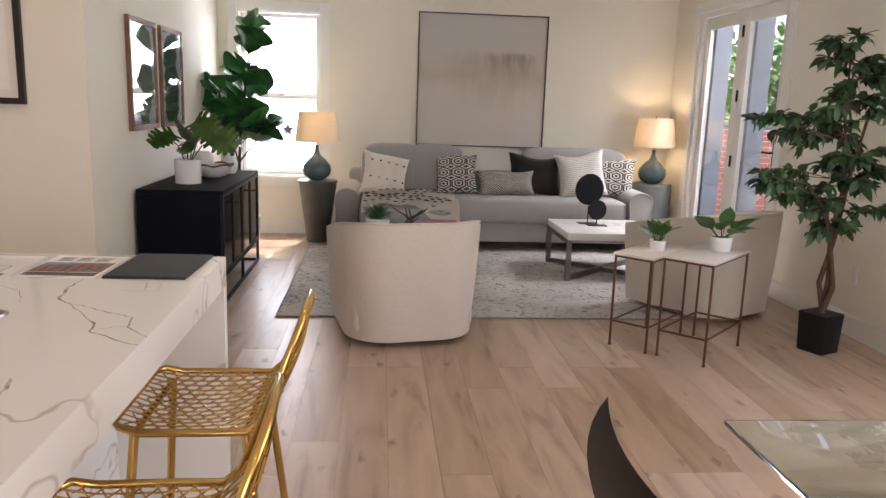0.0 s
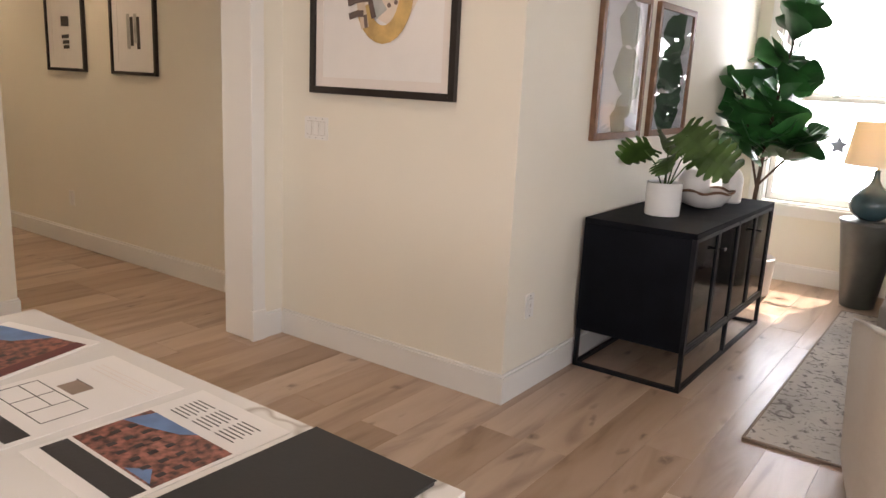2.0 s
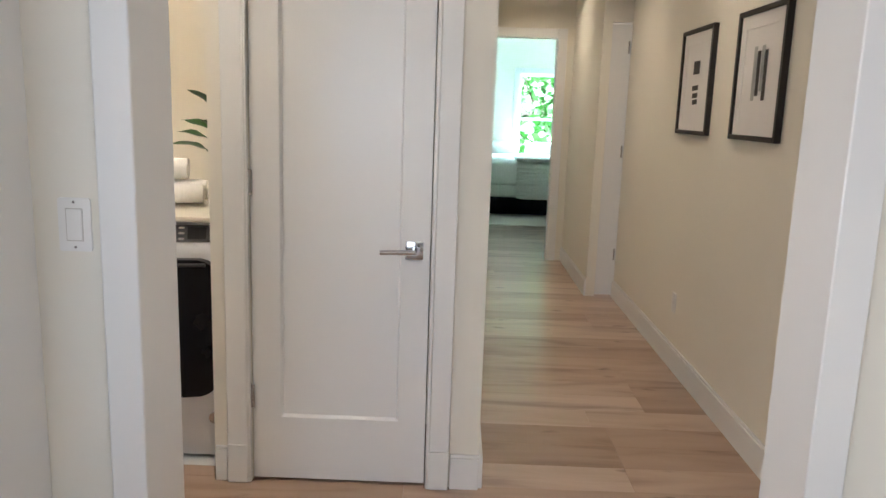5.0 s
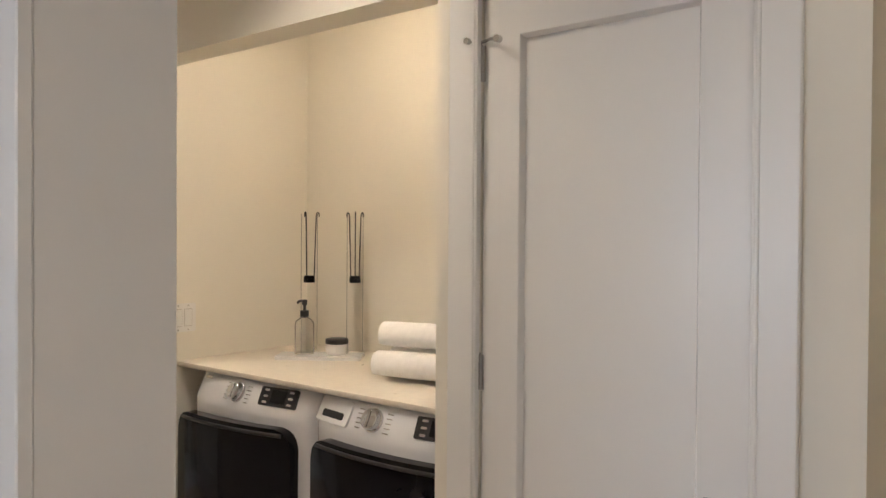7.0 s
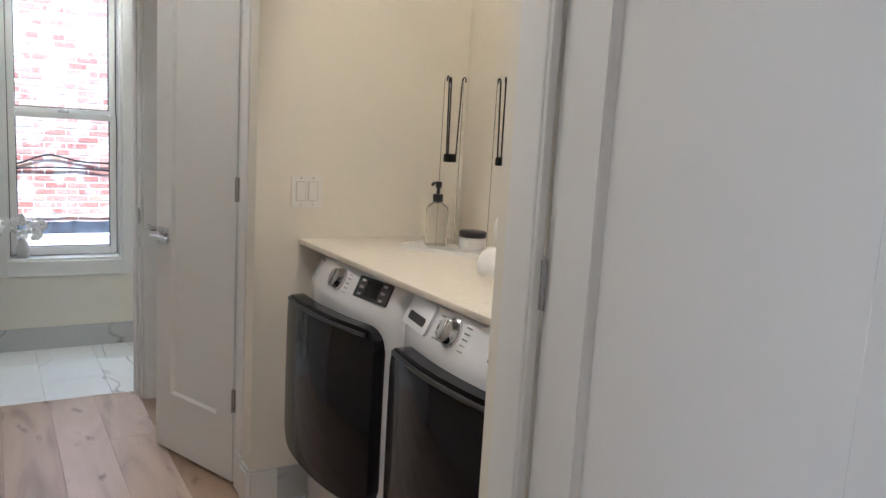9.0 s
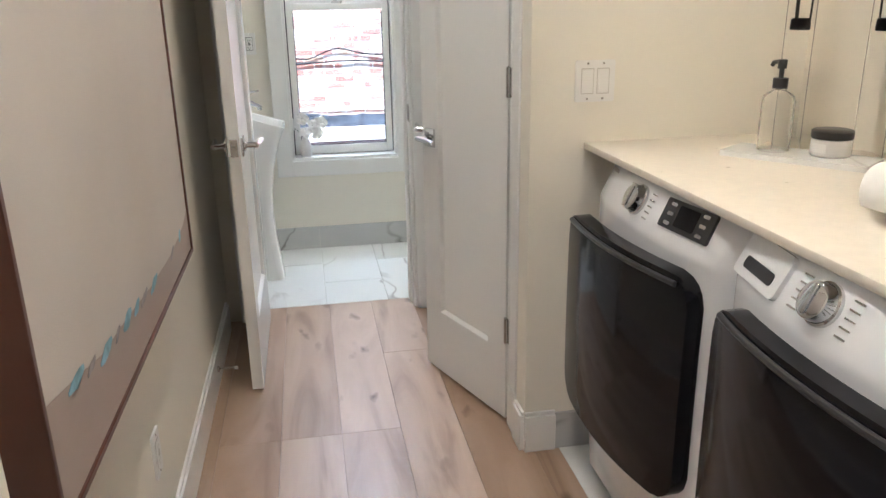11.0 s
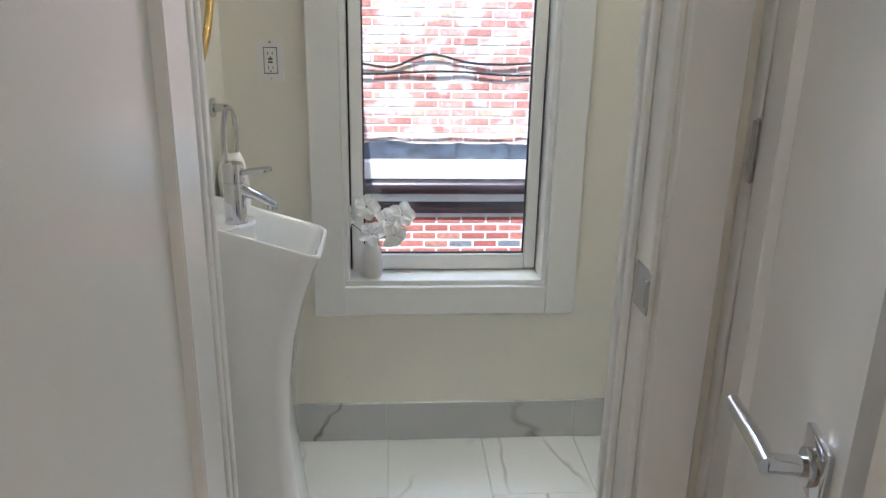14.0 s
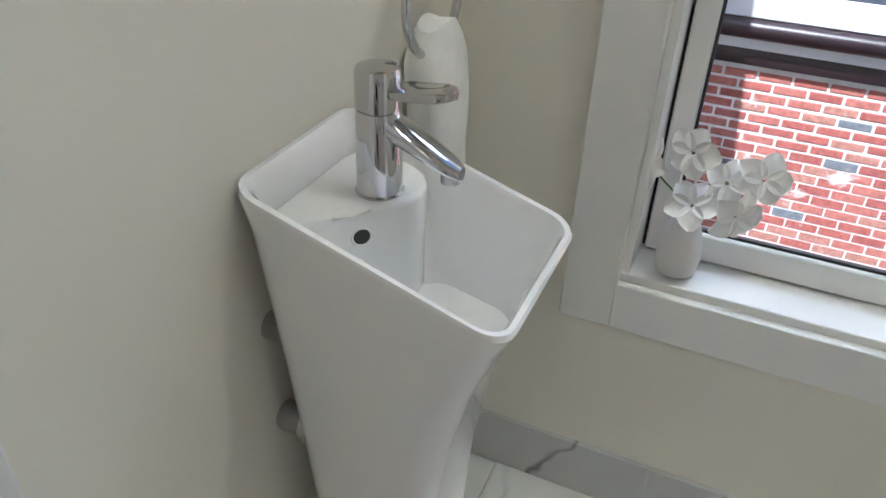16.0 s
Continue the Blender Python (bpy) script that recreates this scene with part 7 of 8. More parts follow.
blob(p1_, [(-0.065, -0.02), (-0.05, -0.07), (-0.035, -0.115)], 0.0190, BRN, r=0.015)
blob(p1_, [(-0.19, -0.108), (-0.14, -0.095), (-0.10, -0.095)], 0.0188, BRN, r=0.015)
blob(p1_, [(-0.09, -0.1), (-0.08, -0.16)], 0.0189, BRN, r=0.011)
for r_ in range(9):
    for k in range(2 + r_ % 2):
        x, y = 0.055 + 0.04 * k + 0.02 * (r_ % 2), 0.30 - 0.045 * r_ + 0.012 * k
        part("dot", lathe(B(), [(0.011, 0), (0.011, 0.0008)], 14, (x, y, 0.0192)), BRN, p1_)

for x, marks in ((-4.535, "bars"), (-3.66, "strokes")):
    c = framed("framed_print", at((x, 5.62, 1.632)) @ FACE_YN, 0.53, 0.565, 0.022, 0.028, M["frame_black"], M["paper"], "small abstract ink print in a black frame", 0.06, M["paper"], group="ink prints in the hall")
    if marks == "bars":
        blob(c, [(0.0, 0.11), (0.0, 0.04)], 0.0135, M["ink"], r=0.055)
        for k, yy in enumerate((-0.035, -0.075, -0.11)):
            blob(c, [(-0.05 + 0.01 * k, yy), (0.05, yy + 0.004)], 0.0135, M["ink"], r=0.013)
    else:
        for k, xx in enumerate((-0.055, -0.015, 0.03, 0.06)):
            blob(c, [(xx, 0.12 - 0.02 * (k % 2)), (xx + 0.004, -0.11 + 0.02 * (k % 3))], 0.0135, M["ink"] if k % 2 else GRB, r=0.02)

ART = mat("abstract_canvas", (0.50, 0.455, 0.41), 0.85, vary=0.03, scale=3, bump=0.3, fine=300)
nt = ART.node_tree
N, L = nt.nodes, nt.links
tc, sep, ns = N.new("ShaderNodeTexCoord"), N.new("ShaderNodeSeparateXYZ"), N.new("ShaderNodeTexNoise")
ns.inputs["Scale"].default_value, ns.inputs["Detail"].default_value = 2.2, 4
L.new(tc.outputs["Object"], sep.inputs[0])
L.new(tc.outputs["Object"], ns.inputs["Vector"])
ad = N.new("ShaderNodeMath")
ad.operation = "MULTIPLY_ADD"
ad.inputs[1].default_value = 0.35
L.new(ns.outputs["Fac"], ad.inputs[0])
L.new(sep.outputs[1], ad.inputs[2])
mr_ = N.new("ShaderNodeMapRange")
mr_.inputs["From Min"].default_value, mr_.inputs["From Max"].default_value = -0.5, 0.8
L.new(ad.outputs[0], mr_.inputs["Value"])
ca = N.new("ShaderNodeValToRGB")
ca.color_ramp.elements[0].color, ca.color_ramp.elements[1].color = (0.64, 0.59, 0.54, 1), (0.54, 0.52, 0.49, 1)
for pos, col in ((0.0, (0.64, 0.59, 0.54)), (0.42, (0.63, 0.58, 0.53)), (0.56, (0.53, 0.475, 0.42)), (0.70, (0.55, 0.51, 0.47)), (0.85, (0.54, 0.52, 0.49))):
    e = ca.color_ramp.elements.new(pos)
    e.color = (*col, 1)
L.new(mr_.outputs[0], ca.inputs["Fac"])
L.new(ca.outputs["Color"], N["Principled BSDF"].inputs["Base Color"])
def ramp_of(source, a, b):
    q = N.new("ShaderNodeMapRange")
    q.interpolation_type = "SMOOTHSTEP"
    q.inputs["From Min"].default_value, q.inputs["From Max"].default_value = a, b
    L.new(source, q.inputs["Value"])
    return q.outputs["Result"]


def times(a, b):
    q = N.new("ShaderNodeMath")
    q.operation = "MULTIPLY"
    L.new(a, q.inputs[0])
    if isinstance(b, float):
        q.inputs[1].default_value = b
    else:
        L.new(b, q.inputs[1])
    return q.outputs[0]


# soft umber cloud with drips below it
drip, dm, wob_ = N.new("ShaderNodeTexNoise"), N.new("ShaderNodeMapping"), N.new("ShaderNodeMath")
dm.inputs["Scale"].default_value = (9.0, 1.6, 1.0)
L.new(tc.outputs["Object"], dm.inputs["Vector"])
L.new(dm.outputs[0], drip.inputs["Vector"])
drip.inputs["Scale"].default_value, drip.inputs["Detail"].default_value = 1.4, 5
wob_.operation = "MULTIPLY_ADD"
wob_.inputs[1].default_value = 0.16
L.new(ns.outputs["Fac"], wob_.inputs[0])
L.new(sep.outputs[1], wob_.inputs[2])
cloud = times(times(ramp_of(sep.outputs[0], -0.02, 0.12), ramp_of(sep.outputs[0], 0.60, 0.46)), times(ramp_of(wob_.outputs[0], 0.40, 0.33), ramp_of(wob_.outputs[0], 0.02, 0.36)))
faint = times(times(ramp_of(sep.outputs[0], -0.5, -0.1), ramp_of(sep.outputs[0], 0.62, 0.3)), times(ramp_of(wob_.outputs[0], 0.42, 0.30), ramp_of(wob_.outputs[0], -0.35, 0.3)))
col_ = ca.outputs["Color"]
for mask, share, tone in ((faint, 0.55, (0.44, 0.38, 0.33)), (cloud, 0.9, (0.33, 0.275, 0.235))):
    mx_ = N.new("ShaderNodeMix")
    mx_.data_type = "RGBA"
    mx_.inputs["B"].default_value = (*tone, 1)
    L.new(times(times(mask, ramp_of(drip.outputs["Fac"], 0.25, 0.6)), share), mx_.inputs["Factor"])
    L.new(col_, mx_.inputs["A"])
    col_ = mx_.outputs["Result"]
L.new(col_, N["Principled BSDF"].inputs["Base Color"])
big = framed("abstract_painting", at((2.21, YB, 1.635)) @ FACE_YN, 1.335, 1.34, 0.010, 0.045, M["frame_black"], ART, "large pale grey abstract painting in a thin black frame", category="painting")

# two botanical prints above the console
DK = mat("print_leaf_green", (0.028, 0.055, 0.035), 0.6, vary=0.4, scale=6)
GL = mat("print_leaf_grey", (0.16, 0.17, 0.145), 0.6, vary=0.3, scale=6)
LAV = mat("lavender_paper", (0.62, 0.60, 0.66), 0.6, vary=0.04, scale=4)
for y, kind in ((6.325, 0), (7.05, 1)):
    c = framed("botanical_print", at((XC, y, 1.53)) @ FACE_XP, 0.60, 0.735, 0.036, 0.028, M["walnut"], LAV, "large-leaf botanical print behind glass in a walnut frame", category="picture", group="botanical prints above the console")
    rng = random.Random(30 + kind)
    if kind == 0:
        spec = [(-0.02, 0.3, 0.26, -0.5), (0.2, 0.16, 0.3, 2.9), (0.22, 0.02, 0.34, 3.3), (0.1, -0.12, 0.2, 2.4), (0.05, -0.16, 0.22, 0.5), (-0.05, -0.24, 0.24, 0.4), (0.1, -0.32, 0.22, 2.8)]
    else:
        spec = [(-0.1, 0.3, 0.25, -0.6), (-0.2, 0.2, 0.36, 0.1), (-0.22, 0.1, 0.4, 0.2), (-0.22, 0.0, 0.42, 0.0), (-0.22, -0.08, 0.42, -0.05), (-0.22, -0.16, 0.42, 0.0), (-0.22, -0.25, 0.4, 0.05), (-0.05, 0.2, 0.26, 0.6)]
    for i, (x, yy, ln, a) in enumerate(spec):
        bm = B()
        wv = 0.34 if kind == 0 else 0.28
        out = []
        for s in (1, -1):
            us = [k / 12 for k in range(13)] if s > 0 else [k / 12 for k in range(11, 0, -1)]
            out += [(ln * u, s * ln * wv * math.sin(math.pi * u) ** 0.8 * (1 + 0.18 * math.sin(11 * u))) for u in us]
        rot = Matrix.Rotation(a, 4, "Z")
        pts = [rot @ Vector((px, py, 0)) for px, py in out]
        lim_x, lim_y = 0.238, 0.345
        prism(bm, [(min(lim_x, max(-lim_x, x + p.x)), min(lim_y, max(-lim_y, yy + p.y))) for p in pts], 0.0125 + i * 0.0004, 0.0129 + i * 0.0004)
        part("printed_leaf", bm, (GL if kind == 0 else DK), c)
    g_ = box(B(), (-0.243, -0.348, 0.020), (0.243, 0.348, 0.022))
    pn = part("picture_glass", g_, M["glass"], c)
    pn.visible_shadow = False

# large painting in the passage
PNT = mat("pale_mauve_canvas", (0.66, 0.60, 0.545), 0.8, vary=0.05, scale=1.6, bump=0.3, fine=260, second=(0.58, 0.515, 0.46))
lp = framed("large_painting", at((-1.975, 2.525, 1.39)) @ FACE_XN, 1.24, 1.32, 0.012, 0.075, M["mahogany"], PNT, "large pale abstract painting in a thin dark red frame", category="painting", deep=0.93)
BLU = mat("pale_blue_paint", (0.22, 0.40, 0.50), 0.6, vary=0.3, scale=30)
GRS = mat("dull_slate_paint", (0.30, 0.27, 0.27), 0.7, vary=0.3, scale=30)
MUD = mat("mauve_brown_paint", (0.47, 0.385, 0.335), 0.8, vary=0.12, scale=5, second=(0.40, 0.32, 0.275))
SHORE = [(-0.607, -0.478), (-0.457, -0.505), (-0.338, -0.530), (-0.17, -0.540), (0.062, -0.562), (0.30, -0.572), (0.452, -0.566), (0.54, -0.555), (0.607, -0.535)]
bm = prism(B(), SHORE + [(0.607, -0.647), (-0.607, -0.647)], 0.0700, 0.0704)
part("painted_ground", bm, MUD, lp)


def shore(u):
    """The height of the painted ground's edge at u."""
    for (xa, ya), (xb, yb) in zip(SHORE, SHORE[1:]):
        if xa <= u <= xb:
            return blend(ya, yb, (u - xa) / (xb - xa))
    return -0.5


for k, (u0, u1, r_, col) in enumerate(((0.47, 0.44, 0.014, BLU), (0.36, 0.30, 0.007, GRS), (0.13, 0.05, 0.012, BLU), (0.02, -0.05, 0.009, GRS), (-0.06, -0.11, 0.012, BLU), (-0.13, -0.20, 0.015, BLU), (-0.22, -0.26, 0.007, GRS), (-0.28, -0.36, 0.013, BLU), (-0.38, -0.43, 0.008, GRS), (-0.44, -0.52, 0.012, BLU))):
    pts = [(blend(u0, u1, q / 4), shore(blend(u0, u1, q / 4)) + 0.008 - 0.005 * q + 0.0015 * math.sin(5 * k + 2 * q)) for q in range(5)]
    blob(lp, pts, 0.0706 + 0.0002 * k, col, "paint_daub", [r_ * w for w in (0.35, 0.8, 1.0, 0.7, 0.25)])

# potted plant at the end of the laundry counter
lp_ = thing("counter_plant", (-3.45, 3.42, 1.003), 0, "small green plant in a white pot on the laundry counter", "plant")
part("pot", lathe(B(), [(0.04, 0), (0.05, 0.004), (0.058, 0.10), (0.054, 0.10), (0.05, 0.09)], 28), M["matte_ceramic"], lp_)
part("soil", lathe(B(), [(0.05, 0.085), (0.03, 0.09)], 20), M["soil"], lp_)
rng = random.Random(8)
for k, (az, el, reach) in enumerate(((-100, 62, 0.34), (-80, 52, 0.27), (-50, 60, 0.30), (-20, 66, 0.33), (10, 70, 0.3), (-140, 70, 0.32), (-70, 76, 0.40))):
    a, e = radians(az), radians(el)
    d_ = Vector((math.cos(a) * math.cos(e), math.sin(a) * math.cos(e), math.sin(e)))
    tip = Vector((0, 0, 0.08)) + d_ * (reach - 0.06)
    part("stem", tube(B(), [(0, 0, 0.08), tuple(Vector((0, 0, 0.08)) + d_ * reach * 0.4 + Vector((0, 0, 0.015))), tuple(tip)], 0.003, 6), M["leaf"], lp_)
    bm = B()
    leaf_into(bm, aim(tuple(tip), (d_.x, d_.y, 0.25), rng.uniform(-0.4, 0.4)), 0.13, 0.07, "oval", 0.2, 0.25, 7)
    part("leaf", bm, M["leaf"], lp_)

# ---- kitchen island ----
IX0, IX1, IY0, IY1, IZ = -0.42, 0.682, -0.25, 3.316, 0.911
isl = thing("kitchen_island", (0.13, 1.5, 0), 0, "white veined quartz waterfall island", "kitchen island")
i0 = (0.13, 1.5)


def io(x, y, z):
    return (x - i0[0], y - i0[1], z)


HX0, HX1, HY0, HY1 = -0.27, 0.235, 1.98, 2.70
tp_ = B()
xs, ys = (IX0, HX0, HX1, IX1), (IY0, HY0, HY1, IY1)
lay_ = {(i, j, k): tp_.verts.new(io(xs[i], ys[j], IZ - 0.095 * (1 - k))) for i in range(4) for j in range(4) for k in range(2)}
for i in range(3):
    for j in range(3):
        if (i, j) != (1, 1):
            tp_.faces.new([lay_[p] for p in ((i, j, 1), (i + 1, j, 1), (i + 1, j + 1, 1), (i, j + 1, 1))])
            tp_.faces.new([lay_[p] for p in ((i, j + 1, 0), (i + 1, j + 1, 0), (i + 1, j, 0), (i, j, 0))])
for k in range(3):
    for p, q in (((k, 0), (k + 1, 0)), ((k + 1, 3), (k, 3)), ((3, k), (3, k + 1)), ((0, k + 1), (0, k))):
        tp_.faces.new((lay_[(*p, 0)], lay_[(*q, 0)], lay_[(*q, 1)], lay_[(*p, 1)]))
for p, q in (((1, 1), (1, 2)), ((1, 2), (2, 2)), ((2, 2), (2, 1)), ((2, 1), (1, 1))):
    tp_.faces.new((lay_[(*p, 0)], lay_[(*q, 0)], lay_[(*q, 1)], lay_[(*p, 1)]))
part("countertop", tp_, M["quartz"], isl, smooth=False)
part("waterfall_end", box(B(), io(IX0, IY1 - 0.036, 0), io(IX1, IY1, IZ - 0.0952), 0.0015), M["quartz"], isl)
part("waterfall_end", box(B(), io(IX0, IY0, 0), io(IX1, IY0 + 0.036, IZ - 0.0952), 0.0015), M["quartz"], isl)
part("cabinet_body", box(B(), io(IX0 + 0.02, IY0 + 0.036, 0.09), io(0.33, IY1 - 0.036, IZ - 0.0955)), M["quartz"], isl)
part("toe_kick", box(B(), io(IX0 + 0.08, IY0 + 0.036, 0.0), io(0.29, IY1 - 0.036, 0.09)), M["black_wood"], isl)
VEIN = mat("quartz_vein", (0.36, 0.30, 0.26), 0.2, vary=0.3, scale=40, bump=0, second=(0.66, 0.62, 0.58))


def vein(pts, w):
    """A thin wandering vein in the island top, tapering to its ends."""
    bm, line = B(), []
    pts = [Vector((x, y, 0)) for x, y in pts]
    for a, b in zip(pts, pts[1:]):
        for k in range(7):
            line.append(a.lerp(b, k / 7))
    line.append(pts[-1])
    n = len(line)
    prev = None
    for k, p in enumerate(line):
        q = line[min(n - 1, k + 1)] - line[max(0, k - 1)]
        side = Vector((-q.y, q.x, 0)).normalized()
        p = p + side * 0.007 * noise.noise((p.x * 60, p.y * 60, 1))
        h = w * (0.25 + 0.75 * math.sin(math.pi * (0.06 + 0.88 * k / (n - 1)))) * (0.65 + 0.7 * abs(noise.noise((p.x * 45, p.y * 45, 7)))) / 2
        pair = [bm.verts.new(io(*(p + side * h * s).xy, IZ + 0.0003)) for s in (1, -1)]
        if prev:
            bm.faces.new((prev[0], prev[1], pair[1], pair[0]))
        prev = pair
    bmesh.ops.recalc_face_normals(bm, faces=bm.faces)
    if bm.faces[:][0].normal.z < 0:
        bmesh.ops.reverse_faces(bm, faces=bm.faces)
    part("vein", bm, VEIN, isl, "grey-brown vein in the quartz")


vein(((0.365, 2.99), (0.362, 2.894), (0.38, 2.794), (0.414, 2.744)), 0.011)
vein(((0.414, 2.746), (0.462, 2.724), (0.523, 2.678), (0.604, 2.628), (0.623, 2.554), (0.681, 2.479)), 0.006)
vein(((0.42, 2.746), (0.54, 2.582), (0.555, 2.518), (0.644, 2.447), (0.681, 2.431)), 0.0065)
vein(((0.548, 2.53), (0.60, 2.555), (0.625, 2.556)), 0.004)
vein(((0.534, 2.981), (0.554, 2.92), (0.567, 2.863)), 0.005)
vein(((0.122, 2.958), (0.259, 2.857), (0.31, 2.745)), 0.003)
vein(((0.519, 2.243), (0.53, 2.2), (0.537, 2.164)), 0.010)

sk = thing("island_sink", (-0.02, 2.34, IZ), 0, "black undermount sink in the island top", "sink")
bm = B()
for lo, hi in (((-0.265, -0.37, -0.22), (0.27, 0.37, -0.215)), ((-0.265, -0.37, -0.22), (-0.252, 0.37, -0.012)), ((0.256, -0.37, -0.22), (0.27, 0.37, -0.012)), ((-0.265, -0.37, -0.22), (0.27, -0.355, -0.012)), ((-0.265, 0.356, -0.22), (0.27, 0.37, -0.012))):
    box(bm, lo, hi, 0.002)
part("basin", bm, M["black"], sk)
pu = thing("popup_socket", (0.30, 2.64, IZ), 0, "round nickel pop-up socket in the island top", "socket")
part("ring", lathe(B(), [(0.024, 0.0), (0.03, 0.001), (0.029, 0.004), (0.022, 0.005)], 32), M["nickel"], pu)
part("lid", lathe(B(), [(0.02, 0.003), (0.021, 0.0055), (0.006, 0.006)], 28), M["steel"], pu)

# papers on the island
fo = thing("presentation_folder", (0.527, 3.15, IZ), -1.5, "matt black presentation folder lying on the island", "folder")
part("cover", box(B(), (-0.113, -0.155, 0.0), (0.113, 0.155, 0.006), 0.002, 2), mat("black_card", (0.012, 0.012, 0.013), 0.5, vary=0.15, scale=20, bump=0.1), fo)
part("back_cover", box(B(), (-0.111, -0.153, 0.0062), (0.115, 0.157, 0.008), 0.0007), mat("black_card_inner", (0.014, 0.014, 0.015), 0.55, vary=0.15), fo)
SKYB, DGR = mat("printed_sky", (0.12, 0.22, 0.42), 0.4, vary=0.2, scale=20), mat("printed_dark", (0.03, 0.028, 0.03), 0.4)

PHOTO = mat("printed_brick_photograph", (0.22, 0.07, 0.055), 0.35, vary=0.85, scale=70, bump=0, second=(0.42, 0.16, 0.12))


def leaflet(name, x, y, w, h, rz, label):
    c = thing(name, (x, y, IZ), rz, label, "paper", "sales leaflets on the island")
    part("sheet", box(B(), (-w / 2, -h / 2, 0.0004), (w / 2, h / 2, 0.0016)), M["paper"], c)
    return c


def mark(c, name, x0, y0, x1, y1, material, z=0.0016):
    return part(name, box(B(), (x0, y0, z), (x1, y1, z + 0.0004)), material, c)


la = leaflet("sales_leaflet", 0.285, 3.143, 0.216, 0.285, -2, "white leaflet with a photograph of brick houses")
mark(la, "photograph", -0.10, -0.075, 0.10, 0.045, PHOTO)
for k, sky_shape in enumerate((((-0.10, 0.0), (-0.085, 0.045), (0.02, 0.045), (0.0, 0.028), (-0.05, 0.012)), ((0.03, -0.072), (0.09, -0.072), (0.06, -0.05)))):
    part("photographed_sky", prism(B(), sky_shape, 0.0020, 0.0023), SKYB, la)
for k in range(6):
    for q in range(3):
        x, y = -0.075 + 0.03 * k, -0.06 + 0.026 * q + 0.003 * (k % 2)
        mark(la, "photographed_window", x, y, x + 0.009, y + 0.013, DGR, 0.0021)
mark(la, "caption_band", -0.10, -0.12, 0.10, -0.082, DGR)
for k in range(7):
    for q in range(3):
        mark(la, "print_bar", -0.08 + 0.055 * q, 0.065 + k * 0.008, -0.036 + 0.055 * q - 0.006 * (k % 2), 0.067 + k * 0.008, M["ink"])
lb_ = leaflet("sales_leaflet", 0.045, 3.133, 0.214, 0.285, -1, "white leaflet with a floor plan drawing")
mark(lb_, "caption_band", -0.10, -0.13, 0.095, -0.095, DGR)
for x0, y0, x1, y1 in ((-0.09, -0.07, 0.07, -0.0685), (-0.09, 0.0, 0.07, 0.0015), (-0.09, -0.07, -0.0885, 0.0), (0.0685, -0.07, 0.07, 0.0), (-0.03, -0.07, -0.0285, 0.0), (0.02, -0.07, 0.0215, 0.0), (-0.09, -0.03, 0.02, -0.0285), (-0.05, 0.045, 0.0, 0.0465)):
    mark(lb_, "plan_line", x0, y0, x1, y1, M["ink"])
mark(lb_, "plan_block", -0.045, 0.01, 0.005, 0.045, mat("plan_brown", (0.3, 0.22, 0.17), 0.6))
for k in range(3):
    mark(lb_, "print_bar", -0.08, 0.085 + k * 0.01, 0.09, 0.087 + k * 0.01, M["mat_board"])
lc = leaflet("sales_brochure", -0.22, 3.13, 0.24, 0.29, 14, "glossy brochure with photographs of red brick houses")
mark(lc, "photograph", -0.11, -0.13, 0.11, 0.12, PHOTO)
part("photographed_sky", prism(B(), ((-0.11, 0.02), (-0.11, 0.12), (0.03, 0.12), (-0.02, 0.07), (-0.06, 0.06)), 0.0020, 0.0023), SKYB, lc)
for k in range(6):
    for q in range(4):
        x, y = -0.095 + 0.03 * k, -0.11 + 0.036 * q
        mark(lc, "photographed_window", x, y, x + 0.010, y + 0.018, DGR, 0.0021)
mark(lc, "photograph_edge", 0.085, -0.13, 0.11, 0.12, mat("printed_maroon", (0.14, 0.03, 0.035), 0.4), 0.0024)


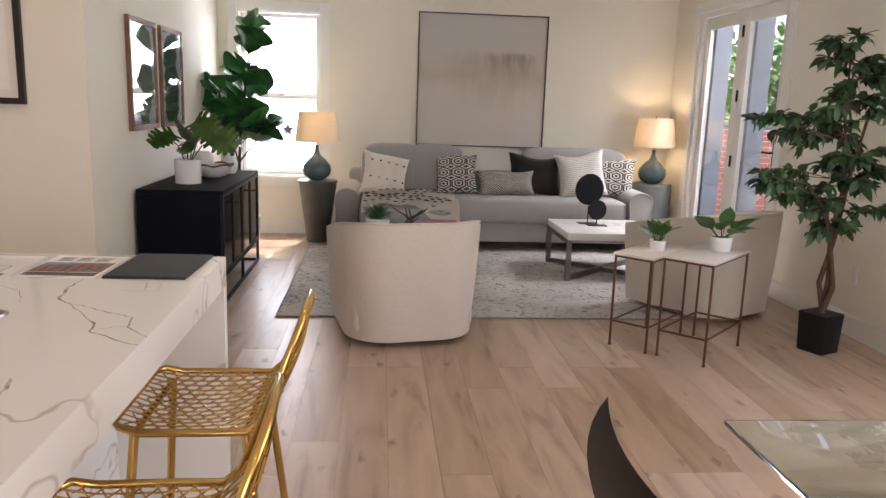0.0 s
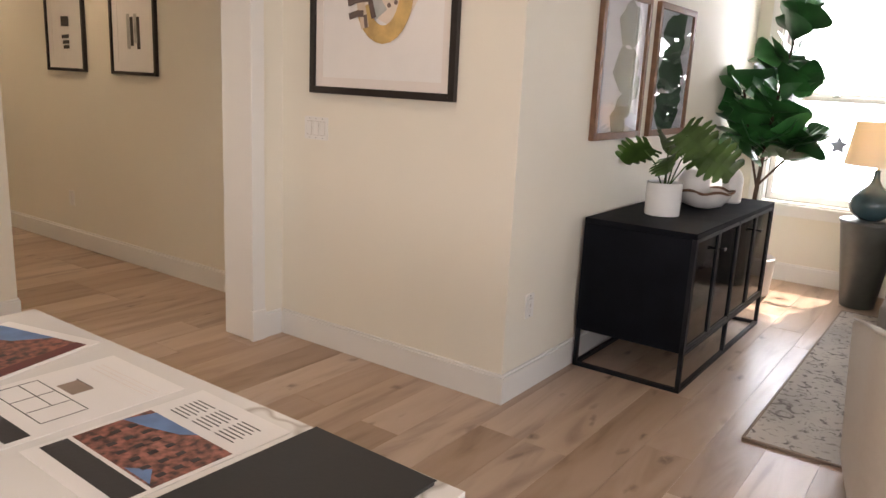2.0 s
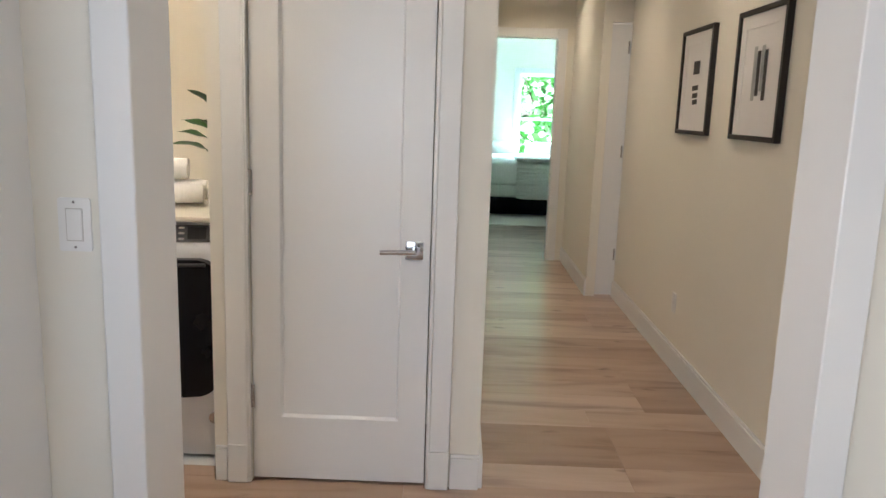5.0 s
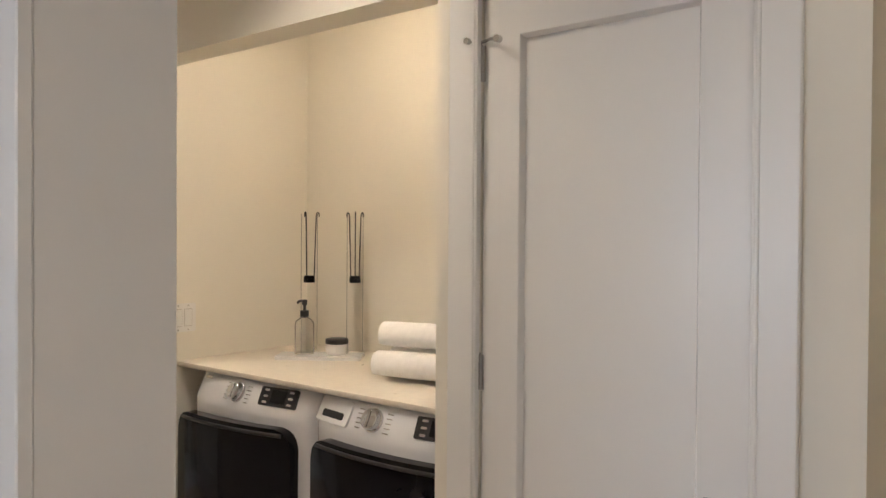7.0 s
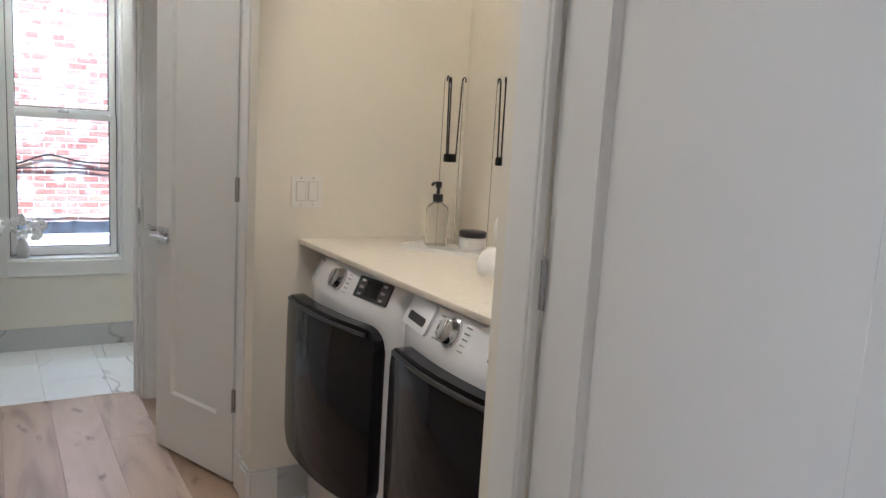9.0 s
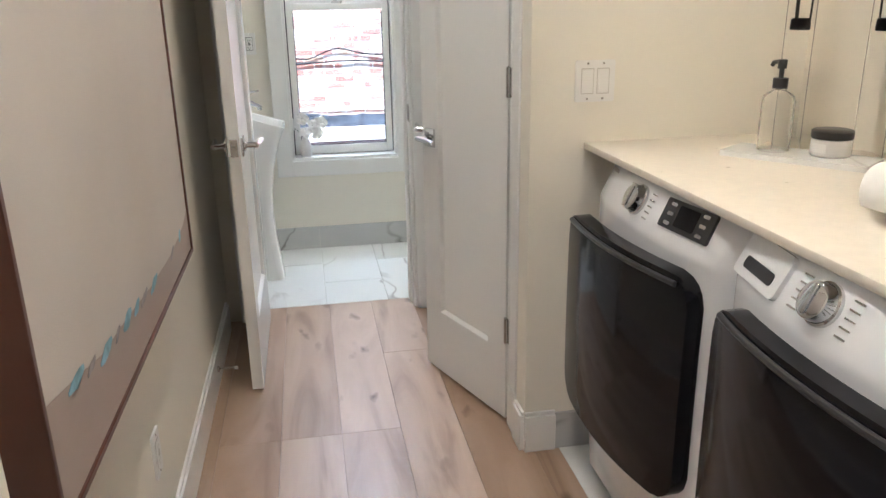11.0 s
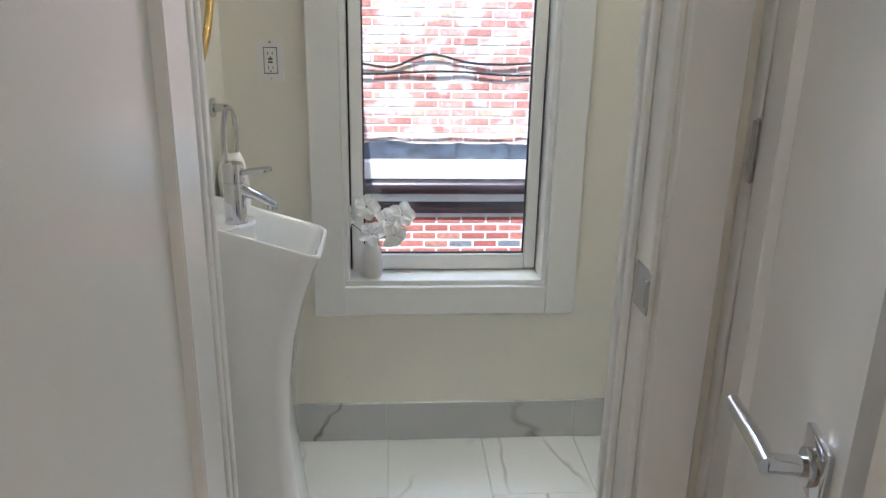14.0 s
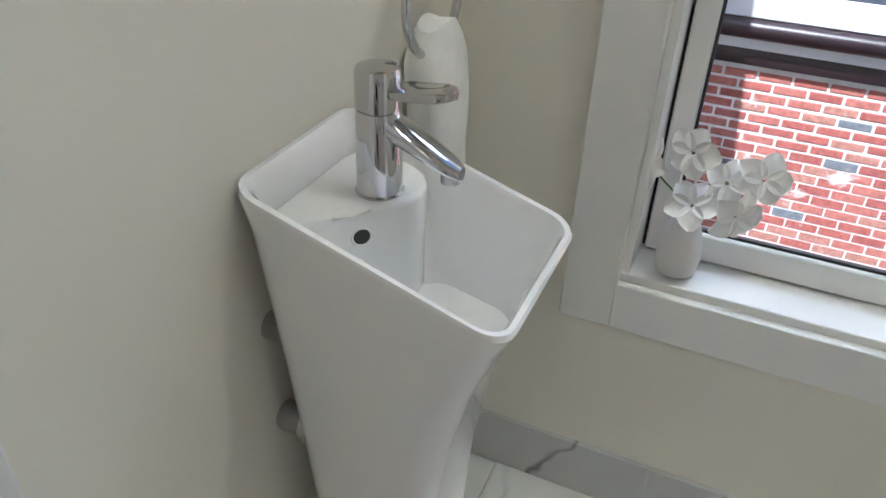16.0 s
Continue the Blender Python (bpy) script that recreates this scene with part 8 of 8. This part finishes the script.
# ---- wire stools ----
def bar_stool(x, y, rz):
    c = thing("bar_stool", (x, y, 0), rz, "gold wire counter stool with a mesh seat and back", "stool", "gold wire stools at the island")
    G = M["gold"]
    # local: the sitter faces -x; seat from x = -0.17 to 0.17, the back rises at x = 0.17
    zs, w = 0.665, 0.20
    rim = [(-0.165, -w + 0.04), (-0.145, -w + 0.008), (-0.10, -w), (0.05, -w), (0.14, -w + 0.004)]
    frame_pts = [(px, py, zs + 0.012 * (px < -0.1)) for px, py in rim]
    back = [(0.175, -w + 0.008, zs + 0.03), (0.20, -w + 0.012, zs + 0.09), (0.235, -w + 0.03, zs + 0.19), (0.255, -w + 0.07, zs + 0.245), (0.262, -w + 0.13, zs + 0.262), (0.263, 0, zs + 0.265)]
    half = frame_pts + back
    loop = half + [(px, -py, pz) for px, py, pz in reversed(half[:-1])]
    part("rim", tube(B(), loop, 0.0085, 10, True), G, c)

    def surf(u, v):
        """u from the front to the top of the back; v across."""
        s = 2 * v - 1
        if u < 0.55:
            k = u / 0.55
            xx = blend(-0.165, 0.14, k)
            return Vector((xx, s * (w - 0.004 - 0.03 * max(0, 0.15 - k)), zs - 0.018 * (1 - s * s) * math.sin(math.pi * k) + 0.012 * max(0, 0.2 - k) * 5))
        k = (u - 0.55) / 0.45
        bz = 0.265 * k
        bend = 0.02 * (1 - s * s) * math.sin(math.pi * min(1, k))
        return Vector((0.14 + 0.035 * min(1, k * 4) + 0.09 * k + bend, s * (w - 0.006 - 0.05 * max(0, k - 0.6) * 2), zs + bz - 0.05 * k * k * abs(s) ** 3))

    mesh = B()
    for k in range(1, 15):
        v = k / 15
        tube(mesh, [surf(u / 16, v) for u in range(17)], 0.0022, 5)
    for k in range(-8, 17):
        for sg in (1, -1):
            pts = []
            for q in range(13):
                v = q / 12
                u = (k + 7.5 * (v if sg > 0 else 1 - v)) / 16
                if 0.02 <= u <= 0.98:
                    pts.append(surf(u, v))
            if len(pts) > 1:
                tube(mesh, pts, 0.0019, 5)
    tagged(part("wire_mesh", mesh, G, c, "crossed gold wires"), kind="stuff")
    for sx, fx in ((-0.12, -0.17), (0.13, 0.20)):
        for sy in (-1, 1):
            part("leg", tube(B(), [(sx, sy * 0.165, zs - 0.012), (blend(sx, fx, 0.5), sy * 0.195, 0.34), (fx, sy * 0.225, 0.004)], [0.011, 0.0105, 0.009], 10), G, c)
    part("cross_rail", rod(B(), (-0.145, -0.185, 0.45 - 0.16), (-0.145, 0.185, 0.45 - 0.16), 0.008, seg=8), G, c)
    part("seat_rail", rod(B(), (-0.12, -0.165, zs - 0.014), (-0.12, 0.165, zs - 0.014), 0.008, seg=8), G, c)
    part("seat_rail", rod(B(), (0.13, -0.165, zs - 0.014), (0.13, 0.165, zs - 0.014), 0.008, seg=8), G, c)
    return c


stool = bar_stool(0.735, 2.745, 0)
copy_thing(stool, pose(0.735, 2.12, 0, 0, 0, 2))
copy_thing(stool, pose(0.735, 1.50, 0, 0, 0, -1))

# ---- dining corner ----
dt = thing("dining_table", (2.75, 1.52, 0), 0, "rectangular glass-topped dining table", "table")
part("tabletop", box(B(), (-0.815, -0.91, 0.733), (0.815, 0.91, 0.745), 0.004, 2), M["green_glass"], dt, "clear greenish glass top")
for sy in (-1, 1):
    part("trestle", box(B(), (-0.35, sy * 0.55 - 0.04, 0.0), (0.35, sy * 0.55 + 0.04, 0.732), 0.006, 2), M["black_wood"], dt)
ch = thing("dining_chair", (1.91, 2.06, 0), 16, "dark brown moulded leather dining chair at the glass table", "chair")
LEA = mat("dark_leather", (0.018, 0.014, 0.013), 0.35, vary=0.2, scale=8, bump=0.15)
sh = B()


def shell(u, v):
    s = 2 * v - 1
    if u < 0.45:
        k = u / 0.45
        return (0.24 - 0.40 * k, s * (0.22 - 0.02 * k), 0.45 - 0.02 * (1 - s * s) + 0.05 * abs(s) ** 3 * k)
    k = (u - 0.45) / 0.55
    wd = 0.20 + 0.10 * math.sin(math.pi * min(1, k * 0.75)) - 0.02 * k
    return (-0.16 - 0.13 * math.sin(k * 1.4) + 0.10 * abs(s) ** 2.2 * k, s * wd * 1.35, 0.47 + 0.37 * k - 0.05 * (1 - abs(s)) * k)


grid(sh, shell, 18, 14)
bmesh.ops.solidify(sh, geom=list(sh.faces), thickness=0.04)
part("shell", sh, LEA, ch)
for sx in (-0.13, 0.18):
    for sy in (-0.16, 0.16):
        part("leg", rod(B(), (sx, sy, 0.46), (sx * 1.25, sy * 1.2, 0.0), 0.014, 0.01, 10), M["black_wood"], ch)

# tall white cabinet beside the hall opening
pc = thing("pantry_cabinet", (-1.72, 3.12, 0), 0, "tall white panelled pantry cabinet", "cabinet")
part("body", box(B(), (-0.18, -0.30, 0.0), (0.145, 0.305, 2.5), 0.002), M["door"], pc)
for z0, z1 in ((0.10, 1.535), (1.545, 2.48)):
    d_ = B()
    x0, x1, y0, y1, s = 0.146, 0.166, -0.295, 0.302, 0.062
    for lo, hi in (((x0, y0, z0), (x1, y0 + s, z1)), ((x0, y1 - s, z0), (x1, y1, z1)), ((x0, y0 + s, z0), (x1, y1 - s, z0 + s)), ((x0, y0 + s, z1 - s), (x1, y1 - s, z1))):
        box(d_, lo, hi, 0.0015)
    leaf_ = part("door", box(B(), (x0, y0 + s, z0 + s), (x0 + 0.008, y1 - s, z1 - s)), M["door"], pc)
    part("door_frame", d_, M["door"], leaf_)

# ---- French doors ----
STRIP_GREY = mat("slate_strip", (0.16, 0.18, 0.22), 0.5, vary=0.15, scale=6, bump=0.05)
for nm, ya, yb, hs in (("door_8", FY0 + 0.05, (FY0 + FY1) / 2 - 0.002, -1), ("door_9", (FY0 + FY1) / 2 + 0.002, FY1 - 0.05, 0)):
    d_ = thing(nm, (XR + 0.06, (ya + yb) / 2, 0.0), 0, "white glazed French door, closed", "door", kind="structure")
    h_ = (yb - ya) / 2
    f = B()
    s = 0.105
    for lo, hi in (((-0.022, -h_, 0.015), (0.022, -h_ + s, FZ - 0.05)), ((-0.022, h_ - s, 0.015), (0.022, h_, FZ - 0.05)), ((-0.022, -h_ + s, 0.015), (0.022, h_ - s, 0.25)), ((-0.022, -h_ + s, FZ - 0.05 - 0.11), (0.022, h_ - s, FZ - 0.05))):
        box(f, lo, hi, 0.003)
    part("door_frame", f, M["door"], d_)
    g = part("pane", box(B(), (-0.004, -h_ + s, 0.25), (0.004, h_ - s, FZ - 0.16)), M["glass"], d_)
    g.visible_shadow = False
    # upright added for the darker blue-grey side of each pane, no known post
    part("pane_strip", box(B(), (0.03, h_ - s - 0.03, 0.02), (0.19, h_ - s + 0.03, FZ - 0.06), 0.004), STRIP_GREY, d_, "blue-grey upright strip added behind the glass")
    if hs:
        hb = B()
        box(hb, (-0.03, -h_ + 0.035, 0.98), (-0.022, -h_ + 0.07, 1.2), 0.002)
        rod(hb, (-0.03, -h_ + 0.052, 1.10), (-0.065, -h_ + 0.052, 1.10), 0.008, seg=10)
        tube(hb, [(-0.065, -h_ + 0.046, 1.10), (-0.068, -h_ + 0.16, 1.10)], 0.008, 8)
        part("door_handle", hb, M["black"], d_, "black lever handle")
    else:
        for z in (0.35, 0.98, 1.55, 2.1):
            part("hinge", box(B(), (-0.034, -h_ - 0.012, z - 0.05), (-0.02, -h_ + 0.012, z + 0.05), 0.003), M["black"], d_, "black hinge")
casing("trim_french_doors", [((XR - T, FY0 - 0.09, 0), (XR, FY0, FZ + 0.09)), ((XR - T, FY1, 0), (XR, FY1 + 0.09, FZ + 0.09)), ((XR - T, FY0, FZ), (XR, FY1, FZ + 0.09)), ((XR, FY0, 0), (XR + 0.16, FY0 + 0.05, FZ)), ((XR, FY1 - 0.05, 0), (XR + 0.16, FY1, FZ)), ((XR, FY0 + 0.05, FZ - 0.05), (XR + 0.16, FY1 - 0.05, FZ))], "white painted casing round the French doors")
# balcony outside
dk = solid("balcony_floor", box(B(), (XR + 0.16, 5.0, -0.15), (7.4, 11.2, -0.03)), mat("grey_deck", (0.25, 0.24, 0.22), 0.8, vary=0.2, scale=9), "grey balcony floor outside the French doors", "balcony", "structure")
pw = thing("brick_parapet", (5.9, 10.6, -0.03), 0, "red brick balcony parapet wall", "wall")
part("core", box(B(), (-1.48, 0.0, 0.0), (1.5, 0.2, 1.22)), M["mortar"], pw, smooth=False)
wb = B()
for r in range(17):
    for q in range(14):
        x = -1.48 + q * 0.212 + (0.1 if r % 2 else 0)
        if x + 0.2 < 1.5:
            box(wb, (x, -0.015, 0.005 + r * 0.071), (x + 0.2, 0.0, 0.066 + r * 0.071))
tagged(part("bricks", wb, M["brick"], pw, smooth=False), kind="stuff")
part("coping", box(B(), (-1.5, -0.04, 1.22), (1.52, 0.24, 1.27), 0.005), M["lead"], pw)
pr = thing("brick_pier", (4.62, 9.75, -0.03), 0, "dark brick corner pier outside the glass doors", "wall")
part("pier", box(B(), (-0.18, -0.2, 0), (0.14, 0.5, 2.9), 0.004), mat("blue_grey_boarding", (0.2, 0.21, 0.24), 0.7, vary=0.15), pr)


def tree(x, y, z, s, seed):
    rng = random.Random(seed)
    c = thing("garden_tree", (x, y, z), 0, "leafy green garden tree in sunlight", "tree", "garden trees")
    part("trunk", tube(B(), [(0, 0, 0), (0.1 * s, 0, 1.2 * s), (0, 0.1 * s, 2.4 * s), (0.1 * s, 0, 3.4 * s)], [0.14 * s, 0.11 * s, 0.08 * s, 0.04 * s], 10), M["bark"], c)
    lv = B()
    for k in range(34):
        a, e = rng.uniform(0, 6.28), rng.uniform(-0.4, 1.2)
        r = rng.uniform(0.5, 1.7) * s
        p = Vector((r * math.cos(a) * math.cos(e), r * math.sin(a) * math.cos(e), 2.6 * s + r * math.sin(e)))
        if k % 4 == 0:
            part("limb", tube(B(), [(0.05 * s, 0, (1.4 + 0.05 * k) * s), p * 0.6 + Vector((0, 0, 0.9 * s)), p], [0.05 * s, 0.03 * s, 0.01 * s], 6), M["bark"], c)
        for q in range(46):
            o = p + Vector((rng.gauss(0, 0.25), rng.gauss(0, 0.25), rng.gauss(0, 0.2))) * s
            leaf_into(lv, aim(o, (rng.uniform(-1, 1), rng.uniform(-1, 1), rng.uniform(-0.8, 0.5)), rng.uniform(-1, 1)), rng.uniform(0.10, 0.2) * s, 0.11 * s, "oval", 0.2, 0.2, 3)
    tagged(part("crown", lv, M["leaf_out"], c), kind="stuff")


tree(7.6, 14.2, -3.0, 1.35, 1)
tree(9.6, 16.5, -3.0, 1.6, 2)
tree(6.2, 17.5, -3.0, 1.5, 3)
tree(-16.5, 6.6, -3.0, 1.4, 4)
tree(-17.5, 8.2, -3.0, 1.5, 5)

# ---- bedroom at the end of the hall ----
bed = thing("bed", (-11.65, 5.35, 0), 0, "made bed with white covers on a dark base", "bed")
part("bed_base", box(B(), (-1.02, -0.82, 0.05), (1.03, 0.82, 0.28), 0.02, 3), M["black_wood"], bed, "dark bed base")
part("mattress", box(B(), (-1.0, -0.81, 0.28), (1.03, 0.81, 0.58), 0.06, 4), M["towel"], bed)
part("duvet", puff(B(), 1.08, 0.88, 0.19, (0.0, 0, 0.60), 0.3, 0.2, 48), M["towel"], bed, "white duvet")
qb = B()
for k in range(9):
    puff(qb, 0.022, 0.33, 0.03, (1.10, 0.12, 0.30 + k * 0.052), 0.5, 0.4, 20, 8)
puff(qb, 0.40, 0.33, 0.025, (0.72, 0.12, 0.80), 0.3, 0.3, 28, 8)
part("quilt", qb, M["towel"], bed, "white channel-quilted throw")
for sy in (-0.4, 0.4):
    part("pillow", puff(B(), 0.22, 0.34, 0.12, (-0.75, sy, 0.85), 0.5, 0.4, 28), M["towel"], bed)
br = solid("bedroom_rug", box(B(), (-12.4, 4.0, 0.002), (-9.9, 6.9, 0.014), 0.004), IVORY, "pale rug under the bed", "rug")
bp_ = framed("framed_print", at((-12.8, 4.46, 1.7)) @ FACE_XP, 0.24, 0.5, 0.02, 0.03, M["frame_black"], SKYB, "small dark blue picture on the bedroom wall")
bw_ = thing("window_3", (-12.8, 5.825, 1.325), 0, "white bedroom window looking into green trees", "window", kind="structure")
f = B()
for lo, hi in (((0, -0.61, -0.81), (0.02, -0.525, 0.81)), ((0, 0.525, -0.81), (0.02, 0.61, 0.81)), ((0, -0.525, -0.81), (0.02, 0.525, -0.725)), ((0, -0.525, 0.725), (0.02, 0.525, 0.81)), ((-0.12, -0.525, -0.02), (-0.08, 0.525, 0.02)), ((-0.12, -0.525, -0.725), (-0.08, -0.48, 0.725)), ((-0.12, 0.48, -0.725), (-0.08, 0.525, 0.725)), ((-0.12, -0.48, -0.725), (-0.08, 0.48, -0.68)), ((-0.12, -0.48, 0.68), (-0.08, 0.48, 0.725))):
    box(f, lo, hi, 0.002)
part("window_frame", f, M["trim"], bw_)

# ---- floors: boards and tiles ----
BOARD = 0.203
subs = (((-1.975, -3.16), (XR + 0.16, YB + 0.16)), ((-12.9, 3.0), (-1.975, 7.4)), ((-3.95, DY0), (-1.975, 4.4)))
fb = B()
for (x0, y0), (x1, y1) in subs:
    box(fb, (x0, y0, -0.06), (x1, y1, -0.012))
floor = solid("floor", fb, M["sub"], "pale knotty oak plank floor", "floor", "structure", smooth=False)
boards = {}


def board_mesh(length):
    if length not in boards:
        bm = box(B(), (0.0004, 0.0004, -0.012), (BOARD - 0.0004, length - 0.0004, 0.0), 0.0008)
        boards[length] = mesh_of("board", bm, M["floor"], False)
    return boards[length]


def lay(i0, i1, y0, y1, seed):
    """Boards of columns i0 to i1 - 1 of the one grid that all rooms share."""
    rng = random.Random(seed)
    for i in range(i0, i1):
        y = y0 - rng.choice((0.0, 0.3, 0.6, 0.9))
        while y < y1 - 0.02:
            want = rng.choice((1.2, 1.5, 1.8, 2.1))
            a, b = max(y, y0), min(y + want, y1)
            y += want
            if b - a < 0.05:
                continue
            ob = new("plank", board_mesh(round(b - a, 2)))
            ob.parent = floor
            ob.location = (i * BOARD, a, 0)


lay(-9, 22, -3.0, YB + 0.03, 3)
lay(-18, -9, DY0, 5.66, 5)
lay(-39, -18, 4.40, 5.66, 7)
lay(-63, -39, 3.1, 7.3, 9)

tf = solid("floor_bath", box(B(), (BXR - 0.05, BY - 0.1, -0.06), (BXL + 0.05, DY0, -0.004)), M["grout"], "white marble tile bathroom floor", "floor", "structure", smooth=False)
TILES = {}
for c, x0 in enumerate((-3.338, -3.033, -2.728, -2.423, -2.118)):
    y = -0.675 + (0.0 if c % 2 else 0.315)
    cuts = [BY - 0.05] + [v for v in (y, y + 0.615, y + 1.23) if BY - 0.02 < v < DY0 - 0.02] + [DY0]
    for a, b in zip(cuts, cuts[1:]):
        w = 0.305 if x0 > -3.3 or True else 0.1
        key = round(b - a, 3)
        if key not in TILES:
            TILES[key] = mesh_of("tile", box(B(), (0.0015, 0.0015, -0.01), (w - 0.0015, key - 0.0015, 0.0), 0.001), M["tile"], False)
        t_ = new("tile", TILES[key])
        t_.parent = tf
        t_.location = (x0, a, 0)
lf = solid("floor_laundry", box(B(), (-3.86, LY0, -0.011), (XW - 0.1, LY1, 0.001)), M["tile"], "marble tile floor under the machines", "floor", "structure", smooth=False)
